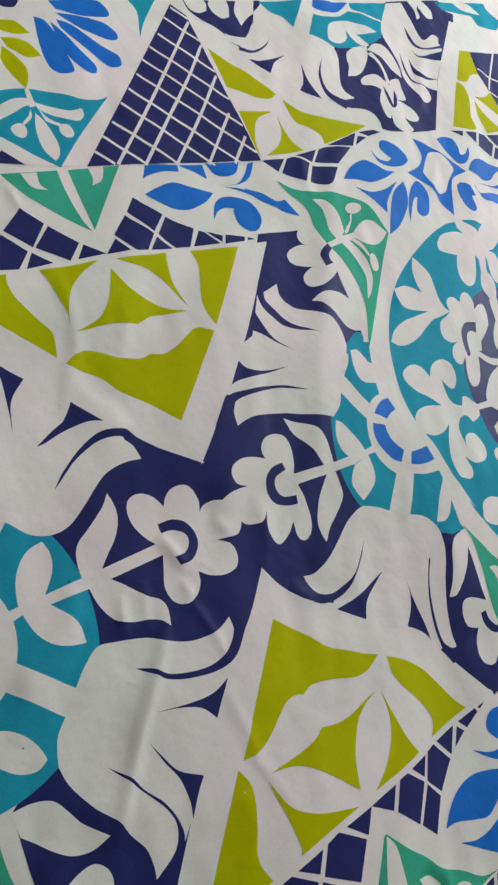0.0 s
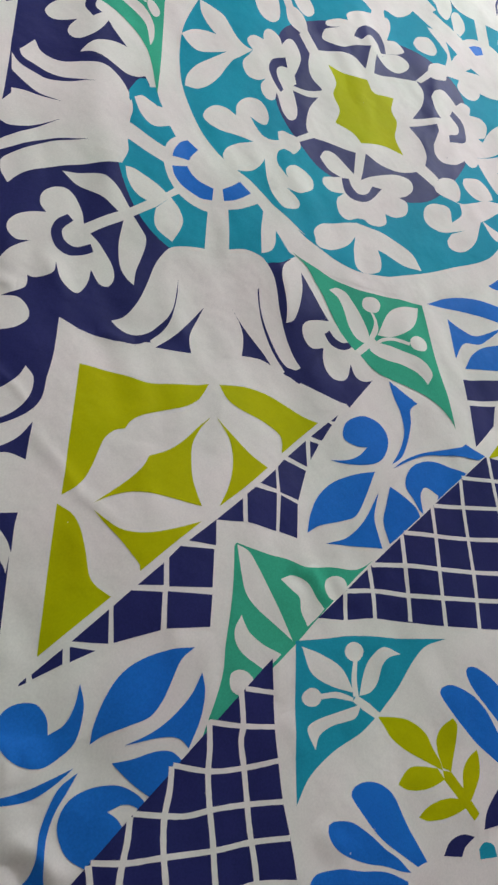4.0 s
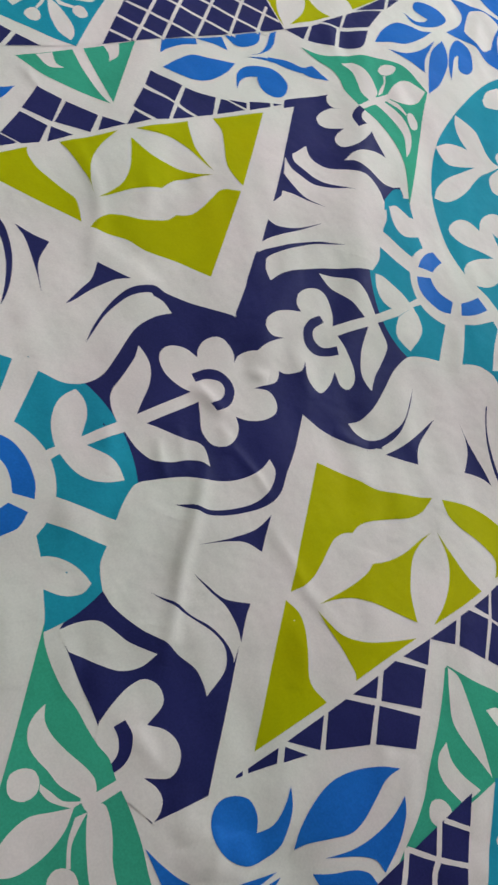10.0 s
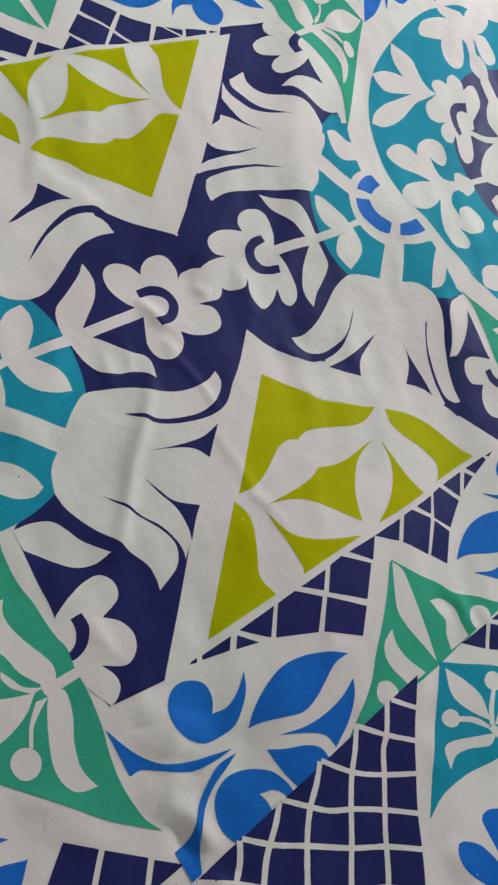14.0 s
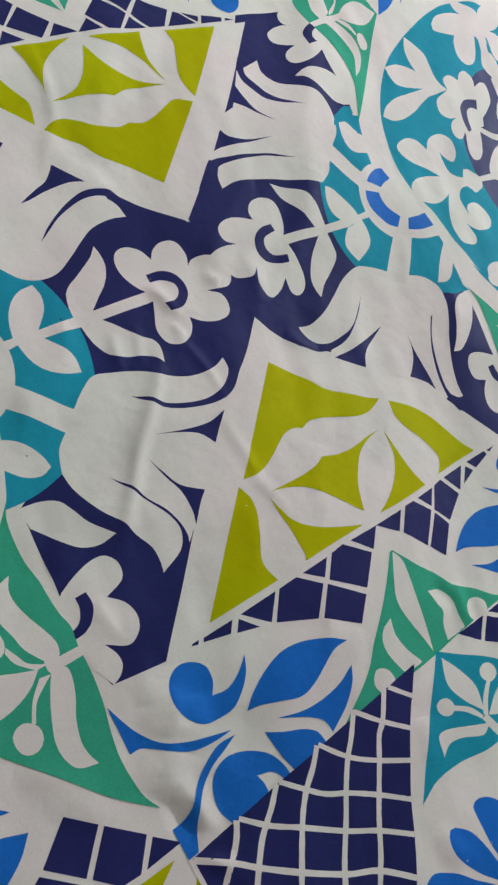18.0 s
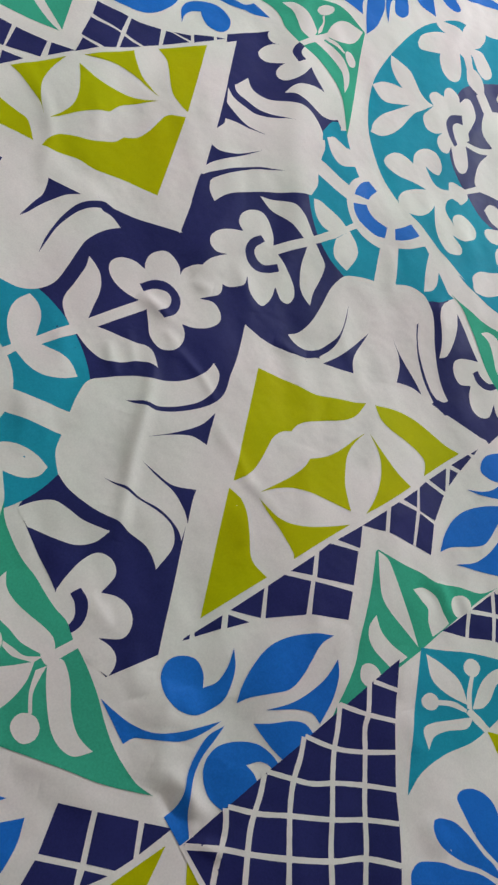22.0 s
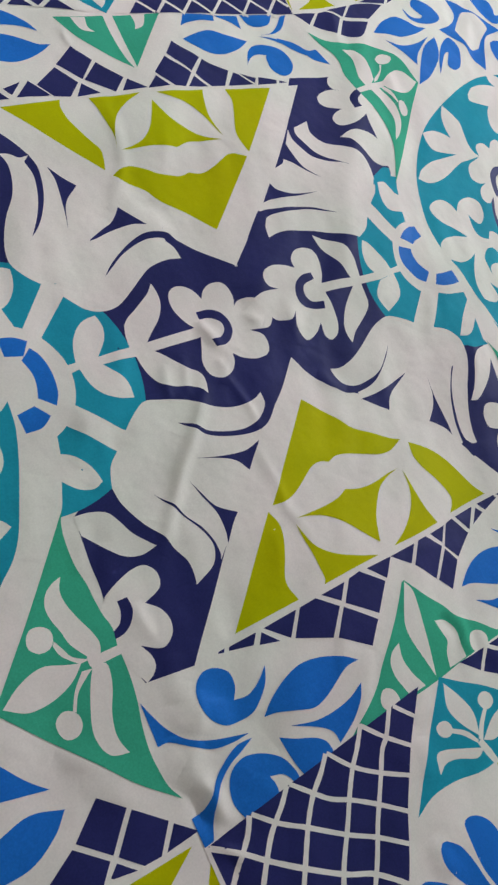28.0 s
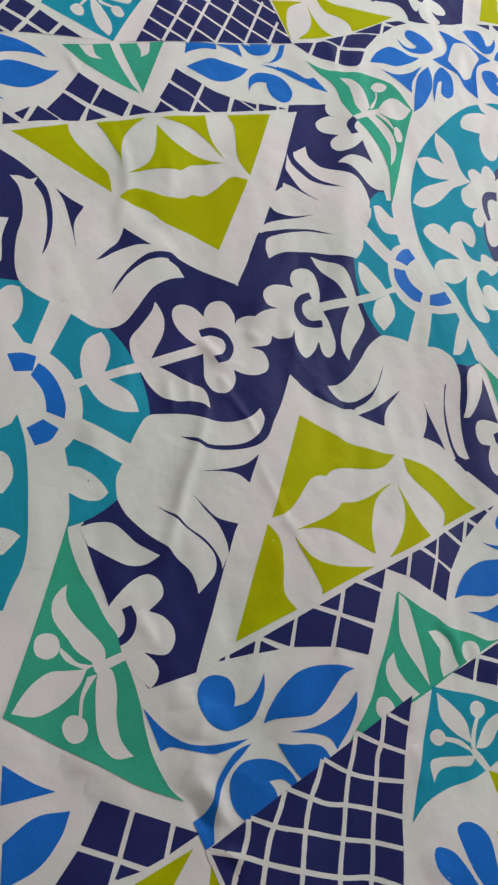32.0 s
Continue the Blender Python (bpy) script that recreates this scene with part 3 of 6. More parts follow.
motif("spoke", WHITE, 3, NOT_SE, [(-311, -43), (-262, -92), (-284, -114), (-331, -65)], ALL, but=(1,))
motif("spoke", WHITE, 3, ONCE, [(-278, 125), (-257, 102), (-319, 45), (-335, 63)], ALL)
motif("leaf", WHITE, 3, ENDS, [(-288, 0), (-285, -7), (-281, -27), (-267, -45), (-233, -58), (-234, -40), (-240, -21), (-254, -5), (-270, -3)], (0, 4, 7), but=(0, 1))
motif("leaf", WHITE, 3, ONCE, [(-253, -2), (-244, -13), (-235, -25), (-230, -38), (-231, -55), (-249, -51), (-265, -43), (-275, -32), (-281, -19), (-285, -2)], (0, 4, 9))
motif("leaf", WHITE, 3, ONCE, [(-233, 63), (-230, 52), (-231, 40), (-237, 27), (-254, 8), (-271, 6), (-287, 4), (-283, 22), (-276, 38), (-264, 52), (-250, 60)], (0, 4, 6))
motif("stem", WHITE, 4, ONCE, [(-311, 3), (-303, 7), (-206, 10), (-103, 13), (-101, -2), (-204, -4), (-287, -2), (-312, -7)], ALL)
motif("leaf", WHITE, 3, ENDS, [(-205, 2), (-204, -29), (-192, -50), (-173, -58), (-143, -66), (-130, -81), (-125, -64), (-131, -52), (-155, -32), (-181, -5)], (0, 5, 9), but=(0, 1))
motif("leaf", WHITE, 3, ONCE, [(-178, -1), (-167, -11), (-156, -23), (-142, -38), (-129, -47), (-125, -59), (-131, -80), (-139, -69), (-153, -62), (-172, -57), (-189, -48), (-198, -33), (-202, -19), (-204, -4), (-194, 5)], (0, 6, 13, 14))
motif("leaf", WHITE, 3, ONCE, [(-135, 90), (-133, 78), (-134, 63), (-141, 48), (-152, 35), (-163, 26), (-181, 10), (-195, 3), (-207, 8), (-206, 23), (-201, 39), (-192, 49), (-178, 57), (-159, 69), (-146, 78)], (0, 6, 8))
motif("leaf", WHITE, 3, ENDS, [(-376, -89), (-346, -98), (-329, -113), (-321, -128), (-318, -142), (-332, -147), (-351, -140), (-369, -122), (-386, -104)], (0, 4, 7, 8))
motif("flower", WHITE, 4, ONCE, [(-103, 11), (-115, 27), (-122, 45), (-121, 62), (-114, 73), (-104, 77), (-92, 75), (-80, 66), (-73, 51), (-66, 61), (-52, 69), (-34, 68), (-26, 59), (-24, 42), (-30, 28), (-21, 35), (-4, 36), (10, 30), (16, 21), (20, 11), (21, -1), (16, -9), (5, -16), (-25, -12), (-9, -24), (-8, -41), (-17, -53), (-36, -55), (-55, -48), (-68, -37), (-71, -49), (-80, -60), (-94, -66), (-105, -64), (-115, -55), (-117, -37), (-109, -19), (-102, -3)], (0, 8, 14, 18, 20, 23, 29, 37))
motif("calyx", NAVY, 5, ONCE, [(-91, 34), (-71, 33), (-56, 24), (-49, 8), (-51, -6), (-61, -17), (-72, -22), (-87, -22), (-90, -10), (-74, -10), (-63, -1), (-63, 11), (-77, 21), (-92, 22)], (0, 7, 8, 13), under="flower")
motif("tulip", WHITE, 3, AGAIN, [(-262, -92), (-243, -76), (-222, -64), (-200, -68), (-164, -79), (-144, -92), (-117, -105), (-90, -110), (-71, -108), (-57, -102), (-58, -118), (-68, -136), (-78, -146), (-139, -215), (-219, -285), (-263, -299), (-260, -288), (-260, -269), (-270, -248), (-277, -229), (-294, -205), (-308, -174), (-311, -154), (-306, -139), (-299, -126), (-283, -112)], (0, 9, 12, 13, 14, 15, 22, 25))
motif("vein", NAVY, 4, AGAIN, [(-191, -103), (-173, -112), (-160, -124), (-137, -134), (-107, -141), (-83, -138), (-66, -128), (-55, -114), (-43, -124), (-64, -143), (-83, -150), (-107, -149), (-140, -140), (-163, -129), (-174, -119)], (0, 7, 8), under="tulip")
motif("vein", NAVY, 4, AGAIN, [(-189, -155), (-149, -165), (-118, -169), (-92, -163), (-109, -179), (-125, -195), (-137, -177), (-159, -165)], (0, 3, 5), under="tulip")
motif("vein", NAVY, 4, AGAIN, [(-211, -179), (-204, -197), (-193, -220), (-168, -239), (-180, -249), (-200, -270), (-195, -254), (-195, -229), (-204, -205)], (0, 3, 5), under="tulip")
motif("vein", NAVY, 4, AGAIN, [(-264, -178), (-246, -200), (-235, -221), (-222, -240), (-215, -261), (-216, -280), (-225, -293), (-253, -320), (-260, -298), (-231, -286), (-219, -267), (-222, -248), (-234, -227), (-248, -204)], (0, 6, 7, 8), under="tulip")
motif("leaf", WHITE, 4, THREE, [(-370, -169), (-348, -171), (-329, -179), (-319, -195), (-311, -212), (-290, -237), (-312, -240), (-333, -233), (-349, -218), (-359, -205), (-370, -193)], (0, 5, 10), but=(1,))
motif("leaf", WHITE, 4, ONCE, [(405, -148), (381, -150), (363, -162), (347, -185), (330, -207), (313, -223), (327, -226), (352, -214), (379, -195), (396, -177), (407, -162)], (0, 5, 9))
motif("flower", WHITE, 4, THREE, [(-373, -266), (-356, -258), (-333, -251), (-314, -252), (-304, -266), (-309, -283), (-333, -292), (-319, -305), (-313, -322), (-319, -338), (-336, -346), (-359, -333), (-352, -347), (-352, -359), (-360, -368), (-370, -372), (-386, -336), (-384, -277)], (0, 6, 11, 15, 16, 17))
motif("calyx", NAVY, 5, THREE, [(-363, -277), (-350, -277), (-350, -292), (-359, -306), (-371, -313), (-382, -314), (-382, -306), (-371, -301), (-364, -289)], (0, 1, 5, 6), under="flower")
motif("green_triangle", GREEN, 5, THREE, [(-377, -157), (-389, -180), (-390, -206), (-390, -231), (-385, -262), (-381, -285), (-381, -314), (-383, -331), (-382, -363), (-388, -388), (-395, -409), (-401, -438), (-401, -464), (-395, -485), (-388, -497), (-425, -459), (-455, -421), (-499, -367), (-530, -328), (-461, -252)], (0, 14, 18), but=(0,))
motif("green_triangle", GREEN, 5, ONCE, [(-378, -156), (-386, -171), (-390, -191), (-391, -221), (-387, -244), (-386, -265), (-384, -284), (-380, -301), (-383, -321), (-383, -331), (-384, -354), (-388, -382), (-395, -409), (-399, -433), (-399, -455), (-396, -477), (-387, -496), (-425, -459), (-455, -421), (-499, -367), (-530, -328), (-461, -252)], (0, 16, 20))
motif("leaf", WHITE, 6, THREE, [(-419, -331), (-403, -332), (-403, -346), (-409, -363), (-418, -380), (-424, -401), (-423, -415), (-419, -427), (-437, -421), (-445, -407), (-445, -387), (-435, -360), (-426, -342)], (0, 7), under="green_triangle")
motif("stem_bar", WHITE, 6, THREE, [(-410, -320), (-381, -321), (-382, -331), (-410, -331)], ALL, under="green_triangle")
motif("leaf", WHITE, 6, THREE, [(-410, -228), (-426, -231), (-436, -244), (-436, -262), (-432, -284), (-422, -310), (-408, -328), (-399, -310), (-401, -289), (-412, -265), (-417, -245)], (0, 6), under="green_triangle", but=(0,))
motif("leaf", WHITE, 6, ONCE, [(-411, -226), (-424, -230), (-435, -238), (-441, -251), (-440, -265), (-435, -281), (-431, -298), (-418, -319), (-403, -319), (-400, -309), (-403, -296), (-412, -274), (-418, -254), (-418, -239)], (0, 7, 8), under="green_triangle")
motif("dot", WHITE, 6, THREE, [(-471, -274), (-457, -266), (-445, -274), (-445, -286), (-454, -295), (-464, -293), (-472, -286)], (), under="green_triangle", but=(0,))
motif("dot", WHITE, 6, ONCE, [(-473, -274), (-466, -266), (-454, -267), (-445, -275), (-446, -286), (-453, -293), (-465, -293), (-474, -284)], (), under="green_triangle")
motif("dot", WHITE, 6, THREE, [(-478, -366), (-470, -359), (-460, -359), (-452, -368), (-453, -378), (-462, -386), (-471, -385), (-479, -377)], (), under="green_triangle", but=(0,))
motif("dot", WHITE, 6, ONCE, [(-477, -364), (-469, -358), (-460, -359), (-452, -368), (-453, -380), (-462, -387), (-473, -385), (-478, -376)], (), under="green_triangle")
motif("stalk", WHITE, 6, THREE, [(-448, -288), (-438, -306), (-412, -320), (-415, -326), (-433, -319), (-444, -306), (-449, -294)], (0, 2, 3, 6), under="green_triangle", but=(0,))
motif("stalk", WHITE, 6, ONCE, [(-449, -292), (-445, -305), (-430, -321), (-418, -321), (-434, -311), (-440, -299), (-446, -287)], (0, 2, 3, 6), under="green_triangle")
motif("stalk", WHITE, 6, THREE, [(-456, -363), (-446, -343), (-430, -331), (-418, -329), (-416, -333), (-429, -337), (-441, -346), (-451, -365)], (0, 3, 4, 7), under="green_triangle", but=(0,))
motif("stalk", WHITE, 6, ONCE, [(-457, -363), (-446, -344), (-431, -329), (-419, -331), (-431, -338), (-444, -348), (-453, -364)], (0, 2, 3, 6), under="green_triangle")
motif("leaf", WHITE, 6, THREE, [(-519, -328), (-501, -314), (-480, -306), (-460, -309), (-428, -323), (-439, -336), (-459, -345), (-480, -347), (-498, -342), (-511, -334)], (0, 4), under="green_triangle", but=(0,))
motif("leaf", WHITE, 6, ONCE, [(-521, -328), (-501, -315), (-482, -308), (-465, -307), (-447, -314), (-428, -321), (-444, -334), (-465, -342), (-486, -344), (-502, -341)], (0, 5), under="green_triangle")
motif("knot", WHITE, 6, THREE, [(-420, -318), (-413, -315), (-404, -319), (-402, -326), (-409, -333), (-419, -331)], (), under="green_triangle")
motif("swirl", BLUE, 3, ENDS, [(-282, -436), (-273, -423), (-273, -406), (-287, -394), (-303, -391), (-317, -398), (-325, -411), (-326, -427), (-319, -443), (-306, -455), (-288, -459), (-268, -459), (-250, -449), (-236, -436), (-227, -419), (-245, -432), (-264, -439)], (0, 14))
motif("leaf", BLUE, 3, ENDS, [(-256, -470), (-242, -459), (-215, -446), (-186, -439), (-157, -443), (-128, -455), (-106, -470), (-127, -470), (-148, -479), (-170, -488), (-192, -491), (-217, -482), (-240, -473)], (0, 6))
motif("leaf", BLUE, 3, ENDS, [(-118, -495), (-129, -512), (-151, -529), (-181, -542), (-183, -527), (-198, -513), (-231, -494), (-200, -504), (-171, -507), (-142, -504)], (0, 3, 6))
motif("tendril", BLUE, 3, ENDS, [(-387, -387), (-380, -407), (-370, -428), (-355, -446), (-332, -459), (-307, -468), (-282, -476), (-306, -475), (-330, -470), (-349, -459), (-367, -445), (-377, -438), (-389, -437)], (0, 6, 12))
motif("tendril", BLUE, 7, ENDS, [(-281, -482), (-304, -480), (-326, -488), (-345, -499), (-360, -512), (-372, -519), (-387, -519), (-387, -551), (-375, -551), (-367, -536), (-359, -523), (-343, -507), (-321, -494), (-300, -488)], (0, 6, 7, 8))
motif("swirl", BLUE, 3, ENDS, [(-326, -561), (-282, -557), (-280, -540), (-283, -528), (-267, -534), (-260, -543), (-258, -551), (-250, -554), (-250, -539), (-257, -521), (-270, -508), (-286, -499), (-304, -495), (-321, -500), (-332, -513), (-336, -533)], (0, 1, 3, 6, 7))
motif("leaf", BLUE, 3, ENDS, [(-251, -498), (-233, -509), (-210, -520), (-197, -532), (-194, -550), (-241, -555), (-247, -532), (-250, -513)], (0, 4, 5))
motif("strip_tile", NAVY, 1, ONCE, [(-282, -380), (-265, -380), (-268, -384)], ALL)
motif("strip_tile", NAVY, 1, ONCE, [(-259, -381), (-219, -381), (-229, -393), (-261, -385)], ALL)
motif("strip_tile", NAVY, 1, ONCE, [(-212, -384), (-193, -404), (-222, -396)], ALL)
motif("strip_tile", NAVY, 1, ONCE, [(-207, -381), (-154, -380), (-178, -407)], ALL)
motif("strip_tile", NAVY, 1, ONCE, [(-148, -380), (-122, -379), (-94, -402), (-124, -432), (-173, -410)], ALL)
motif("strip_tile", NAVY, 1, ONCE, [(-112, -379), (-71, -378), (-88, -397)], ALL)
motif("strip_tile", NAVY, 1, ONCE, [(-62, -377), (-42, -375), (-10, -402), (-43, -434), (-84, -402)], ALL)
motif("strip_tile", NAVY, 1, ONCE, [(-89, -405), (-49, -440), (-76, -465), (-118, -435)], ALL)
motif("strip_tile", NAVY, 1, ONCE, [(-29, -376), (17, -377), (-5, -400)], ALL)
motif("yellow_triangle", YELLOW, 3.2, ONCE, [(0, -131), (15, -146), (40, -171), (60, -193), (87, -210), (118, -228), (136, -236), (118, -243), (104, -246), (82, -244), (52, -233), (26, -225), (9, -223), (-5, -227), (-17, -222), (-33, -223), (-47, -230), (-66, -241), (-84, -249), (-101, -252), (-118, -250)], (0, 6, 13, 19, 20))
motif("yellow_corner", YELLOW, 3.2, ONCE, [(149, -244), (170, -256), (190, -271), (206, -290), (220, -319), (231, -345), (242, -363), (203, -363), (160, -364), (172, -354), (178, -343), (174, -326), (165, -307), (152, -285), (145, -265)], (0, 6, 8))
motif("yellow_diamond", YELLOW, 3.2, ONCE, [(105, -273), (83, -274), (51, -278), (24, -277), (-2, -270), (-17, -276), (-43, -279), (-94, -278), (-74, -282), (-51, -291), (-33, -305), (-15, -323), (13, -354), (19, -339), (27, -322), (39, -306), (57, -288), (80, -278)], (0, 4, 7, 12))
motif("yellow_wedge", YELLOW, 3.2, ONCE, [(112, -277), (113, -297), (116, -320), (119, -346), (126, -367), (77, -368), (32, -367), (57, -357), (79, -343), (96, -326), (107, -306)], (0, 4, 6))
motif("yellow_corner", YELLOW, 3.2, ONCE, [(-128, -255), (-121, -274), (-124, -292), (-135, -314), (-148, -337), (-150, -350), (-144, -371), (-244, -371)], (0, 6, 7))
motif("yellow_wedge", YELLOW, 3.2, ONCE, [(-99, -284), (-95, -298), (-88, -317), (-75, -332), (-56, -345), (-29, -357), (0, -368), (-48, -368), (-100, -369), (-96, -364), (-95, -349), (-95, -327), (-98, -304)], (0, 6, 8))
motif("green_chevron", GREEN, 1, ONCE, [(19, -413), (28, -427), (42, -447), (60, -468), (75, -492), (102, -512), (135, -540), (184, -550), (-10, -547), (-166, -546), (-103, -514), (-75, -491), (-44, -467), (-16, -443), (14, -414)], (0, 7, 8, 9, 14))
motif("leaf", WHITE, 3, ONCE, [(18, -415), (24, -430), (20, -453), (13, -480), (5, -507), (-7, -542), (-11, -516), (-16, -486), (-15, -465), (-3, -444)], (0, 5))
motif("leaf", WHITE, 3, ONCE, [(-37, -479), (-54, -485), (-64, -497), (-66, -513), (-61, -532), (-58, -542), (-43, -543), (-30, -543), (-39, -521), (-43, -500), (-40, -487)], (0, 5, 7))
motif("leaf", WHITE, 3, ONCE, [(34, -480), (51, -486), (60, -498), (62, -509), (57, -526), (56, -543), (41, -544), (22, -543), (28, -525), (39, -512), (37, -500)], (0, 5, 7))
motif("dot", WHITE, 3, ONCE, [(-101, -525), (-92, -518), (-82, -521), (-76, -529), (-76, -541), (-87, -544), (-99, -543), (-104, -534)], ())
motif("dot", WHITE, 3, ONCE, [(75, -525), (87, -520), (100, -525), (107, -536), (102, -546), (89, -551), (76, -546), (71, -536)], ())
motif("teal_triangle", TEAL, 8, ONCE, [(-4, -544), (27, -566), (69, -595), (116, -637), (173, -683), (141, -669), (114, -668), (70, -674), (25, -676), (-12, -673), (-55, -662), (-95, -659), (-128, -668), (-75, -613)], (0, 4, 8, 12))
motif("leaf", WHITE, 9, ONCE, [(-2, -554), (13, -579), (22, -607), (14, -637), (-5, -610), (-14, -583)], (0, 3), under="teal_triangle")
motif("leaf", WHITE, 9, ONCE, [(-71, -645), (-63, -623), (-47, -624), (-19, -637), (12, -652), (-6, -657), (-34, -643), (-55, -638)], (0, 4), under="teal_triangle")
motif("leaf", WHITE, 9, ONCE, [(103, -651), (89, -629), (67, -625), (45, -630), (17, -644), (33, -652), (50, -651), (70, -642), (85, -642)], (0, 4), under="teal_triangle")
motif("dot", WHITE, 9, ONCE, [(-44, -594), (-35, -592), (-26, -595), (-21, -603), (-23, -611), (-32, -614), (-41, -610), (-46, -602)], (), under="teal_triangle")
motif("dot", WHITE, 9, ONCE, [(40, -596), (50, -593), (60, -597), (65, -606), (62, -614), (51, -617), (42, -613), (37, -604)], (), under="teal_triangle")
motif("stalk", WHITE, 9, ONCE, [(-21, -608), (-2, -622), (9, -640), (5, -642), (-11, -623), (-26, -612)], (0, 2, 3, 5), under="teal_triangle")
motif("stalk", WHITE, 9, ONCE, [(42, -611), (23, -624), (10, -639), (16, -644), (29, -629), (47, -615)], (0, 2, 3, 5), under="teal_triangle")
motif("stem_bar", WHITE, 9, ONCE, [(15, -641), (22, -659), (26, -679), (16, -677), (9, -658), (5, -642)], ALL, under="teal_triangle")
motif("strip_tile", NAVY, 1, ONCE, [(531, -453), (635, -510), (601, -533), (505, -481)], ALL)
motif("strip_tile", NAVY, 1, ONCE, [(501, -489), (553, -518), (519, -538), (450, -540)], ALL)
motif("yellow_triangle", YELLOW, 1, ONCE, [(452, -565), (563, -559), (520, -588)], ALL)
motif("leaf", BLUE, 1, ONCE, [(583, -325), (636, -337), (693, -368), (755, -429), (729, -447), (666, -388), (619, -351)], (0, 3))
motif("leaf", BLUE, 1, ONCE, [(602, -364), (610, -386), (630, -414), (704, -434), (628, -430), (594, -412), (554, -421)], (0, 3, 6))
motif("leaf", BLUE, 1, ONCE, [(556, -443), (593, -434), (634, -439), (698, -467), (649, -500)], (0, 3, 4))
motif("leaf", BLUE, 1, ONCE, [(746, -356), (793, -357), (831, -377), (798, -400), (754, -376)], (2, 3))
motif("sprig_leaf", YELLOW, 8, ONCE, [(6, 788), (17, 780), (38, 778), (53, 757), (31, 754), (9, 761)], (0, 3, 5))
motif("sprig_leaf", YELLOW, 8, ONCE, [(4, 748), (25, 747), (43, 738), (54, 717), (29, 713), (15, 724), (7, 731)], (0, 3, 6))
motif("sprig_leaf", YELLOW, 8, ONCE, [(0, 733), (12, 716), (20, 693), (14, 673), (4, 658), (-5, 677), (-11, 696), (-12, 711)], (0, 4, 7))
motif("yellow_triangle", YELLOW, 1, ONCE, [(-472, -538), (-399, -542), (-434, -561), (-459, -574), (-502, -537)], ALL)
motif("yellow_triangle", YELLOW, 1, ONCE, [(-380, -557), (-398, -582), (-410, -613), (-382, -621), (-382, -592)], ALL)
motif("leaf", BLUE, 1, ONCE, [(-574, -437), (-536, -431), (-502, -443), (-521, -461), (-552, -475), (-591, -474)], (0, 2, 5))
motif("leaf", BLUE, 1, ONCE, [(-547, -370), (-526, -400), (-508, -419), (-563, -404)], (0, 2, 3))
motif("yellow_triangle", YELLOW, 1, ONCE, [(376, 768), (416, 733), (457, 704), (496, 664), (474, 654), (446, 656), (408, 670), (387, 677)], (0, 3, 7))
motif("yellow_triangle", YELLOW, 1, ONCE, [(378, 628), (464, 627), (419, 611), (393, 574), (383, 536)], (0, 1, 4))
motif("yellow_triangle", YELLOW, 1, ONCE, [(505, 654), (533, 628), (588, 612), (637, 604), (697, 592), (631, 574), (555, 558), (555, 573), (535, 592), (507, 608)], (0, 4, 6))
motif("yellow_triangle", YELLOW, 1, ONCE, [(471, 618), (470, 588), (479, 562), (493, 546), (398, 538), (437, 558), (460, 583)], (0, 3, 4))
motif("strip_tile", NAVY, 1, ONCE, [(381, 529), (436, 532), (406, 506)], ALL)
motif("strip_tile", NAVY, 1, ONCE, [(444, 533), (462, 535), (491, 521), (460, 485), (414, 504)], ALL)
motif("strip_tile", NAVY, 1, ONCE, [(467, 537), (524, 547), (499, 523)], ALL)
motif("strip_tile", NAVY, 1, ONCE, [(533, 548), (552, 552), (588, 552), (621, 548), (564, 517), (505, 523)], (0, 1, 3, 4, 5))
motif("strip_tile", NAVY, 1, ONCE, [(496, 516), (558, 510), (517, 478), (470, 484)], (0, 1, 3))
motif("strip_tile", NAVY, 1, ONCE, [(562, 556), (655, 578), (630, 551)], ALL)
motif("strip_tile", NAVY, 1, ONCE, [(664, 579), (709, 582), (728, 576), (687, 569)], (0, 2, 3))
motif("strip_tile", NAVY, 1, ONCE, [(657, 571), (680, 567), (639, 552)], ALL)
motif("petal", BLUE, 3, ONCE, [(558, 487), (595, 510), (636, 520), (660, 510), (683, 495), (708, 489), (672, 479), (626, 474), (594, 483)], (0, 5))
motif("petal", BLUE, 3, ONCE, [(712, 556), (728, 556), (760, 538), (768, 513), (739, 500), (702, 501), (676, 513), (671, 539), (682, 518), (704, 512), (719, 517), (705, 530), (700, 543)], (7, 10))
motif("petal", BLUE, 3, ONCE, [(580, 469), (613, 456), (655, 457), (699, 469), (648, 436), (628, 411), (610, 440)], (0, 3, 5))
motif("petal", BLUE, 3, ONCE, [(719, 468), (675, 449), (639, 413), (605, 369), (647, 384), (697, 419), (715, 446)], (0, 3))
motif("petal", BLUE, 3, ONCE, [(764, 466), (730, 451), (700, 419), (680, 386), (722, 428), (737, 432), (716, 405), (727, 392), (752, 401), (775, 441)], (3,))
motif("petal", BLUE, 3, ONCE, [(824, 564), (861, 548), (892, 528), (919, 505), (939, 481), (887, 468), (860, 442), (818, 383), (802, 414), (792, 452), (746, 485), (793, 498), (823, 523)], (0, 4, 7, 10))
motif("flower_eye", WHITE, 4, ONCE, [(840, 522), (861, 531), (890, 525), (905, 501), (904, 487), (868, 463), (839, 438), (812, 435), (803, 461), (799, 485)], (4, 6, 9), under="petal")
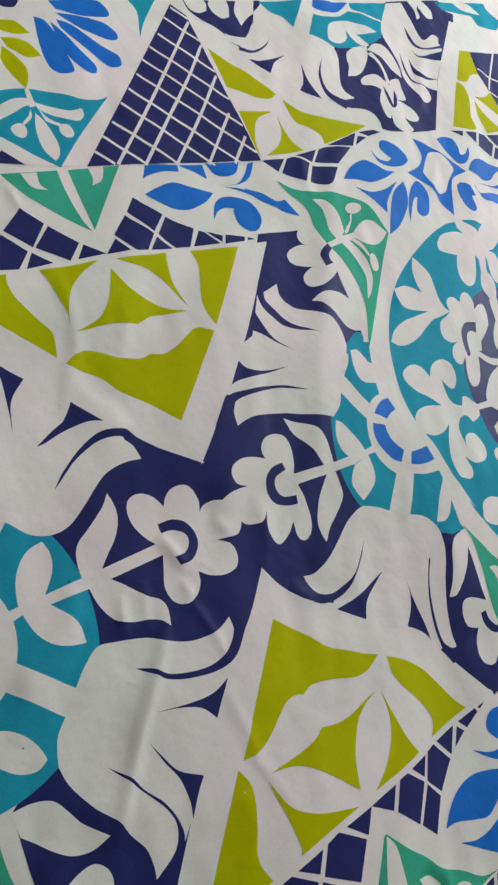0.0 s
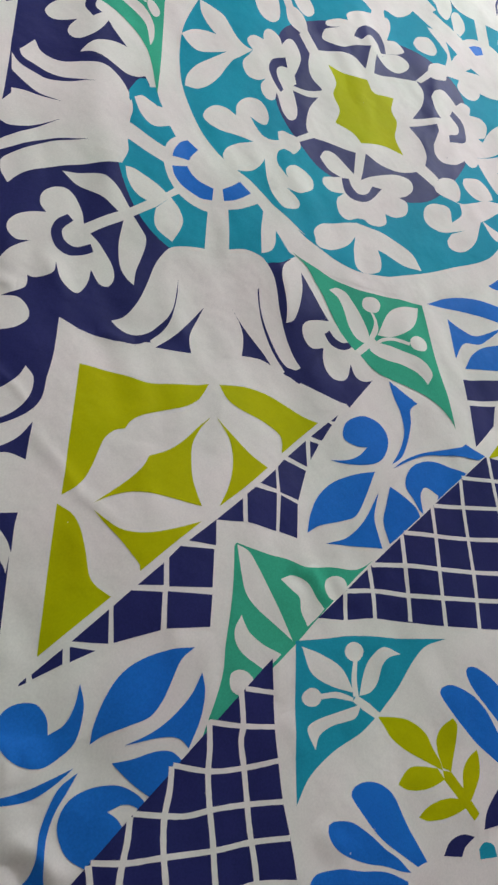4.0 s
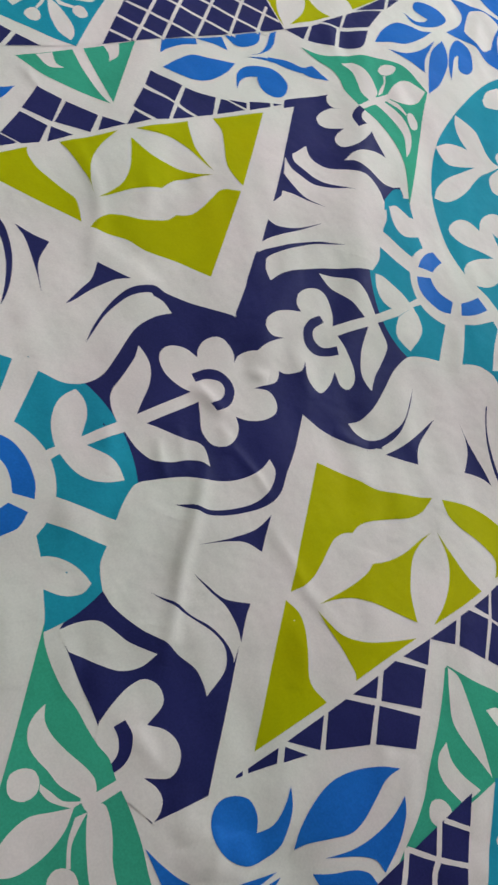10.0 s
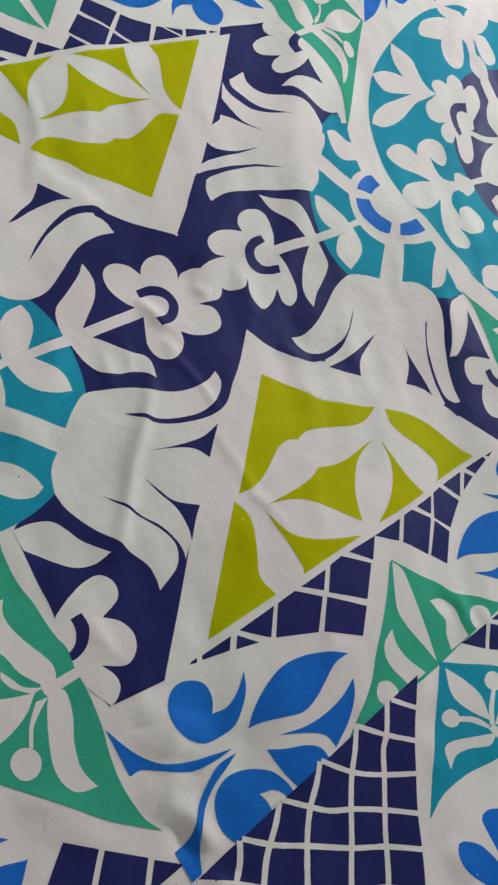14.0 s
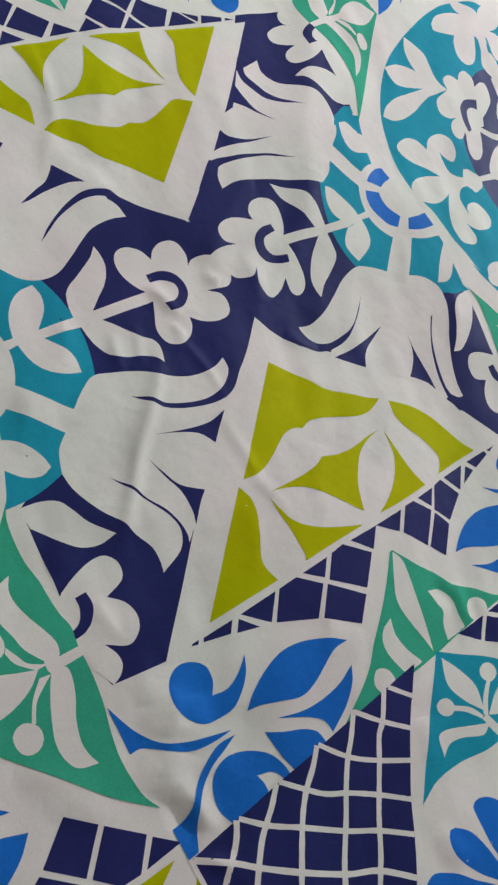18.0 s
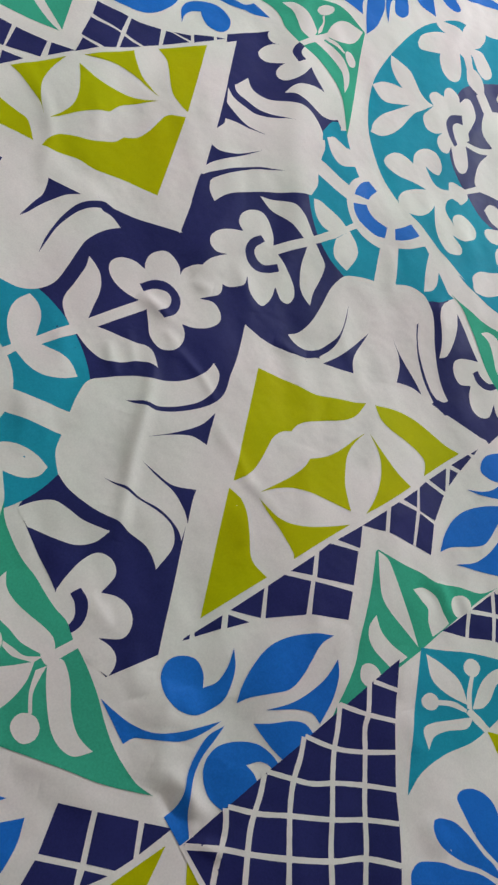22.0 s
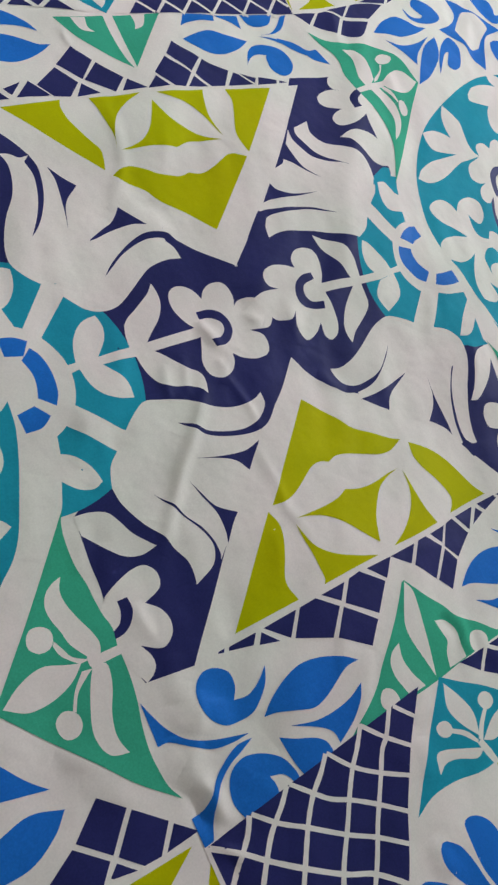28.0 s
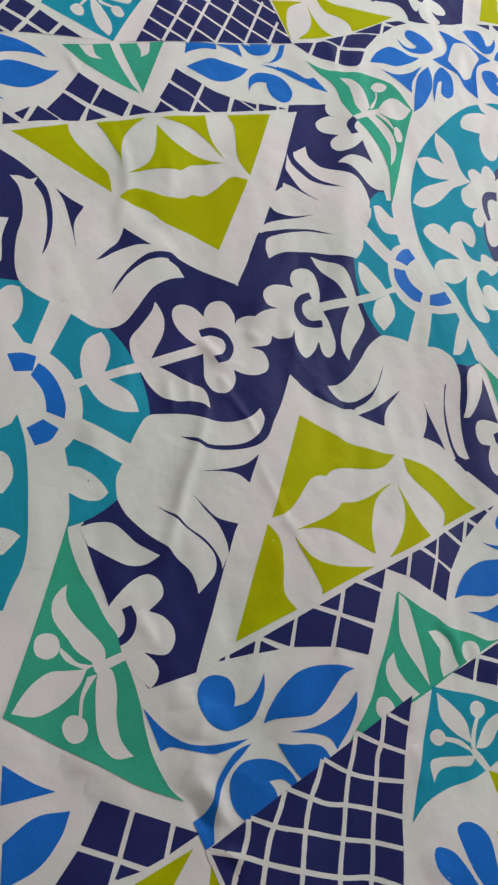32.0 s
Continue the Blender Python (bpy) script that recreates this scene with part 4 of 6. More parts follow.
motif("medallion", TEAL, 4.6, SIDES, [(870, 361), (789, 357), (700, 334), (619, 302), (544, 257), (499, 218), (461, 173), (430, 129), (414, 89), (414, 55), (424, 27), (432, 3), (435, -41), (445, -88), (455, -134), (469, -175), (501, -218), (547, -249), (586, -261), (667, -289), (742, -325), (823, -321), (912, -298), (993, -266), (1068, -221), (1113, -182), (1151, -137), (1182, -93), (1198, -53), (1198, -19), (1188, 9), (1180, 33), (1177, 77), (1167, 124), (1157, 170), (1143, 211), (1111, 254), (1065, 285), (1026, 297), (945, 325)], (), but=(0,))
motif("medallion", TEAL, 4.6, ONCE, [(802, 370), (764, 366), (713, 352), (666, 334), (633, 320), (585, 295), (547, 270), (510, 235), (480, 200), (460, 171), (444, 136), (431, 95), (426, 61), (427, 36), (433, 10), (441, -15), (445, -43), (446, -65), (452, -92), (460, -127), (454, -114), (460, -146), (475, -179), (488, -205), (514, -230), (550, -253), (592, -268), (636, -283), (700, -301), (815, -324), (993, -266), (1068, -221), (1113, -182), (1151, -137), (1182, -93), (1198, -53), (1198, -19), (1188, 9), (1180, 33), (1177, 77), (1167, 124), (1157, 170), (1143, 211), (1111, 254), (1065, 285), (1026, 297), (945, 325), (870, 367)], ())
motif("medallion_oval", NAVY, 5.2, SIDES, [(801, 223), (740, 211), (661, 155), (614, 95), (599, 60), (589, 1), (595, -52), (649, -111), (732, -171), (807, -183), (942, -154), (1041, -86), (1089, -14), (1074, 63), (1023, 126), (903, 204)], (), under="medallion")
motif("leaf", WHITE, 5.9, TURNED, [(632, 315), (657, 287), (656, 250), (642, 192), (612, 224), (615, 267)], (0, 3), under="medallion", but=(0,))
motif("leaf", WHITE, 5.9, ONCE, [(633, 319), (645, 299), (654, 277), (649, 254), (643, 229), (645, 209), (653, 197), (618, 193), (597, 191), (570, 181), (542, 169), (511, 161), (485, 162), (467, 174), (486, 190), (519, 202), (556, 206), (597, 209), (570, 216), (542, 227), (537, 243), (540, 265), (572, 267), (592, 259), (606, 246), (607, 269), (615, 295)], (0, 6, 13, 17, 21, 24), under="medallion")
motif("leaf", WHITE, 5.9, TURNED, [(540, 258), (574, 263), (602, 248), (619, 220), (641, 191), (596, 206), (545, 220), (536, 240)], (0, 4), under="medallion", but=(0,))
motif("leaf", WHITE, 5.9, TURNED, [(467, 171), (498, 197), (543, 208), (594, 204), (641, 191), (585, 174), (535, 160), (490, 159)], (0, 4), under="medallion", but=(0,))
motif("leaf", WHITE, 5.9, SIDES, [(462, 117), (484, 124), (510, 114), (518, 89), (528, 112), (555, 118), (584, 104), (576, 75), (552, 61), (531, 69), (532, 50), (547, 18), (496, 9), (476, -2), (441, 3), (423, 21), (435, 45), (470, 48), (495, 36), (469, 70), (455, 97)], (0, 3, 9, 12, 18), but=(0,))
motif("leaf", WHITE, 5.9, ONCE, [(503, 43), (484, 64), (462, 82), (453, 101), (455, 116), (472, 124), (492, 124), (506, 114), (512, 95), (527, 110), (545, 117), (567, 117), (582, 107), (582, 91), (572, 73), (555, 62), (546, 68), (538, 85), (532, 61), (532, 46), (541, 35), (558, 29), (557, 13), (537, 13), (522, 3), (516, -8), (513, -35), (518, -23), (529, -17), (547, -20), (557, -36), (557, -54), (546, -66), (533, -68), (514, -65), (503, -56), (496, -47), (499, -65), (498, -76), (488, -84), (473, -81), (460, -73), (459, -55), (464, -37), (477, -15), (499, 11), (486, 5), (468, 1), (449, 3), (432, 12), (426, 20), (427, 35), (432, 44), (448, 51), (473, 51), (491, 46)], (0, 8, 17, 21, 22, 26, 36, 45))
motif("leaf", WHITE, 5.9, SIDES, [(494, 7), (476, -28), (469, -65), (487, -88), (502, -74), (502, -44), (515, -66), (542, -73), (560, -59), (558, -29), (529, -21), (533, 8), (522, 31)], (0, 3, 5, 12), but=(0,))
motif("tendril", BLUE, 3, ONCE, [(313, 479), (344, 468), (367, 452), (389, 453), (405, 421), (371, 433), (346, 455), (308, 471)], (0, 3, 4, 7))
motif("leaf", BLUE, 3, ONCE, [(119, 482), (147, 492), (181, 499), (209, 489), (247, 476), (221, 461), (187, 452), (156, 457), (136, 468)], (0, 4))
motif("leaf", BLUE, 3, ONCE, [(128, 507), (145, 532), (203, 528), (200, 517), (169, 518), (142, 513)], (0, 1, 2, 3))
motif("leaf", BLUE, 3, ONCE, [(203, 528), (252, 527), (248, 501), (230, 515)], (0, 1, 2))
motif("swirl", BLUE, 3, ONCE, [(259, 529), (329, 528), (312, 509), (288, 503), (268, 509)], (0, 1))
motif("tendril", BLUE, 3, ONCE, [(277, 486), (304, 489), (327, 504), (347, 525), (361, 527), (337, 500), (310, 488)], (0, 3, 4))
motif("tendril", BLUE, 3, ONCE, [(276, 484), (309, 477), (336, 460), (369, 450), (359, 441), (337, 452), (316, 468)], (0, 3, 4))
motif("swirl", BLUE, 3, ONCE, [(221, 429), (238, 456), (260, 467), (288, 463), (311, 451), (317, 425), (301, 406), (281, 403), (265, 417), (266, 438), (270, 445), (252, 448), (235, 442)], (0, 10))
motif("strip_tile", NAVY, 1, ONCE, [(-83, 475), (-59, 450), (-89, 418), (-119, 445)], ALL)
motif("strip_tile", NAVY, 1, ONCE, [(-124, 440), (-98, 413), (-120, 390), (-144, 392), (-163, 412)], ALL)
motif("strip_tile", NAVY, 1, ONCE, [(-55, 446), (-23, 416), (-47, 392), (-86, 417)], ALL)
motif("strip_tile", NAVY, 1, ONCE, [(-94, 411), (-72, 392), (-110, 389)], ALL)
motif("strip_tile", NAVY, 1, ONCE, [(-18, 413), (10, 396), (-35, 393)], ALL)
motif("strip_tile", NAVY, 1, ONCE, [(-169, 408), (-152, 393), (-176, 393)], ALL)
motif("strip_tile", NAVY, 1, ONCE, [(95, 478), (132, 447), (104, 422), (74, 456)], ALL)
motif("strip_tile", NAVY, 1, ONCE, [(68, 451), (102, 419), (79, 395), (59, 396), (36, 423)], ALL)
motif("strip_tile", NAVY, 1, ONCE, [(35, 417), (50, 397), (10, 395)], ALL)
motif("strip_tile", NAVY, 1, ONCE, [(136, 444), (176, 420), (154, 392), (128, 393), (110, 418)], ALL)
motif("strip_tile", NAVY, 1, ONCE, [(105, 414), (122, 393), (85, 395)], ALL)
motif("strip_tile", NAVY, 1, ONCE, [(183, 416), (192, 412), (211, 390), (161, 392)], ALL)
motif("strip_tile", NAVY, 1, ONCE, [(195, 413), (222, 402), (215, 392)], ALL)
motif("strip_tile", NAVY, 1, ONCE, [(228, 403), (263, 395), (259, 388), (219, 388)], ALL)
motif("strip_tile", NAVY, 1, ONCE, [(269, 394), (284, 389), (266, 389)], ALL)
motif("green_chevron", GREEN, 1, ONCE, [(-90, 526), (-3, 529), (-5, 492), (-1, 449), (4, 431), (-32, 461), (-63, 491)], (0, 1, 4))
motif("green_chevron", GREEN, 1, ONCE, [(14, 529), (100, 532), (9, 432), (11, 464), (12, 498)], (0, 1, 2))
motif("leaf", WHITE, 3, ONCE, [(-60, 526), (-35, 527), (-38, 509), (-30, 499), (-51, 505)], (0, 1, 3))
motif("leaf", WHITE, 3, ONCE, [(47, 532), (73, 532), (60, 510), (41, 502), (47, 514)], (0, 1, 3))
motif("strip_tile", NAVY, 1, ONCE, [(278, -372), (265, -376), (261, -372)], ALL)
motif("strip_tile", NAVY, 1, ONCE, [(256, -371), (258, -377), (227, -385), (218, -371)], ALL)
motif("strip_tile", NAVY, 1, ONCE, [(212, -375), (220, -386), (192, -395)], ALL)
motif("strip_tile", NAVY, 1, ONCE, [(207, -371), (180, -399), (165, -372)], ALL)
motif("strip_tile", NAVY, 1, ONCE, [(157, -372), (174, -402), (132, -424), (117, -401), (141, -374)], ALL)
motif("strip_tile", NAVY, 1, ONCE, [(135, -375), (116, -395), (101, -376)], ALL)
motif("strip_tile", NAVY, 1, ONCE, [(91, -376), (112, -399), (74, -434), (49, -403), (75, -376)], ALL)
motif("strip_tile", NAVY, 1, ONCE, [(115, -404), (127, -427), (91, -458), (77, -437)], ALL)
motif("strip_tile", NAVY, 1, ONCE, [(66, -377), (45, -399), (17, -377)], ALL)
motif("teal_triangle", TEAL, 8, ONCE, [(-60, 645), (-35, 655), (-13, 658), (6, 658), (37, 656), (65, 651), (89, 645), (118, 646), (139, 653), (109, 627), (55, 580), (5, 533), (-27, 553), (-66, 582), (-91, 601)], (0, 8, 11, 14))
motif("leaf", WHITE, 9, ONCE, [(9, 636), (33, 631), (60, 625), (82, 630), (82, 619), (68, 609), (43, 613), (24, 619), (9, 627)], (0, 3), under="teal_triangle")
motif("leaf", WHITE, 9, ONCE, [(-62, 623), (-45, 632), (-20, 642), (5, 642), (7, 630), (-7, 630), (-30, 619), (-55, 608)], (0, 3, 4, 7), under="teal_triangle")
motif("leaf", WHITE, 9, ONCE, [(2, 619), (13, 604), (18, 573), (13, 554), (2, 543), (-9, 562), (-8, 592)], (0, 4), under="teal_triangle")
motif("dot", WHITE, 9, ONCE, [(-46, 593), (-38, 600), (-27, 602), (-22, 594), (-26, 583), (-35, 579), (-42, 582)], (), under="teal_triangle")
motif("dot", WHITE, 9, ONCE, [(31, 597), (39, 603), (49, 601), (52, 589), (46, 582), (36, 581), (30, 588)], (), under="teal_triangle")
motif("stalk", WHITE, 9, ONCE, [(-3, 624), (-7, 611), (-23, 599), (-25, 602), (-11, 613)], (0, 2, 3, 4), under="teal_triangle")
motif("stalk", WHITE, 9, ONCE, [(10, 626), (21, 612), (37, 603), (33, 599), (14, 607)], (0, 2, 3, 4), under="teal_triangle")
motif("stem_bar", WHITE, 9, ONCE, [(1, 657), (8, 658), (8, 630), (-3, 627)], ALL, under="teal_triangle")
motif("lattice_ground", NAVY, 8, ONCE, [(47, 533), (353, 843), (376, 821), (377, 766), (381, 580), (379, 529)], ALL)
line("lattice_line", WHITE, 9, [(98, 533), (174, 606), (257, 689), (374, 808)], 5.0, under="lattice_ground")
line("lattice_line", WHITE, 9, [(145, 530), (223, 606), (311, 691), (376, 760)], 5.0, under="lattice_ground")
line("lattice_line", WHITE, 9, [(202, 528), (293, 614), (375, 698)], 5.0, under="lattice_ground")
line("lattice_line", WHITE, 9, [(266, 527), (362, 623)], 5.0, under="lattice_ground")
line("lattice_line", WHITE, 9, [(320, 526), (372, 577)], 5.0, under="lattice_ground")
line("lattice_line", WHITE, 9, [(71, 557), (94, 534)], 5.0, under="lattice_ground")
line("lattice_line", WHITE, 9, [(95, 583), (147, 532)], 5.0, under="lattice_ground")
line("lattice_line", WHITE, 9, [(125, 608), (207, 529)], 5.0, under="lattice_ground")
line("lattice_line", WHITE, 9, [(155, 641), (277, 525)], 5.0, under="lattice_ground")
line("lattice_line", WHITE, 9, [(182, 667), (339, 522)], 5.0, under="lattice_ground")
line("lattice_line", WHITE, 9, [(211, 696), (379, 545)], 5.0, under="lattice_ground")
line("lattice_line", WHITE, 9, [(236, 724), (378, 598)], 5.0, under="lattice_ground")
line("lattice_line", WHITE, 9, [(263, 750), (378, 651)], 5.0, under="lattice_ground")
line("lattice_line", WHITE, 9, [(293, 777), (377, 706)], 5.0, under="lattice_ground")
line("lattice_line", WHITE, 9, [(323, 812), (377, 768)], 5.0, under="lattice_ground")
line("lattice_line", WHITE, 9, [(349, 835), (376, 814)], 5.0, under="lattice_ground")
motif("flower", WHITE, 4, ONCE, [(56, 37), (40, 45), (38, 59), (47, 70), (66, 75), (88, 72), (105, 65), (106, 79), (119, 92), (139, 95), (155, 88), (159, 73), (152, 48), (141, 31), (139, 14), (139, -4), (134, -35), (123, -53), (107, -60), (98, -51), (102, -30), (84, -44), (63, -51), (55, -42), (54, -24), (65, -3), (51, -14), (33, -12), (24, -8), (17, 2), (12, -9), (-1, -15), (-14, -13), (-16, -3), (-1, 26), (20, 36), (40, 38)], (0, 6, 13, 14, 20, 25, 29, 32, 33, 36))
motif("calyx", NAVY, 5, ONCE, [(130, 52), (109, 50), (90, 38), (81, 18), (87, 2), (106, -7), (123, -10), (128, 2), (106, 7), (99, 21), (107, 35), (131, 41)], (0, 6, 7, 11), under="flower")
motif("navy_ground", NAVY, 1, ONCE, [(-1, -34), (75, -89), (96, -142), (81, -149), (48, -125), (23, -103), (8, -85), (-27, -117), (-66, -128), (-67, -92)], (0, 1, 2, 3, 5, 6, 7, 8, 9))
motif("lattice_ground", NAVY, 8, ONCE, [(-42, -539), (-92, -594), (-113, -621), (-136, -652), (-155, -683), (-177, -715), (-219, -768), (-380, -647), (-382, -593), (-383, -552)], (0, 6, 7, 8, 9))
line("lattice_line", WHITE, 9, [(-95, -538), (-118, -566), (-132, -577), (-148, -599), (-166, -622), (-184, -645), (-204, -675), (-227, -705), (-254, -742)], 6.5, under="lattice_ground")
line("lattice_line", WHITE, 9, [(-145, -537), (-164, -558), (-182, -574), (-201, -596), (-221, -623), (-245, -653), (-262, -679), (-288, -716)], 6.5, under="lattice_ground")
line("lattice_line", WHITE, 9, [(-207, -542), (-224, -557), (-244, -571), (-262, -589), (-280, -612), (-306, -648), (-332, -683)], 6.5, under="lattice_ground")
line("lattice_line", WHITE, 9, [(-269, -547), (-285, -561), (-298, -570), (-316, -584), (-346, -619), (-372, -653)], 6.5, under="lattice_ground")
line("lattice_line", WHITE, 9, [(-326, -550), (-339, -568), (-357, -583), (-374, -599), (-388, -612)], 6.5, under="lattice_ground")
line("lattice_line", WHITE, 9, [(-90, -541), (-64, -570)], 5.5, under="lattice_ground")
line("lattice_line", WHITE, 9, [(-146, -538), (-120, -567), (-91, -594)], 5.5, under="lattice_ground")
line("lattice_line", WHITE, 9, [(-205, -542), (-179, -574), (-147, -599), (-113, -621)], 5.5, under="lattice_ground")
line("lattice_line", WHITE, 9, [(-265, -547), (-243, -571), (-225, -588), (-201, -603), (-169, -627), (-137, -654)], 5.5, under="lattice_ground")
line("lattice_line", WHITE, 9, [(-323, -550), (-298, -575), (-269, -597), (-226, -631), (-191, -655), (-156, -684)], 5.5, under="lattice_ground")
line("lattice_line", WHITE, 9, [(-383, -554), (-350, -580), (-329, -600), (-294, -630), (-250, -664), (-214, -686), (-180, -719)], 6.0, under="lattice_ground")
line("lattice_line", WHITE, 9, [(-384, -606), (-351, -633), (-316, -662), (-274, -696), (-240, -719), (-204, -751)], 6.0, under="lattice_ground")
motif("lattice_ground", NAVY, 8, ONCE, [(41, -545), (67, -569), (103, -595), (142, -632), (184, -671), (226, -707), (296, -766), (517, -619), (457, -565), (450, -560)], (0, 6, 7, 8, 9))
line("lattice_line", WHITE, 9, [(96, -546), (70, -572)], 6.0, under="lattice_ground")
line("lattice_line", WHITE, 9, [(151, -548), (129, -575), (105, -598)], 6.0, under="lattice_ground")
line("lattice_line", WHITE, 9, [(226, -551), (201, -578), (173, -608), (146, -634)], 6.0, under="lattice_ground")
line("lattice_line", WHITE, 9, [(303, -553), (273, -585), (242, -616), (186, -673)], 6.0, under="lattice_ground")
line("lattice_line", WHITE, 9, [(377, -557), (340, -597), (308, -633), (274, -670), (230, -711)], 6.0, under="lattice_ground")
line("lattice_line", WHITE, 9, [(457, -561), (422, -600), (389, -639), (356, -677), (276, -749)], 6.0, under="lattice_ground")
line("lattice_line", WHITE, 9, [(98, -548), (133, -574), (167, -607), (214, -648), (258, -684), (330, -743)], 6.0, under="lattice_ground")
line("lattice_line", WHITE, 9, [(156, -549), (196, -580), (237, -616), (281, -653), (365, -720)], 6.0, under="lattice_ground")
line("lattice_line", WHITE, 9, [(232, -551), (271, -584), (314, -619), (409, -691)], 6.0, under="lattice_ground")
line("lattice_line", WHITE, 9, [(306, -555), (350, -588), (451, -663)], 6.0, under="lattice_ground")
line("lattice_line", WHITE, 9, [(382, -556), (428, -591), (490, -637)], 6.0, under="lattice_ground")
motif("swirl", BLUE, 3, ONCE, [(279, -433), (266, -422), (258, -405), (265, -394), (282, -387), (307, -393), (321, -405), (328, -424), (322, -443), (302, -456), (280, -459), (256, -449), (234, -432), (217, -413), (239, -428), (259, -434)], (0, 13))
motif("leaf", BLUE, 3, ONCE, [(262, -465), (229, -448), (195, -437), (163, -437), (134, -447), (110, -462), (132, -466), (165, -482), (188, -490), (216, -483)], (0, 5))
motif("leaf", BLUE, 3, ONCE, [(243, -489), (225, -499), (208, -511), (195, -531), (187, -545), (156, -518), (121, -488), (155, -502), (195, -502)], (0, 4, 6))
motif("tendril", BLUE, 3, ONCE, [(397, -381), (404, -406), (412, -434), (393, -434), (375, -450), (345, -467), (318, -476), (295, -474), (327, -466), (354, -452), (373, -428), (384, -403)], (0, 2, 7))
motif("swirl", BLUE, 3, ONCE, [(304, -530), (317, -530), (326, -551), (314, -556), (398, -560), (382, -539), (368, -519), (350, -504), (325, -496), (301, -500), (287, -511), (284, -529), (279, -545), (280, -553), (295, -536)], (2, 3, 4, 12, 13))
motif("leaf", BLUE, 3, ONCE, [(265, -494), (274, -519), (277, -541), (271, -554), (201, -548), (216, -522), (239, -508)], (0, 3, 4))
motif("tendril", BLUE, 9, ONCE, [(292, -479), (320, -482), (352, -491), (384, -506), (421, -524), (434, -526), (441, -540), (451, -559), (435, -557), (411, -536), (377, -511), (348, -494)], (0, 5, 7, 8), under="teal_triangle")
motif("ring_segment", BLUE, 4, ONCE, [(337, 61), (361, 51), (358, 38), (360, 21), (372, 2), (355, -13), (341, -3), (333, 13), (328, 31), (330, 48)], (0, 1, 4, 5))
motif("ring_segment", BLUE, 4, ONCE, [(385, -5), (404, -7), (421, -7), (423, -31), (404, -31), (386, -28), (372, -22)], (0, 2, 3, 6))
motif("ring_segment", BLUE, 4, ONCE, [(349, 74), (360, 82), (379, 89), (395, 88), (399, 67), (382, 63), (371, 58), (360, 67)], (0, 3, 4, 6))
motif("leaf", WHITE, 3, ONCE, [(259, 12), (296, 18), (295, -2), (287, -20), (271, -31), (244, -42), (238, -28), (236, -14), (244, -1)], (0, 1, 5))
motif("leaf", WHITE, 3, ONCE, [(263, 86), (274, 79), (284, 58), (291, 40), (294, 25), (257, 24), (249, 37), (248, 53), (253, 70)], (0, 4, 5))
motif("leaf", WHITE, 3, ONCE, [(198, 14), (217, 15), (214, -4), (210, -21), (198, -33), (178, -46), (158, -58), (140, -74), (138, -63), (141, -46), (152, -29), (169, -10)], (0, 1, 7))
motif("leaf", WHITE, 3, ONCE, [(170, 113), (185, 104), (207, 94), (221, 83), (226, 67), (226, 53), (221, 25), (201, 26), (197, 41), (194, 55), (186, 70), (174, 88)], (0, 6, 7))
motif("stem", WHITE, 4, ONCE, [(133, 32), (202, 28), (222, 27), (259, 27), (297, 27), (317, 29), (319, 18), (297, 18), (260, 13), (216, 14), (197, 14), (132, 16)], ALL)
motif("spoke", WHITE, 3, ONCE, [(340, -20), (370, -35), (316, -92), (281, -75)], ALL)
motif("leaf", WHITE, 3, ONCE, [(418, -65), (398, -69), (380, -80), (368, -98), (362, -118), (378, -122), (395, -116), (414, -99), (424, -74)], (0, 4, 7))
motif("white_border", WHITE, 1.95, ONCE, [(18, -68), (-19, -105), (-52, -131), (-76, -146), (-93, -160), (-140, -211), (-178, -244), (-204, -272), (-236, -306), (-303, -374), (-316, -387), (-296, -393), (-210, -343), (-151, -305), (0, -141), (18, -101)], (0, 3, 4, 5, 6, 7, 9, 10, 11, 12, 13, 14, 15))
motif("white_border", WHITE, 1.75, ONCE, [(3, 85), (41, 119), (83, 161), (106, 178), (138, 210), (181, 253), (212, 285), (230, 304), (303, 382), (259, 383), (155, 300), (8, 155)], ALL)
motif("white_border", WHITE, 2.3, ONCE, [(7, 85), (-43, 123), (-73, 150), (-85, 160), (-175, 245), (-221, 303), (-237, 329), (-256, 348), (-280, 367), (-269, 397), (-217, 384), (-146, 307), (-49, 214), (9, 151), (9, 136)], (0, 3, 4, 5, 8, 9, 10, 11, 12, 13, 14))
motif("white_border", WHITE, 1.7, ONCE, [(18, -68), (29, -92), (43, -111), (58, -127), (76, -139), (94, -146), (113, -157), (243, -259), (253, -282), (263, -301), (277, -328), (297, -362), (270, -329), (285, -348), (302, -367), (303, -384), (254, -349), (213, -330), (110, -229), (-1, -138)], ALL)
motif("tulip", WHITE, 3, ONCE, [(288, -73), (262, -58), (236, -49), (213, -53), (190, -62), (163, -78), (135, -93), (114, -101), (94, -105), (76, -102), (77, -114), (83, -127), (95, -136), (111, -140), (132, -137), (149, -134), (136, -144), (122, -147), (104, -149), (102, -165), (132, -194), (155, -255), (237, -281), (265, -277), (273, -286), (281, -287), (285, -267), (295, -243), (308, -220), (323, -197), (337, -179), (350, -159), (356, -143), (358, -125), (350, -109), (338, -98), (321, -90)], (0, 9, 15, 18, 19, 20, 21, 22, 23, 25, 36))
motif("vein", NAVY, 4, ONCE, [(104, -160), (138, -159), (170, -154), (214, -144), (192, -154), (167, -165), (154, -175), (144, -190), (125, -176)], (0, 3, 7), under="tulip")
motif("vein", NAVY, 4, ONCE, [(253, -164), (249, -191), (248, -213), (247, -239), (244, -260), (238, -247), (226, -235), (214, -227), (229, -215), (240, -203), (248, -187)], (0, 4, 7), under="tulip")
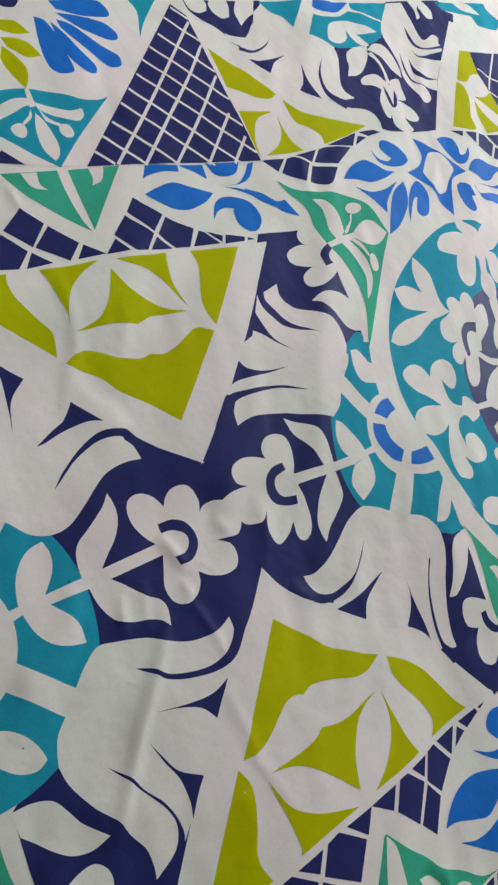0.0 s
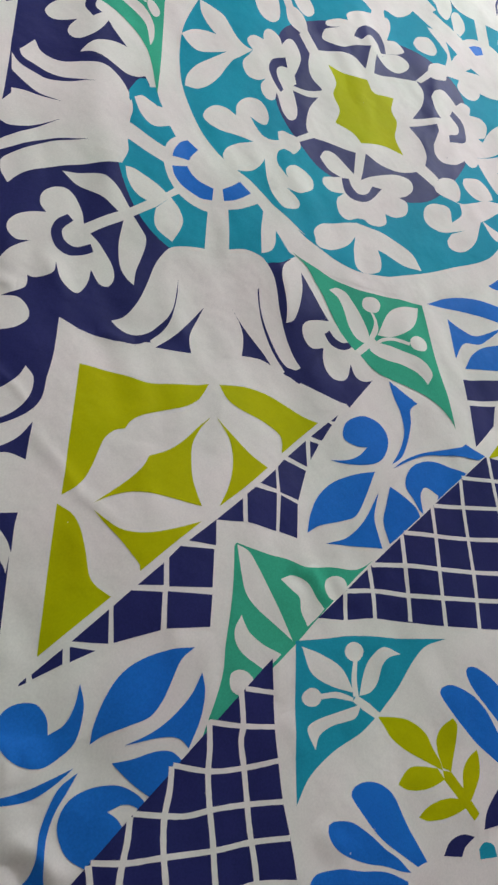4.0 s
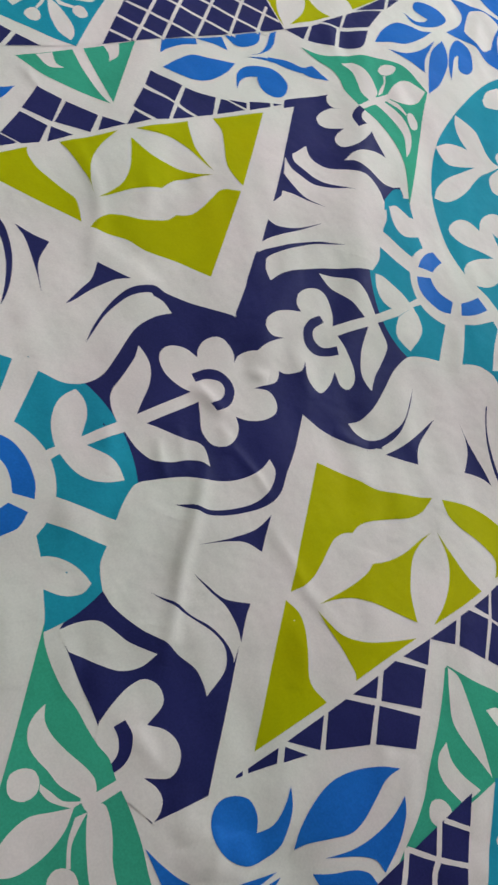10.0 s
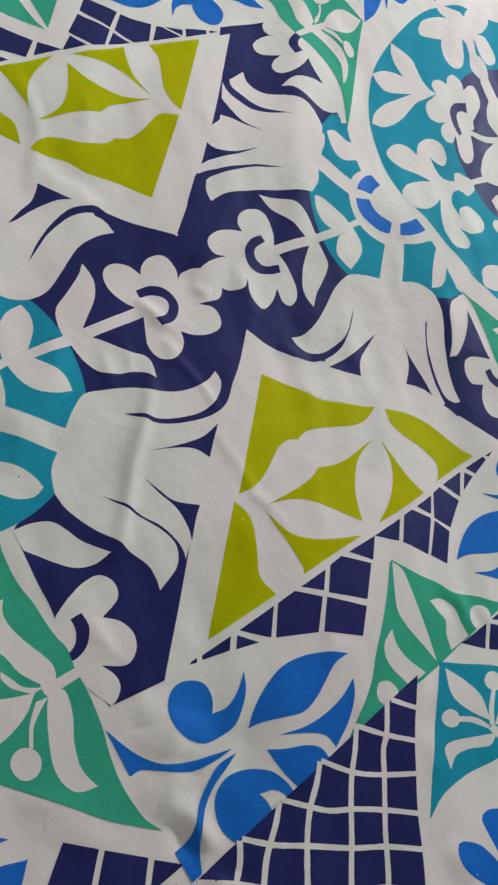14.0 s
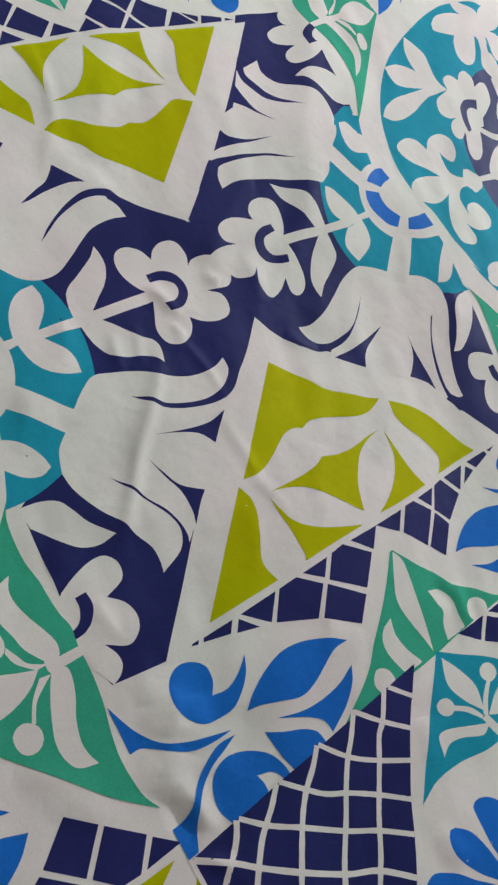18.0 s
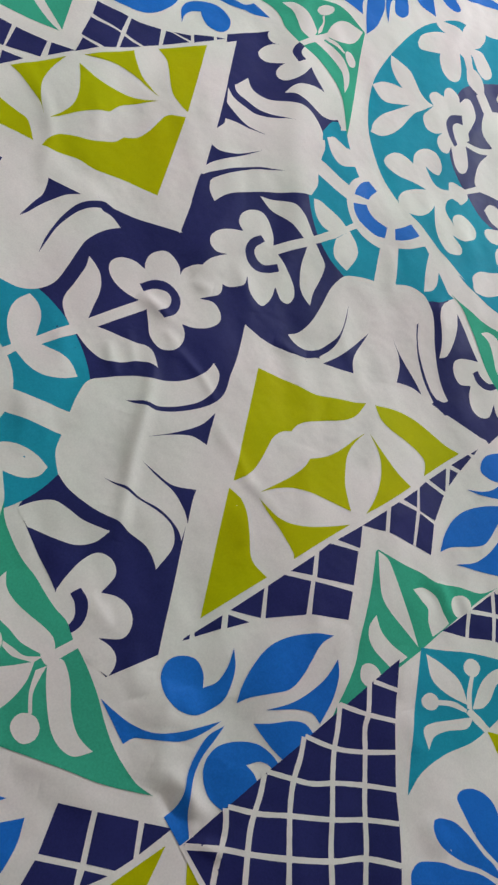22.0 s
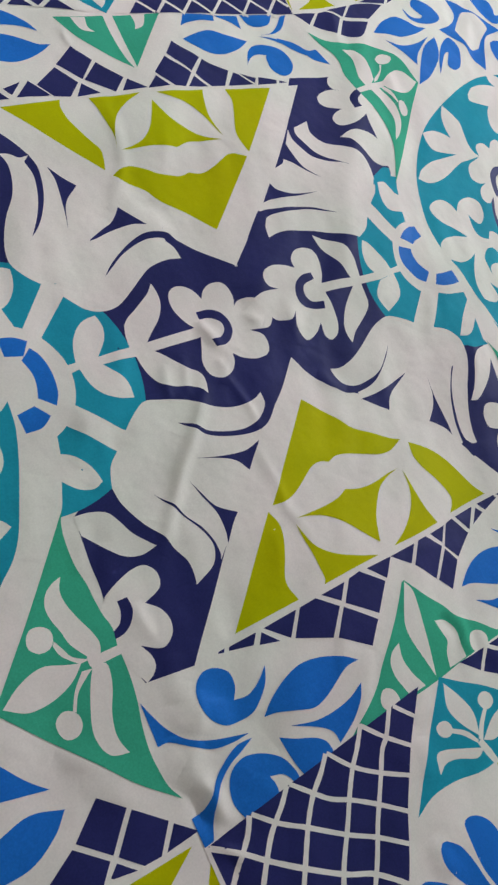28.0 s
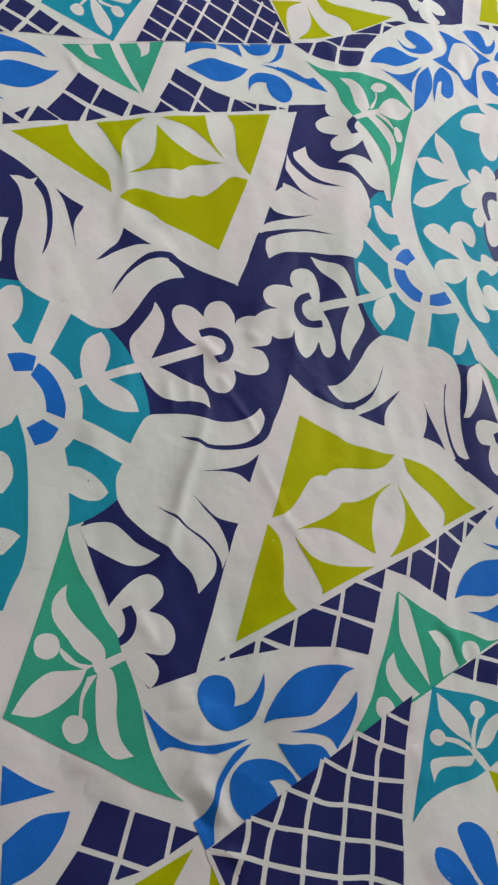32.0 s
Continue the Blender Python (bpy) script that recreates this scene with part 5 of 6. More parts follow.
motif("vein", NAVY, 4, ONCE, [(317, -159), (298, -181), (285, -201), (276, -220), (268, -242), (263, -264), (265, -278), (271, -286), (280, -290), (277, -305), (261, -304), (256, -284), (257, -269), (261, -247), (269, -225), (280, -203), (296, -180), (312, -161)], (0, 8, 9, 10), under="tulip")
motif("vein", NAVY, 4, ONCE, [(209, -93), (194, -106), (172, -123), (152, -133), (131, -137), (111, -139), (94, -135), (82, -126), (76, -115), (76, -102), (59, -108), (55, -121), (72, -137), (89, -146), (110, -148), (130, -146), (150, -139), (175, -123), (193, -109)], (0, 9, 10, 11), under="tulip")
motif("leaf", WHITE, 3, ONCE, [(368, 188), (380, 180), (385, 167), (389, 155), (410, 137), (388, 117), (363, 125), (354, 137), (355, 158)], (0, 3, 4, 5))
motif("tulip", WHITE, 3, ONCE, [(281, 313), (277, 292), (294, 271), (330, 258), (359, 242), (367, 218), (362, 190), (348, 166), (328, 150), (300, 123), (286, 106), (261, 92), (226, 105), (179, 119), (136, 126), (110, 126), (85, 120), (88, 138), (97, 151), (96, 163), (79, 171), (134, 224), (184, 242), (233, 305), (250, 304)], (0, 11, 16, 18, 19, 20, 21, 22, 23, 24))
motif("vein", NAVY, 4, ONCE, [(230, 304), (229, 283), (241, 265), (254, 249), (279, 238), (308, 230), (323, 223), (302, 235), (278, 246), (263, 258), (252, 275), (242, 290), (245, 302), (254, 309), (279, 315), (273, 329), (247, 323)], (0, 6, 14, 15, 16), under="tulip")
motif("vein", NAVY, 4, ONCE, [(212, 285), (210, 274), (216, 252), (225, 231), (250, 211), (225, 226), (205, 242), (181, 253)], (0, 4, 7), under="tulip")
motif("vein", NAVY, 4, ONCE, [(138, 210), (145, 198), (164, 190), (190, 187), (227, 187), (188, 184), (152, 183), (123, 182), (106, 178)], (0, 4, 8), under="tulip")
motif("vein", NAVY, 4, ONCE, [(83, 161), (102, 166), (130, 166), (168, 165), (203, 160), (225, 152), (244, 144), (216, 152), (185, 159), (143, 159), (108, 156), (93, 149), (82, 137), (82, 119), (62, 115), (48, 127)], (0, 6, 13, 14, 15), under="tulip")
motif("tulip", WHITE, 3, ONCE, [(-260, 309), (-255, 291), (-259, 267), (-269, 244), (-288, 218), (-302, 192), (-310, 170), (-311, 151), (-299, 131), (-283, 118), (-262, 94), (-244, 75), (-220, 66), (-195, 69), (-168, 85), (-145, 101), (-124, 113), (-97, 118), (-73, 116), (-76, 134), (-84, 145), (-84, 160), (-92, 178), (-155, 259), (-208, 301), (-222, 302), (-236, 300), (-247, 307)], (0, 9, 10, 18, 20, 21, 22, 23, 24, 25))
motif("vein", NAVY, 4, ONCE, [(-221, 303), (-216, 282), (-223, 248), (-236, 220), (-252, 198), (-267, 184), (-248, 212), (-235, 239), (-227, 271), (-231, 293)], (0, 5, 9), under="tulip")
motif("vein", NAVY, 4, ONCE, [(-203, 282), (-189, 264), (-174, 249), (-200, 225), (-214, 188), (-206, 221), (-200, 260)], (0, 2, 4), under="tulip")
motif("vein", NAVY, 4, ONCE, [(-130, 208), (-100, 175), (-117, 179), (-135, 178), (-159, 174), (-180, 168), (-192, 166), (-192, 167), (-166, 180), (-150, 187), (-138, 198)], (0, 1, 6, 7), under="tulip")
motif("vein", NAVY, 4, ONCE, [(-195, 112), (-179, 127), (-156, 143), (-136, 154), (-115, 162), (-100, 163), (-85, 160), (-74, 156), (-67, 144), (-72, 116), (-73, 129), (-77, 142), (-86, 150), (-102, 153), (-119, 152), (-138, 146), (-158, 137), (-176, 125)], (0, 8, 9), under="tulip")
motif("navy_ground", NAVY, 1, ONCE, [(728, 781), (818, 789), (908, 823), (950, 876), (998, 925), (1211, 948), (1204, 927), (1248, 914), (1227, 888), (1209, 890), (1080, 771), (1024, 711), (989, 667), (923, 587), (862, 581), (812, 578), (764, 577), (739, 583), (744, 602), (737, 621), (716, 632), (675, 635), (652, 643), (634, 656), (638, 672)], (0, 2, 4, 5, 7, 8, 9, 10, 11, 12, 13, 17, 24))
motif("navy_ground", NAVY, 1, ONCE, [(549, 875), (585, 879), (578, 868), (532, 836), (513, 824)], (0, 1, 3, 4))
motif("teal_roundel", TEAL, 1.7, ONCE, [(580, 876), (597, 853), (623, 844), (637, 820), (701, 889)], (0, 3, 4))
motif("teal_roundel", TEAL, 1.7, ONCE, [(712, 856), (665, 802), (697, 793), (717, 781), (760, 781), (820, 792), (878, 808), (917, 829), (939, 865), (882, 881), (845, 884), (798, 864), (745, 855)], (0, 1, 7, 8, 10))
motif("teal_roundel", TEAL, 1.7, ONCE, [(861, 907), (859, 892), (905, 881), (945, 869), (996, 921)], (0, 3, 4))
motif("ring_segment", BLUE, 3, ONCE, [(735, 893), (724, 874), (753, 868), (801, 875), (857, 906)], (0, 4))
motif("leaf", WHITE, 3, ONCE, [(729, 815), (747, 836), (781, 849), (825, 855), (868, 850), (905, 836), (851, 825), (812, 824), (793, 825), (786, 808), (762, 794), (735, 791), (721, 797)], (0, 5, 8))
motif("stem", WHITE, 3, ONCE, [(795, 827), (811, 801), (834, 790), (850, 797), (823, 829)], (0, 2, 3, 4))
motif("leaf", WHITE, 3, ONCE, [(723, 710), (744, 736), (749, 754), (762, 771), (792, 785), (838, 791), (821, 763), (781, 727), (750, 713)], (0, 5))
motif("leaf", WHITE, 3, ONCE, [(834, 784), (865, 801), (896, 801), (912, 777), (912, 744), (899, 716), (882, 737), (865, 769), (849, 780)], (0, 5, 8))
motif("stem", WHITE, 3, ONCE, [(827, 775), (842, 758), (845, 729), (837, 697), (851, 700), (855, 733), (852, 762), (845, 779)], (0, 3, 4, 7))
motif("flower", WHITE, 4, ONCE, [(806, 681), (785, 690), (757, 692), (758, 703), (781, 715), (814, 719), (835, 705), (843, 694), (858, 709), (884, 712), (879, 689), (875, 662), (855, 657), (837, 659), (858, 651), (880, 636), (887, 618), (874, 607), (850, 607), (835, 614), (841, 596), (846, 587), (837, 580), (804, 578), (788, 588), (787, 602), (795, 619), (784, 609), (776, 613), (775, 627), (782, 653)], (0, 6, 7, 13, 19, 26))
motif("calyx", NAVY, 5, ONCE, [(819, 692), (821, 670), (816, 641), (848, 684), (845, 665), (828, 642), (812, 636), (808, 647), (812, 673)], (0, 2, 3), under="flower")
motif("tulip", WHITE, 3, ONCE, [(511, 800), (536, 824), (569, 838), (596, 841), (617, 833), (637, 819), (665, 802), (697, 793), (720, 780), (723, 758), (705, 723), (689, 695), (687, 673), (709, 657), (673, 652), (641, 656), (631, 661), (617, 640), (605, 648), (553, 670), (468, 729), (463, 759)], (0, 5, 6, 13, 15, 16, 17, 18, 19, 20, 21))
motif("vein", NAVY, 4, ONCE, [(568, 801), (548, 782), (519, 765), (498, 759), (486, 759), (466, 764), (461, 756), (482, 752), (509, 757), (540, 774)], (0, 4, 5, 6, 7), under="tulip")
motif("vein", NAVY, 4, ONCE, [(474, 739), (508, 737), (572, 751), (537, 735), (509, 709), (494, 722)], (0, 2, 4), under="tulip")
motif("vein", NAVY, 4, ONCE, [(600, 732), (595, 698), (600, 674), (609, 653), (584, 661), (561, 671), (582, 692)], (0, 3, 5), under="tulip")
motif("vein", NAVY, 4, ONCE, [(668, 748), (644, 715), (635, 688), (641, 667), (673, 652), (709, 657), (665, 631), (641, 645), (626, 664), (627, 691), (638, 715)], (0, 5, 6), under="tulip")
motif("tulip", WHITE, 3, ONCE, [(996, 921), (932, 855), (917, 823), (921, 790), (921, 757), (910, 720), (923, 693), (931, 675), (935, 659), (951, 658), (970, 667), (975, 682), (969, 697), (1003, 685), (1029, 718), (1080, 771), (1113, 809), (1104, 816), (1116, 832), (1103, 841), (1058, 824), (1050, 843), (1053, 875), (1053, 911), (1052, 927)], (0, 8, 10, 12, 13, 14, 15, 16, 17, 24))
motif("vein", NAVY, 4, ONCE, [(1017, 861), (1019, 831), (1022, 812), (1045, 801), (1116, 812), (1109, 804), (1046, 797), (1016, 804), (1007, 827)], (0, 4, 5), under="tulip")
motif("vein", NAVY, 4, ONCE, [(996, 795), (1010, 779), (1055, 786), (1102, 795), (1078, 768), (1036, 772), (1004, 776)], (0, 3, 4), under="tulip")
motif("vein", NAVY, 4, ONCE, [(969, 774), (970, 744), (991, 726), (1030, 719), (985, 718), (958, 734)], (0, 3), under="tulip")
motif("vein", NAVY, 4, ONCE, [(946, 785), (937, 739), (946, 712), (984, 695), (1006, 689), (992, 677), (969, 697), (937, 712), (928, 739)], (0, 4, 5), under="tulip")
motif("leaf", WHITE, 3, ONCE, [(1079, 934), (1086, 908), (1075, 881), (1092, 889), (1102, 916), (1138, 940)], (0, 2, 5))
motif("leaf", WHITE, 3, ONCE, [(1107, 917), (1117, 888), (1140, 888), (1149, 911), (1136, 936), (1116, 934)], (0, 2, 5))
motif("teal_roundel", TEAL, 1, ONCE, [(1187, 942), (1201, 923), (1254, 921), (1329, 918), (1343, 891), (1423, 887), (1472, 917), (1432, 950), (1431, 969)], (0, 5, 6, 8))
motif("leaf", WHITE, 3, ONCE, [(1274, 951), (1313, 931), (1379, 927), (1355, 949), (1330, 958)], (0, 2, 4))
motif("navy_ground", NAVY, 1, ONCE, [(383, 855), (389, 833), (411, 815), (443, 793), (460, 769), (485, 756), (497, 758), (566, 874)], (0, 1, 5, 6, 7))
motif("leaf", WHITE, 3, ONCE, [(389, 858), (392, 838), (409, 831), (430, 837), (438, 853), (435, 863)], (0, 3, 5))
motif("leaf", WHITE, 3, ONCE, [(442, 853), (445, 836), (461, 825), (479, 829), (491, 853), (489, 869), (453, 865)], (0, 3, 6))
motif("leaf", WHITE, 3, ONCE, [(520, 872), (500, 844), (500, 823), (502, 814), (522, 830), (549, 846), (568, 877)], (0, 3, 5, 6))
motif("leaf", WHITE, 3, ONCE, [(447, 792), (467, 787), (503, 787), (514, 788), (500, 764), (467, 767), (451, 778)], (0, 2, 3, 4, 6))
motif("petal", BLUE, 8, ONCE, [(110, 821), (156, 828), (200, 830), (211, 815), (209, 802), (194, 798), (151, 798), (117, 806)], (0, 7))
motif("petal", BLUE, 8, ONCE, [(112, 799), (154, 796), (192, 787), (208, 772), (207, 761), (195, 756), (175, 759), (147, 772), (125, 787)], (0, 8))
motif("petal", BLUE, 8, ONCE, [(108, 786), (133, 777), (161, 749), (191, 729), (192, 715), (185, 707), (167, 706), (149, 722), (127, 747), (109, 771)], (0, 9))
motif("petal", BLUE, 8, ONCE, [(96, 781), (112, 758), (124, 731), (141, 707), (139, 696), (130, 691), (115, 695), (100, 715), (93, 744)], (0, 8))
motif("petal", BLUE, 8, ONCE, [(72, 788), (87, 783), (95, 757), (98, 719), (98, 694), (87, 688), (68, 688), (58, 701), (59, 734)], (0,))
motif("teal_corner", TEAL, 8, ONCE, [(262, 841), (271, 817), (252, 766), (276, 798), (323, 848)], (0, 2, 4))
motif("navy_corner", NAVY, 8, ONCE, [(30, 818), (28, 806), (38, 803), (50, 805), (65, 822)], (0, 4))
motif("yellow_triangle", YELLOW, 1, ONCE, [(1179, 803), (1103, 720), (1116, 714), (1141, 717), (1172, 735), (1207, 739), (1227, 805)], (0, 5, 6))
motif("yellow_triangle", YELLOW, 1, ONCE, [(1091, 711), (988, 595), (1066, 587), (1076, 623), (1104, 662), (1113, 694), (1105, 709)], (0, 1))
motif("yellow_triangle", YELLOW, 1, ONCE, [(1135, 676), (1170, 673), (1214, 688), (1220, 605), (1186, 632)], (0, 2, 3))
motif("yellow_triangle", YELLOW, 1, ONCE, [(1125, 665), (1105, 622), (1104, 589), (1103, 576), (1199, 584), (1162, 598), (1135, 627)], (0, 3, 4))
motif("lattice_ground", NAVY, 1, ONCE, [(1227, 805), (1207, 739), (1214, 688), (1220, 605), (1231, 580), (1323, 597), (1351, 599), (1409, 604), (1509, 602), (1587, 610), (1649, 639), (1608, 666), (1557, 683), (1533, 706), (1528, 738), (1524, 771), (1534, 818)], (0, 1, 2, 3, 4, 6, 7, 8, 9, 10, 15, 16))
line("lattice_line", WHITE, 3, [(1338, 810), (1218, 697)], 5.0, under="lattice_ground")
line("lattice_line", WHITE, 3, [(1429, 814), (1228, 644)], 5.0, under="lattice_ground")
line("lattice_line", WHITE, 3, [(1515, 817), (1236, 584)], 5.0, under="lattice_ground")
line("lattice_line", WHITE, 3, [(1518, 765), (1419, 673), (1330, 600)], 5.0, under="lattice_ground")
line("lattice_line", WHITE, 3, [(1522, 719), (1440, 641)], 4.0, under="lattice_ground")
line("lattice_line", WHITE, 3, [(1539, 689), (1466, 606)], 4.0, under="lattice_ground")
line("lattice_line", WHITE, 3, [(1598, 666), (1530, 608)], 4.0, under="lattice_ground")
line("lattice_line", WHITE, 3, [(1218, 757), (1251, 736), (1312, 716), (1380, 698), (1429, 686)], 5.0, under="lattice_ground")
line("lattice_line", WHITE, 3, [(1213, 691), (1256, 673), (1320, 655), (1378, 639), (1407, 610)], 5.0, under="lattice_ground")
line("lattice_line", WHITE, 3, [(1229, 641), (1270, 620), (1330, 600)], 5.0, under="lattice_ground")
line("lattice_line", WHITE, 3, [(1403, 794), (1459, 770), (1484, 731), (1477, 679), (1519, 647), (1605, 626)], 4.0, under="lattice_ground")
line("lattice_line", WHITE, 3, [(1488, 790), (1518, 765), (1520, 712), (1546, 673), (1626, 646)], 4.0, under="lattice_ground")
motif("strip_tile", NAVY, 1, ONCE, [(969, 585), (1013, 583), (1003, 569)], ALL)
motif("strip_tile", NAVY, 1, ONCE, [(1023, 582), (1062, 579), (1038, 551), (1023, 577)], ALL)
motif("strip_tile", NAVY, 1, ONCE, [(1070, 577), (1087, 572), (1101, 545), (1071, 516), (1042, 544)], ALL)
motif("strip_tile", NAVY, 1, ONCE, [(1096, 571), (1153, 571), (1190, 550), (1160, 518), (1112, 544)], ALL)
motif("strip_tile", NAVY, 1, ONCE, [(1104, 539), (1152, 510), (1133, 492), (1075, 512)], ALL)
motif("strip_tile", NAVY, 1, ONCE, [(1169, 573), (1217, 576), (1200, 558)], ALL)
motif("petal", BLUE, 3, ONCE, [(905, 563), (929, 569), (958, 564), (963, 542), (957, 524), (976, 526), (1000, 543), (987, 522), (959, 503), (934, 502), (921, 521), (909, 545)], (0, 6))
motif("petal", BLUE, 3, ONCE, [(953, 485), (983, 506), (1015, 511), (1046, 497), (1085, 484), (1045, 473), (1017, 459), (988, 458), (973, 473)], (0, 4))
motif("petal", BLUE, 3, ONCE, [(884, 451), (904, 456), (924, 448), (927, 422), (912, 423), (905, 393), (887, 388), (874, 407), (873, 432)], (0, 3, 4))
motif("petal", BLUE, 3, ONCE, [(945, 457), (949, 430), (1001, 426), (1038, 411), (1057, 372), (1020, 392), (983, 406), (951, 417)], (0, 4))
motif("petal", BLUE, 3, ONCE, [(1093, 461), (1060, 415), (1044, 432), (1001, 441), (962, 453), (1017, 443)], (0, 1, 4))
motif("leaf", BLUE, 3, ONCE, [(1328, 594), (1367, 606), (1399, 603), (1387, 589), (1353, 584)], (0,))
motif("leaf", BLUE, 3, ONCE, [(1233, 582), (1287, 586), (1330, 578), (1396, 573), (1385, 563), (1321, 570)], (0, 3, 4))
motif("leaf", BLUE, 3, ONCE, [(1382, 560), (1334, 548), (1296, 523), (1259, 466), (1263, 495), (1258, 507), (1299, 535), (1343, 557)], (0, 3, 5))
motif("leaf", BLUE, 3, ONCE, [(1388, 540), (1430, 563), (1479, 564), (1530, 544), (1481, 514), (1440, 511), (1405, 517)], (0, 3))
motif("swirl", BLUE, 3, ONCE, [(1363, 538), (1383, 540), (1388, 518), (1373, 482), (1342, 457), (1327, 464), (1340, 494), (1331, 509)], ())
motif("leaf", BLUE, 3, ONCE, [(1466, 596), (1503, 605), (1528, 601), (1528, 579), (1505, 589)], (0, 3))
motif("green_triangle", GREEN, 1, ONCE, [(1225, 538), (1243, 508), (1266, 489), (1261, 460), (1238, 421), (1224, 383), (1220, 363), (1245, 346), (1257, 317), (1258, 294), (1239, 268), (1186, 283), (1111, 299), (1075, 317), (1064, 345), (1070, 368), (1122, 415), (1179, 477)], (0, 6, 9, 10, 15))
motif("leaf", WHITE, 6, ONCE, [(1201, 470), (1231, 480), (1221, 446), (1207, 407), (1185, 370), (1181, 398), (1195, 436)], (0, 4), under="green_triangle")
motif("leaf", WHITE, 6, ONCE, [(1154, 431), (1177, 438), (1177, 410), (1161, 403), (1147, 412)], (0,), under="green_triangle")
motif("leaf", WHITE, 6, ONCE, [(1078, 367), (1103, 384), (1139, 388), (1160, 369), (1155, 356), (1120, 338), (1089, 339), (1071, 352)], (0, 4), under="green_triangle")
motif("dot", WHITE, 6, ONCE, [(1107, 318), (1137, 324), (1152, 310), (1135, 302), (1107, 306)], (), under="green_triangle")
motif("leaf", WHITE, 6, ONCE, [(1188, 353), (1214, 333), (1228, 298), (1221, 276), (1187, 292), (1175, 321)], (0, 3), under="green_triangle")
motif("stalk", WHITE, 6, ONCE, [(1156, 353), (1133, 323), (1141, 322), (1167, 352)], ALL, under="green_triangle")
motif("knot", WHITE, 6, ONCE, [(1167, 369), (1224, 367), (1185, 350), (1157, 350)], ALL, under="green_triangle")
motif("stalk", WHITE, 6, ONCE, [(1170, 408), (1166, 383), (1175, 368), (1160, 366), (1160, 389)], (0, 2, 4), under="green_triangle")
motif("navy_ground", NAVY, 1, ONCE, [(1249, 432), (1300, 431), (1338, 416), (1406, 410), (1302, 317), (1271, 338), (1228, 362), (1250, 392), (1258, 420)], (0, 3, 4, 8))
motif("flower", WHITE, 4, ONCE, [(1249, 432), (1284, 423), (1260, 397), (1288, 403), (1320, 391), (1317, 368), (1297, 361), (1249, 366), (1220, 363), (1227, 394), (1238, 421)], (0, 2, 8))
motif("teal_roundel", TEAL, 1, ONCE, [(1557, 729), (1627, 740), (1772, 750), (1668, 656), (1626, 683), (1581, 706)], (0, 2, 3, 5))
motif("leaf", WHITE, 3, ONCE, [(1591, 706), (1682, 734), (1752, 732), (1737, 718), (1669, 714), (1670, 686), (1647, 693)], (0, 2, 3, 5, 6))
motif("yellow_triangle", YELLOW, 1, ONCE, [(1652, 792), (1691, 800), (1685, 752), (1657, 768)], ALL)
motif("navy_ground", NAVY, 1, ONCE, [(1439, 424), (1468, 412), (1478, 396), (1438, 327), (1359, 252), (1320, 198), (1278, 221), (1229, 216), (1295, 271), (1353, 328), (1410, 388)], (0, 1, 5, 7))
motif("leaf", WHITE, 3, ONCE, [(1355, 318), (1390, 323), (1388, 304), (1295, 234), (1258, 227), (1267, 248)], (0,))
motif("navy_ground", NAVY, 1, ONCE, [(1478, 396), (1529, 376), (1564, 291), (1349, 128), (1316, 194), (1363, 261), (1438, 327)], (0, 2, 3))
motif("tulip", WHITE, 3, ONCE, [(1478, 396), (1475, 332), (1463, 275), (1465, 216), (1354, 132), (1311, 190), (1363, 261), (1438, 327)], (0, 3, 4))
motif("vein", NAVY, 4, ONCE, [(1500, 359), (1471, 293), (1492, 236), (1481, 228), (1458, 295)], (0, 2, 3), under="tulip")
motif("teal_roundel", TEAL, 1, ONCE, [(1231, 213), (1265, 221), (1321, 210), (1336, 181), (1363, 139), (1310, 99), (1240, 122), (1231, 182)], (0, 4, 5, 7))
motif("leaf", WHITE, 3, ONCE, [(1247, 179), (1292, 198), (1312, 185), (1286, 154), (1242, 135), (1232, 155)], (0,))
motif("yellow_triangle", YELLOW, 1, ONCE, [(1537, 441), (1560, 413), (1604, 321), (1657, 362), (1647, 431)], (0, 2, 4))
motif("star_ground", WHITE, 5.9, SIDES, [(779, 160), (794, 160), (839, 145), (876, 125), (878, 90), (890, 77), (945, 55), (991, 32), (983, 7), (949, -18), (897, -34), (870, -45), (869, -79), (850, -109), (828, -124), (798, -126), (755, -110), (727, -83), (713, -53), (694, -45), (670, -25), (648, -4), (628, 11), (628, 27), (646, 45), (675, 63), (711, 74), (735, 85), (735, 115), (752, 139)], (0, 4, 5, 7, 10, 11, 14, 18, 19, 22, 26, 27), under="medallion")
motif("star", YELLOW, 6.5, SIDES, [(797, 125), (822, 94), (859, 69), (853, 41), (894, 18), (862, -2), (850, -28), (814, -53), (798, -88), (770, -56), (723, -34), (723, -11), (703, 19), (735, 37), (750, 68), (781, 88)], (0, 2, 4, 8, 10, 12), under="medallion")
motif("stem", WHITE, 5.9, SIDES, [(675, 112), (699, 93), (737, 82), (715, 73), (688, 83), (664, 106)], (0, 2, 3, 5))
motif("stem", WHITE, 5.9, SIDES, [(790, 201), (776, 158), (802, 157), (816, 204)], ALL)
motif("stem", WHITE, 5.9, SIDES, [(926, 122), (874, 88), (889, 75), (941, 113)], ALL)
motif("stem", WHITE, 5.9, SIDES, [(990, 34), (999, 25), (1054, 29), (1049, 44)], ALL)
motif("stem", WHITE, 5.9, SIDES, [(893, -33), (970, -59), (949, -67), (866, -44)], ALL)
motif("stem", WHITE, 5.9, SIDES, [(796, -124), (806, -164), (833, -157), (827, -123)], ALL)
motif("stem", WHITE, 5.9, SIDES, [(697, -42), (651, -77), (668, -84), (715, -53)], ALL)
motif("stem", WHITE, 5.9, SIDES, [(629, 10), (582, 14), (590, 23), (630, 22)], ALL)
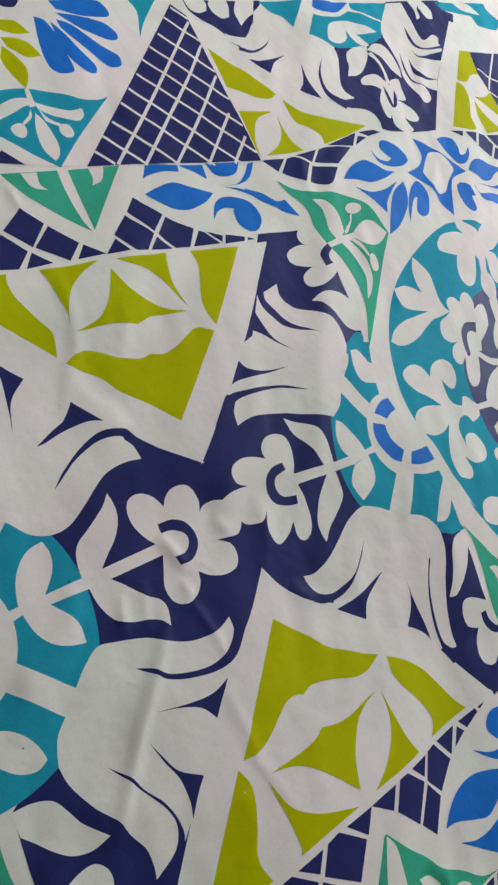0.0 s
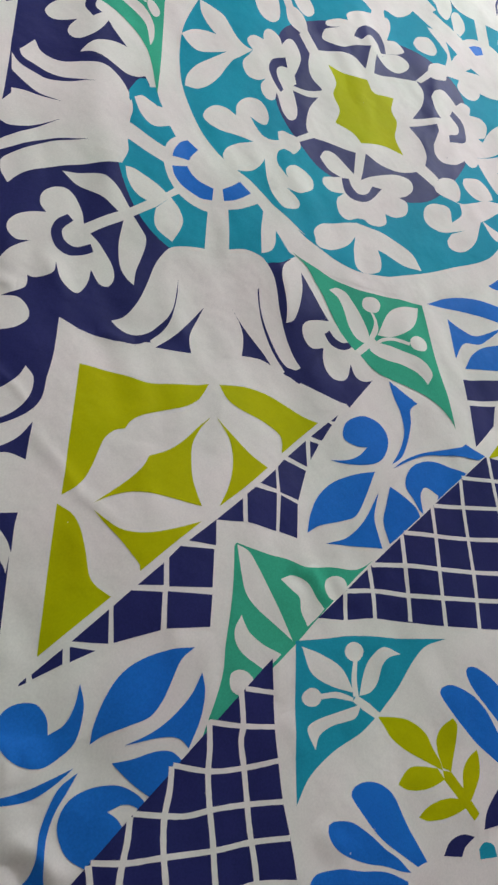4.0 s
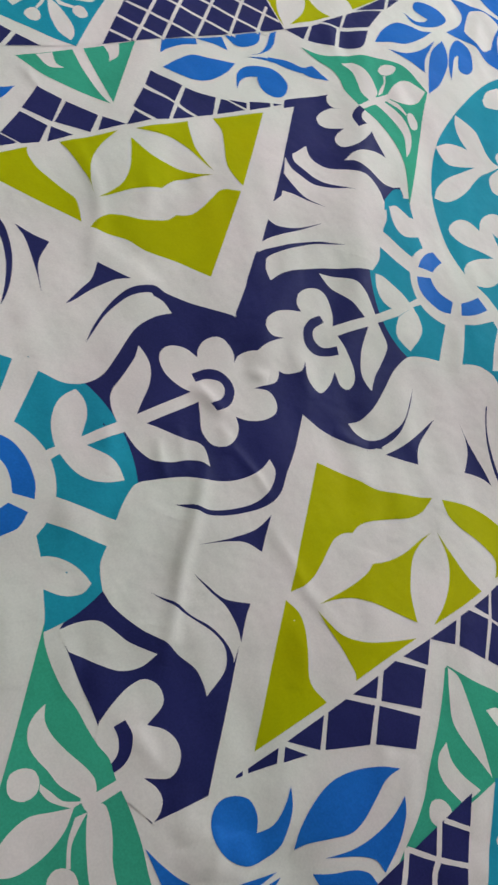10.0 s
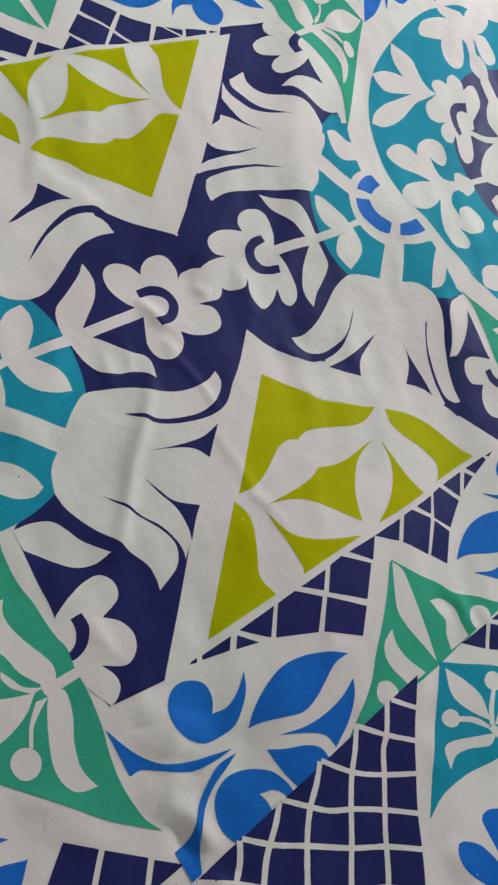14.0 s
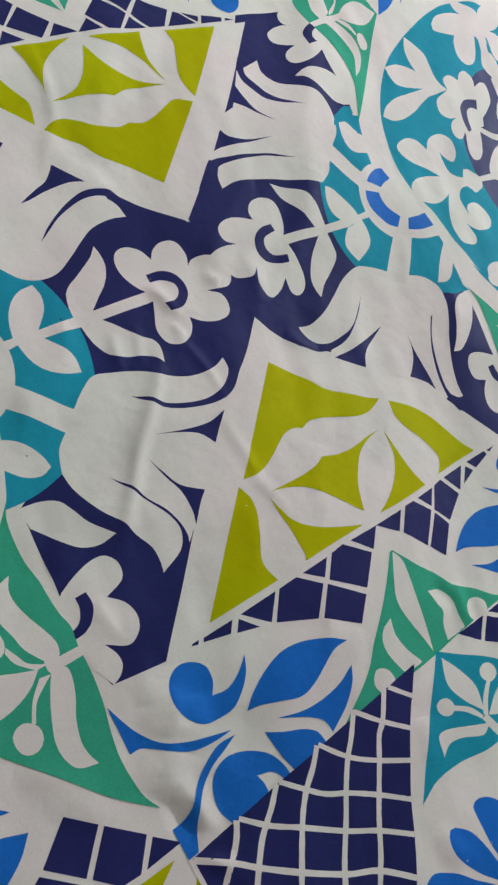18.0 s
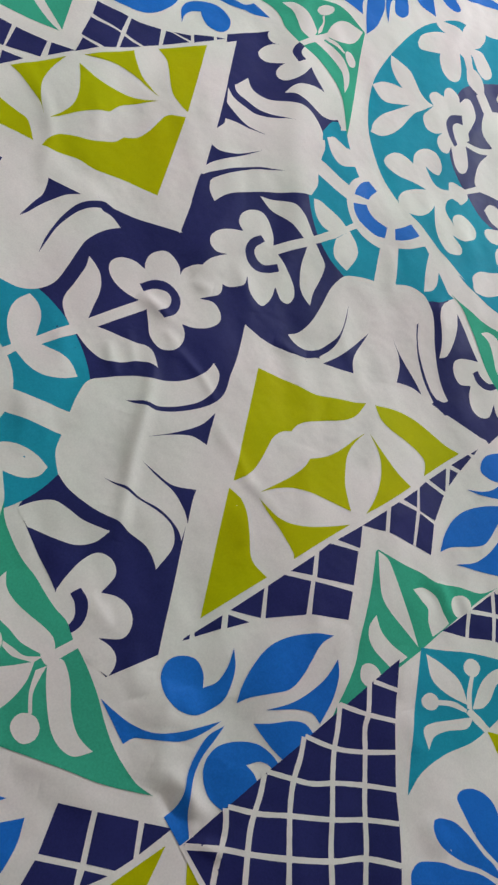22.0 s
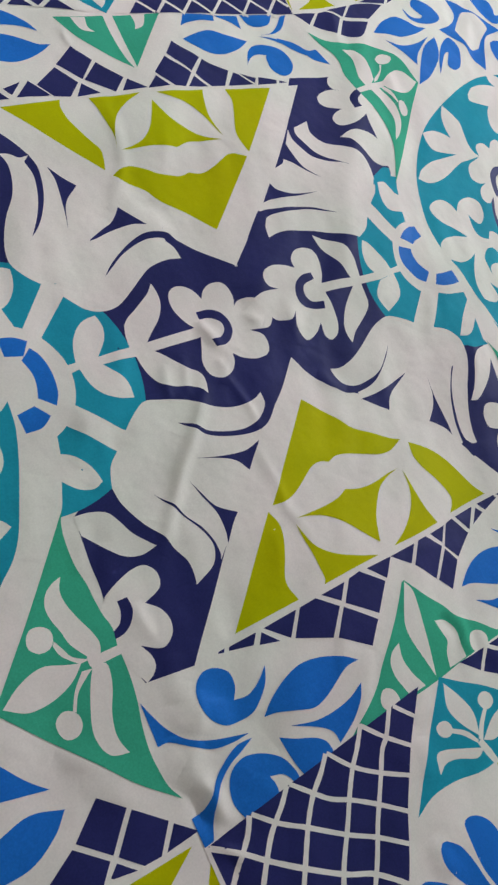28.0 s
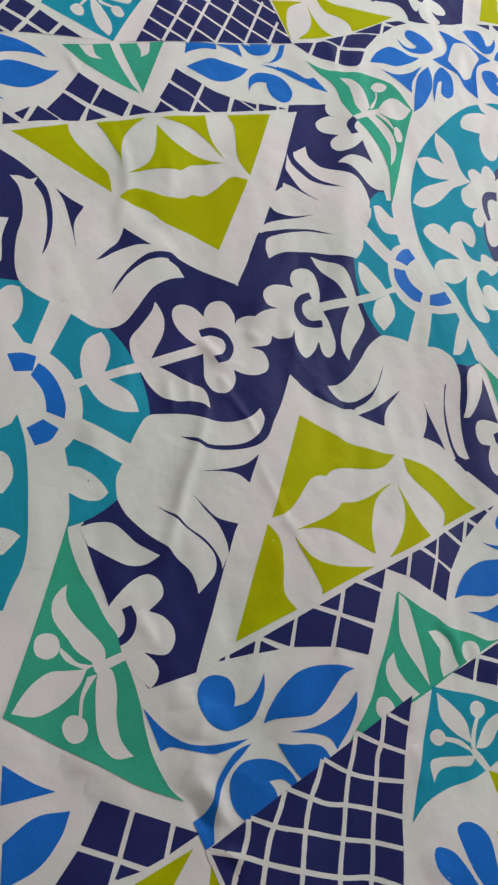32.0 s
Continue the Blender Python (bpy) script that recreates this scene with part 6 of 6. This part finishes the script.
motif("flower", WHITE, 5.9, SIDES, [(705, 221), (718, 222), (724, 206), (727, 188), (740, 192), (755, 181), (752, 160), (725, 135), (695, 119), (668, 109), (665, 86), (647, 65), (619, 50), (605, 57), (610, 82), (620, 96), (599, 96), (592, 108), (598, 123), (612, 132), (598, 143), (598, 159), (624, 186), (645, 191), (663, 197), (684, 205)], (3, 8, 9, 15, 19, 23), but=(0,))
motif("flower", WHITE, 5.9, ONCE, [(653, 197), (657, 216), (669, 224), (684, 223), (695, 210), (708, 223), (724, 227), (732, 219), (734, 204), (726, 190), (748, 197), (761, 193), (759, 177), (745, 154), (720, 138), (698, 127), (687, 111), (672, 110), (658, 87), (640, 64), (623, 53), (609, 56), (610, 74), (624, 99), (629, 109), (612, 98), (600, 103), (600, 118), (612, 133), (629, 139), (612, 142), (600, 155), (605, 173), (617, 185), (636, 191)], (0, 4, 9, 15, 16, 17, 24, 29))
motif("calyx", NAVY, 6.5, SIDES, [(694, 140), (702, 155), (694, 165), (674, 165), (649, 149), (636, 125), (635, 104), (649, 108), (650, 125), (667, 144), (683, 149), (692, 139)], (0, 6, 7, 11), under="flower", but=(0,))
motif("calyx", NAVY, 6.5, ONCE, [(711, 165), (694, 169), (677, 169), (656, 157), (644, 136), (639, 116), (639, 107), (649, 110), (658, 134), (670, 149), (686, 152), (697, 145)], (0, 6, 7, 11), under="flower")
motif("bud", WHITE, 5.9, SIDES, [(806, 256), (828, 256), (835, 235), (822, 209), (802, 195), (793, 208), (789, 231)], (0,))
motif("flower", WHITE, 5.9, SIDES, [(847, 188), (865, 195), (904, 190), (875, 200), (881, 210), (910, 209), (938, 198), (948, 211), (976, 213), (1018, 202), (1030, 193), (1059, 179), (1045, 158), (1006, 135), (1029, 125), (1029, 101), (1008, 99), (974, 107), (1005, 96), (1013, 74), (996, 62), (963, 61), (943, 77), (939, 101), (940, 114), (926, 122), (941, 131), (908, 143), (865, 150), (843, 167), (837, 179)], (0, 2, 6, 10, 13, 17, 24, 25, 26))
motif("calyx", NAVY, 6.5, SIDES, [(920, 163), (950, 176), (983, 172), (998, 156), (990, 131), (972, 108), (957, 112), (969, 136), (962, 153), (932, 151)], (0, 5, 6, 9), under="flower")
motif("leaf", WHITE, 5.9, SIDES, [(1155, 134), (1175, 115), (1175, 90), (1141, 44), (1172, 53), (1211, 51), (1215, 29), (1188, 15), (1159, 13), (1203, -15), (1210, -51), (1189, -78), (1159, -57), (1135, -25), (1144, 2), (1147, -41), (1117, -52), (1092, -37), (1092, -13), (1117, 1), (1087, 17), (1071, 10), (1041, 20), (1036, 35), (1061, 53), (1087, 52), (1110, 40), (1143, 60), (1148, 84), (1151, 117)], (0, 3, 8, 11, 14, 19, 26, 29))
motif("leaf", WHITE, 5.9, SIDES, [(1073, 111), (1100, 120), (1130, 109), (1125, 81), (1103, 69), (1080, 80), (1069, 95)], (0,))
motif("flower", WHITE, 5.9, SIDES, [(990, -10), (1013, -2), (1040, -9), (1044, -35), (1042, -46), (1067, -46), (1079, -61), (1060, -75), (1084, -91), (1083, -111), (1052, -129), (1030, -125), (1034, -151), (1008, -165), (981, -157), (961, -171), (941, -168), (938, -151), (903, -150), (878, -134), (875, -114), (891, -97), (933, -78), (941, -65), (966, -59), (970, -36)], (0, 4, 7, 11, 14, 17, 21, 22, 23, 24))
motif("calyx", NAVY, 6.5, SIDES, [(1019, -53), (1022, -79), (1007, -102), (980, -120), (937, -107), (952, -94), (977, -100), (997, -87), (998, -60)], (0, 4, 5, 8), under="flower")
motif("bud", WHITE, 5.9, SIDES, [(811, -160), (846, -159), (867, -174), (859, -197), (835, -210), (817, -198), (803, -175)], (0,))
motif("leaf", WHITE, 5.9, SIDES, [(882, -187), (899, -180), (930, -194), (938, -220), (929, -242), (897, -235), (882, -220), (878, -200)], (0, 4))
motif("leaf", WHITE, 5.9, SIDES, [(817, -198), (845, -220), (907, -237), (938, -254), (918, -268), (867, -266), (845, -264), (794, -288), (752, -290), (729, -274), (734, -259), (758, -252), (793, -260), (740, -241), (723, -216), (730, -198), (754, -187), (780, -193), (799, -212), (779, -236), (816, -234), (834, -216)], (0, 3, 4, 6, 11, 12, 19, 21))
motif("leaf", WHITE, 5.9, SIDES, [(852, -263), (868, -292), (878, -311), (859, -324), (844, -300)], (0, 2, 3))
motif("flower", WHITE, 5.9, SIDES, [(610, -24), (632, -18), (647, -33), (652, -76), (669, -83), (656, -91), (693, -96), (743, -112), (765, -132), (756, -149), (732, -154), (709, -150), (717, -165), (695, -181), (666, -176), (649, -162), (636, -176), (617, -176), (599, -164), (596, -153), (584, -145), (561, -139), (556, -124), (567, -106), (580, -98), (598, -97), (575, -83), (572, -66), (585, -58), (619, -70), (607, -49)], (0, 3, 4, 5, 11, 15, 19, 24, 25, 29))
motif("calyx", NAVY, 6.5, SIDES, [(620, -72), (603, -97), (610, -118), (639, -129), (686, -122), (670, -110), (645, -117), (626, -109), (626, -93), (633, -79)], (0, 4, 5, 9), under="flower")
motif("leaf", WHITE, 5.9, SIDES, [(470, -141), (481, -127), (505, -124), (538, -136), (574, -150), (587, -163), (615, -194), (637, -240), (629, -276), (601, -253), (582, -222), (571, -207), (560, -225), (540, -238), (514, -230), (504, -212), (522, -189), (549, -169), (520, -175), (486, -168), (465, -154), (467, -143)], (0, 4, 5, 8, 11, 17))
motif("bud", WHITE, 5.9, SIDES, [(564, 41), (579, 40), (593, 22), (587, 4), (566, -5), (550, 4), (553, 22)], (0,), but=(0,))
motif("bud", WHITE, 5.9, ONCE, [(567, 44), (579, 42), (588, 31), (594, 23), (590, 9), (582, 2), (561, -2), (558, 6), (552, 13), (554, 28)], (0,))
motif("petal", BLUE, 8, ONCE, [(-71, -709), (-62, -706), (-54, -708), (-44, -714), (-34, -726), (-29, -740), (-29, -751), (-34, -767), (-39, -784), (-43, -805), (-47, -824), (-52, -821), (-60, -818), (-66, -798), (-73, -773), (-75, -756), (-74, -734)], (10, 12))
motif("petal", BLUE, 8, ONCE, [(-120, -712), (-114, -708), (-107, -710), (-101, -715), (-91, -726), (-85, -741), (-81, -757), (-78, -777), (-73, -793), (-72, -807), (-71, -815), (-80, -804), (-92, -785), (-106, -768), (-118, -748), (-124, -733), (-124, -721)], (10,))
motif("petal", BLUE, 8, ONCE, [(-176, -734), (-168, -730), (-158, -730), (-144, -739), (-131, -750), (-117, -767), (-99, -785), (-90, -798), (-81, -817), (-89, -825), (-122, -811), (-163, -779), (-183, -751)], (8, 9))
motif("petal", BLUE, 8, ONCE, [(167, -729), (177, -731), (185, -741), (193, -768), (192, -796), (179, -820), (157, -831), (156, -794), (157, -770), (159, -745)], (5, 6))
motif("petal", BLUE, 8, ONCE, [(113, -719), (124, -719), (135, -726), (145, -742), (152, -760), (152, -780), (147, -800), (139, -832), (119, -840), (114, -824), (109, -796), (107, -762), (109, -735)], (7, 8))
motif("sprig_leaf", YELLOW, 8, ONCE, [(20, -677), (46, -702), (55, -719), (58, -737), (54, -751), (50, -770), (45, -779), (32, -753), (21, -727), (16, -705), (18, -692)], (0, 6))
motif("sprig_leaf", YELLOW, 8, ONCE, [(103, -751), (102, -760), (89, -769), (68, -780), (53, -788), (47, -777), (55, -762), (65, -751), (79, -747), (91, -748)], (0, 4, 5))
motif("sprig_leaf", YELLOW, 8, ONCE, [(-15, -745), (0, -743), (13, -745), (25, -755), (41, -772), (39, -787), (20, -780), (3, -770), (-10, -757)], (0, 4, 5))
motif("sprig_leaf", YELLOW, 8, ONCE, [(103, -799), (96, -809), (80, -821), (48, -828), (49, -813), (67, -799), (85, -796)], (0, 3, 4))
motif("sprig_leaf", YELLOW, 8, ONCE, [(-20, -787), (-5, -788), (12, -794), (30, -806), (42, -820), (36, -827), (20, -821), (2, -811), (-15, -797)], (0, 4, 5))
motif("sprig_stem", YELLOW, 8, ONCE, [(45, -779), (53, -788), (51, -815), (47, -845), (35, -844), (37, -817), (38, -787)], ALL)
motif("navy_corner", NAVY, 8, ONCE, [(38, -860), (57, -852), (88, -849), (109, -850), (67, -879)], (0, 3, 4))
motif("navy_corner", NAVY, 8, ONCE, [(-26, -836), (-8, -833), (11, -841), (22, -855), (3, -852), (-8, -855)], (0, 3, 5))
motif("teal_corner", TEAL, 8, ONCE, [(16, -867), (27, -868), (35, -879), (29, -891), (9, -875)], (0, 3, 4))
motif("leaf", WHITE, 5.9, SIDES, [(998, 324), (981, 285), (993, 255), (1025, 232), (1031, 206), (1008, 190), (1051, 182), (1071, 199), (1095, 177), (1144, 176), (1175, 197), (1152, 227), (1098, 228), (1125, 257), (1096, 275), (1055, 275), (1031, 259), (1039, 234), (1000, 261), (992, 296)], (0, 4, 5, 6, 12, 17))
motif("flower", WHITE, 5.9, SIDES, [(723, 335), (748, 349), (794, 350), (829, 337), (851, 326), (878, 350), (915, 360), (940, 349), (929, 322), (894, 303), (870, 299), (889, 288), (884, 254), (869, 233), (845, 230), (837, 247), (849, 283), (848, 290), (839, 273), (825, 272), (817, 295), (788, 256), (765, 238), (743, 238), (735, 258), (747, 286), (762, 302), (731, 312), (717, 321)], (0, 4, 10, 16, 17, 18, 19, 20, 26))
motif("leaf", WHITE, 5.9, SIDES, [(810, 383), (838, 367), (864, 344), (861, 320), (825, 334), (808, 356)], (0, 3))
motif("stem", WHITE, 5.9, SIDES, [(827, 296), (807, 254), (827, 255), (850, 296)], ALL)
motif("lattice_ground", NAVY, 1, ONCE, [(1576, 549), (1724, 533), (1662, 452), (1502, 475)], ALL)
line("lattice_line", WHITE, 3, [(1612, 545), (1541, 468)], 5.0, under="lattice_ground")
line("lattice_line", WHITE, 3, [(1658, 541), (1589, 462)], 5.0, under="lattice_ground")
line("lattice_line", WHITE, 3, [(1541, 514), (1689, 489)], 5.0, under="lattice_ground")
motif("teal_roundel", TEAL, 1, ONCE, [(1642, 626), (1807, 639), (1821, 578), (1624, 579)], ALL)
motif("yellow_triangle", YELLOW, 1, ONCE, [(1433, 453), (1534, 471), (1583, 455), (1586, 392), (1519, 403), (1481, 442)], (0, 3))
motif("yellow_corner", YELLOW, 3.2, ONCE, [(-231, 379), (-139, 386), (-143, 375), (-141, 354), (-132, 335), (-120, 312), (-114, 300), (-116, 285), (-122, 266), (-146, 292), (-177, 324), (-202, 352)], (0, 1, 8))
motif("yellow_wedge", YELLOW, 3.2, ONCE, [(-95, 385), (-56, 385), (-8, 388), (-37, 374), (-59, 358), (-72, 342), (-82, 322), (-90, 298), (-85, 319), (-86, 345), (-89, 368)], (0, 2, 7))
motif("yellow_diamond", YELLOW, 3.2, ONCE, [(5, 374), (21, 342), (44, 318), (67, 304), (94, 297), (59, 297), (33, 298), (7, 290), (-9, 293), (-35, 297), (-85, 293), (-45, 307), (-23, 326), (-8, 349)], (0, 4, 7, 10))
motif("yellow_wedge", YELLOW, 3.2, ONCE, [(20, 387), (107, 388), (101, 374), (93, 344), (96, 322), (100, 303), (91, 323), (80, 345), (65, 366), (39, 378)], (0, 1, 5))
motif("yellow_corner", YELLOW, 3.2, ONCE, [(150, 386), (239, 380), (129, 268), (125, 279), (123, 299), (129, 317), (141, 340), (152, 365)], (0, 1, 2))
motif("yellow_triangle", YELLOW, 3.2, ONCE, [(-115, 256), (-103, 263), (-92, 266), (-80, 267), (-62, 260), (-45, 251), (-22, 245), (-8, 243), (7, 247), (16, 244), (29, 243), (51, 250), (75, 262), (90, 269), (104, 268), (102, 268), (120, 260), (4, 148), (-24, 177), (-60, 206), (-77, 229), (-103, 245)], (0, 8, 16, 17))
motif("strip_tile", NAVY, 1, ONCE, [(-470, -449), (-446, -473), (-477, -506), (-506, -477)], ALL)
motif("strip_tile", NAVY, 1, ONCE, [(-442, -477), (-411, -507), (-433, -533), (-453, -531), (-473, -510)], ALL)
motif("strip_tile", NAVY, 1, ONCE, [(-407, -512), (-385, -533), (-426, -533)], ALL)
motif("strip_tile", NAVY, 1, ONCE, [(-511, -480), (-482, -509), (-500, -528), (-543, -497)], ALL)
motif("strip_tile", NAVY, 1, ONCE, [(-477, -514), (-461, -531), (-486, -525), (-488, -523)], ALL)
motif("strip_tile", NAVY, 1, ONCE, [(-229, 411), (-211, 391), (-238, 390)], ALL)
motif("strip_tile", NAVY, 1, ONCE, [(-173, 419), (-149, 394), (-200, 393)], ALL)
motif("strip_tile", NAVY, 1, ONCE, [(-214, 408), (-185, 418), (-205, 397)], ALL)
motif("medallion_edge", TEAL, 6.6, ONCE, [(-386, -17), (-387, -31), (-390, -51), (-402, -88), (-418, -126), (-436, -166), (-452, -190), (-472, -208), (-489, -226), (-507, -218), (-431, -26), (-409, -28), (-397, -26)], (0, 8, 9, 10, 12))
motif("leaf", WHITE, 6.9, ONCE, [(-420, -56), (-416, -63), (-417, -79), (-424, -92), (-439, -103), (-452, -98), (-433, -50)], (0, 4, 5, 6))
motif("leaf", WHITE, 6.9, ONCE, [(-455, -140), (-446, -147), (-440, -156), (-453, -163), (-466, -169), (-479, -164), (-467, -136)], (0, 2, 4, 5, 6))
motif("teal_roundel_piece", TEAL, 3.3, ONCE, [(367, -37), (387, -45), (421, -50), (420, -64), (393, -86), (362, -118), (355, -117), (349, -106), (337, -97), (319, -90)], (0, 2, 3, 5, 9))
motif("teal_roundel_piece", TEAL, 3.3, ONCE, [(414, -99), (404, -147), (375, -144), (358, -130), (362, -118), (378, -122), (395, -116)], (0, 1, 3, 4))
motif("teal_roundel_piece", TEAL, 3.3, ONCE, [(366, 196), (396, 208), (409, 204), (388, 153), (387, 167), (382, 180), (366, 183), (354, 180)], (0, 2, 3, 6))
motif("green_triangle", GREEN, 5, ONCE, [(390, 490), (414, 476), (443, 467), (489, 464), (527, 457), (561, 447), (584, 436), (595, 418), (599, 396), (603, 372), (562, 332), (518, 286), (458, 224), (405, 174), (448, 241), (460, 277), (459, 307), (450, 337), (433, 358), (429, 365), (425, 384), (424, 401), (429, 425), (423, 445), (406, 464)], (0, 9, 13))
motif("leaf", WHITE, 6, ONCE, [(452, 451), (475, 450), (485, 441), (493, 426), (495, 408), (491, 386), (473, 374), (460, 373), (453, 389), (460, 412), (464, 434)], (0, 5, 7), under="green_triangle")
motif("dot", WHITE, 6, ONCE, [(522, 428), (535, 437), (552, 439), (568, 433), (561, 424), (541, 418), (525, 421)], (), under="green_triangle")
motif("stalk", WHITE, 6, ONCE, [(533, 418), (522, 403), (502, 385), (489, 381), (499, 391), (520, 405), (527, 417)], (0, 2, 3, 6), under="green_triangle")
motif("leaf", WHITE, 6, ONCE, [(516, 384), (536, 396), (562, 404), (579, 400), (588, 389), (599, 374), (571, 358), (551, 355), (528, 360), (512, 373)], (0, 5), under="green_triangle")
motif("stem_bar", WHITE, 6, ONCE, [(430, 365), (475, 377), (516, 383), (515, 373), (486, 366), (460, 363), (435, 357)], ALL, under="green_triangle")
motif("leaf", WHITE, 6, ONCE, [(469, 366), (483, 347), (490, 321), (488, 295), (464, 257), (482, 269), (502, 293), (511, 324), (506, 351), (495, 369)], (0, 4, 9), under="green_triangle")
motif("stalk", WHITE, 6, ONCE, [(509, 372), (521, 358), (524, 336), (520, 335), (514, 352), (501, 369)], (0, 2, 3, 5), under="green_triangle")
motif("dot", WHITE, 6, ONCE, [(527, 338), (538, 336), (536, 317), (524, 305), (514, 307), (517, 324)], (), under="green_triangle")
motif("flower", WHITE, 4, ONCE, [(398, 402), (381, 393), (375, 381), (380, 371), (393, 367), (373, 370), (351, 366), (334, 357), (332, 345), (342, 337), (373, 329), (355, 323), (343, 314), (342, 303), (353, 296), (378, 297), (406, 306), (441, 324), (461, 329), (449, 358), (434, 371), (424, 396)], (0, 4, 10, 17, 18, 21))
motif("calyx", NAVY, 5, ONCE, [(429, 364), (412, 356), (401, 345), (401, 326), (423, 330), (418, 338), (423, 347), (438, 356)], (0, 3, 4, 7), under="flower")
motif("leaf", WHITE, 4, ONCE, [(334, 275), (356, 283), (377, 285), (404, 279), (420, 265), (426, 249), (427, 238), (422, 206), (398, 211), (384, 222), (371, 248), (353, 268)], (0, 6, 7, 8))


# ---- bits of lint on the sheet ----
def lint(u, v, turn, length):
    """A thin bent fibre that lies on the cloth."""
    bm = bmesh.new()
    rings = []
    for k in range(7):
        s = k / 6 - 0.5
        x, y = length * s, length * 0.35 * (s * s * 3 - 0.3)
        c = Vector((u + x * math.cos(turn) - y * math.sin(turn), v + x * math.sin(turn) + y * math.cos(turn)))
        z = TOP + float(height(np.array([c.x]), np.array([c.y]))[0]) + 0.0011
        r = 0.00035 * (1 - abs(s))
        side = Vector((-math.sin(turn), math.cos(turn)))
        rings.append([bm.verts.new((c.x + side.x * r * math.cos(a), c.y + side.y * r * math.cos(a), z + r * math.sin(a))) for a in (0, 1.57, 3.14, 4.71)])
    for a, b in zip(rings, rings[1:]):
        for i in range(4):
            bm.faces.new((a[i], a[(i + 1) % 4], b[(i + 1) % 4], b[i]))
    bm.faces.new(rings[0][::-1])
    bm.faces.new(rings[-1])
    tagged(part("lint_fibre", bm, WHITE), "short bent white lint fibre lying on the printed sheet", "lint", "lint fibres")


for u, v, turn, length in (
    (-0.146, 0.208, 1.2, 0.009),
    (-0.074, -0.753, 0.4, 0.006),
):
    lint(u, v, turn, length)
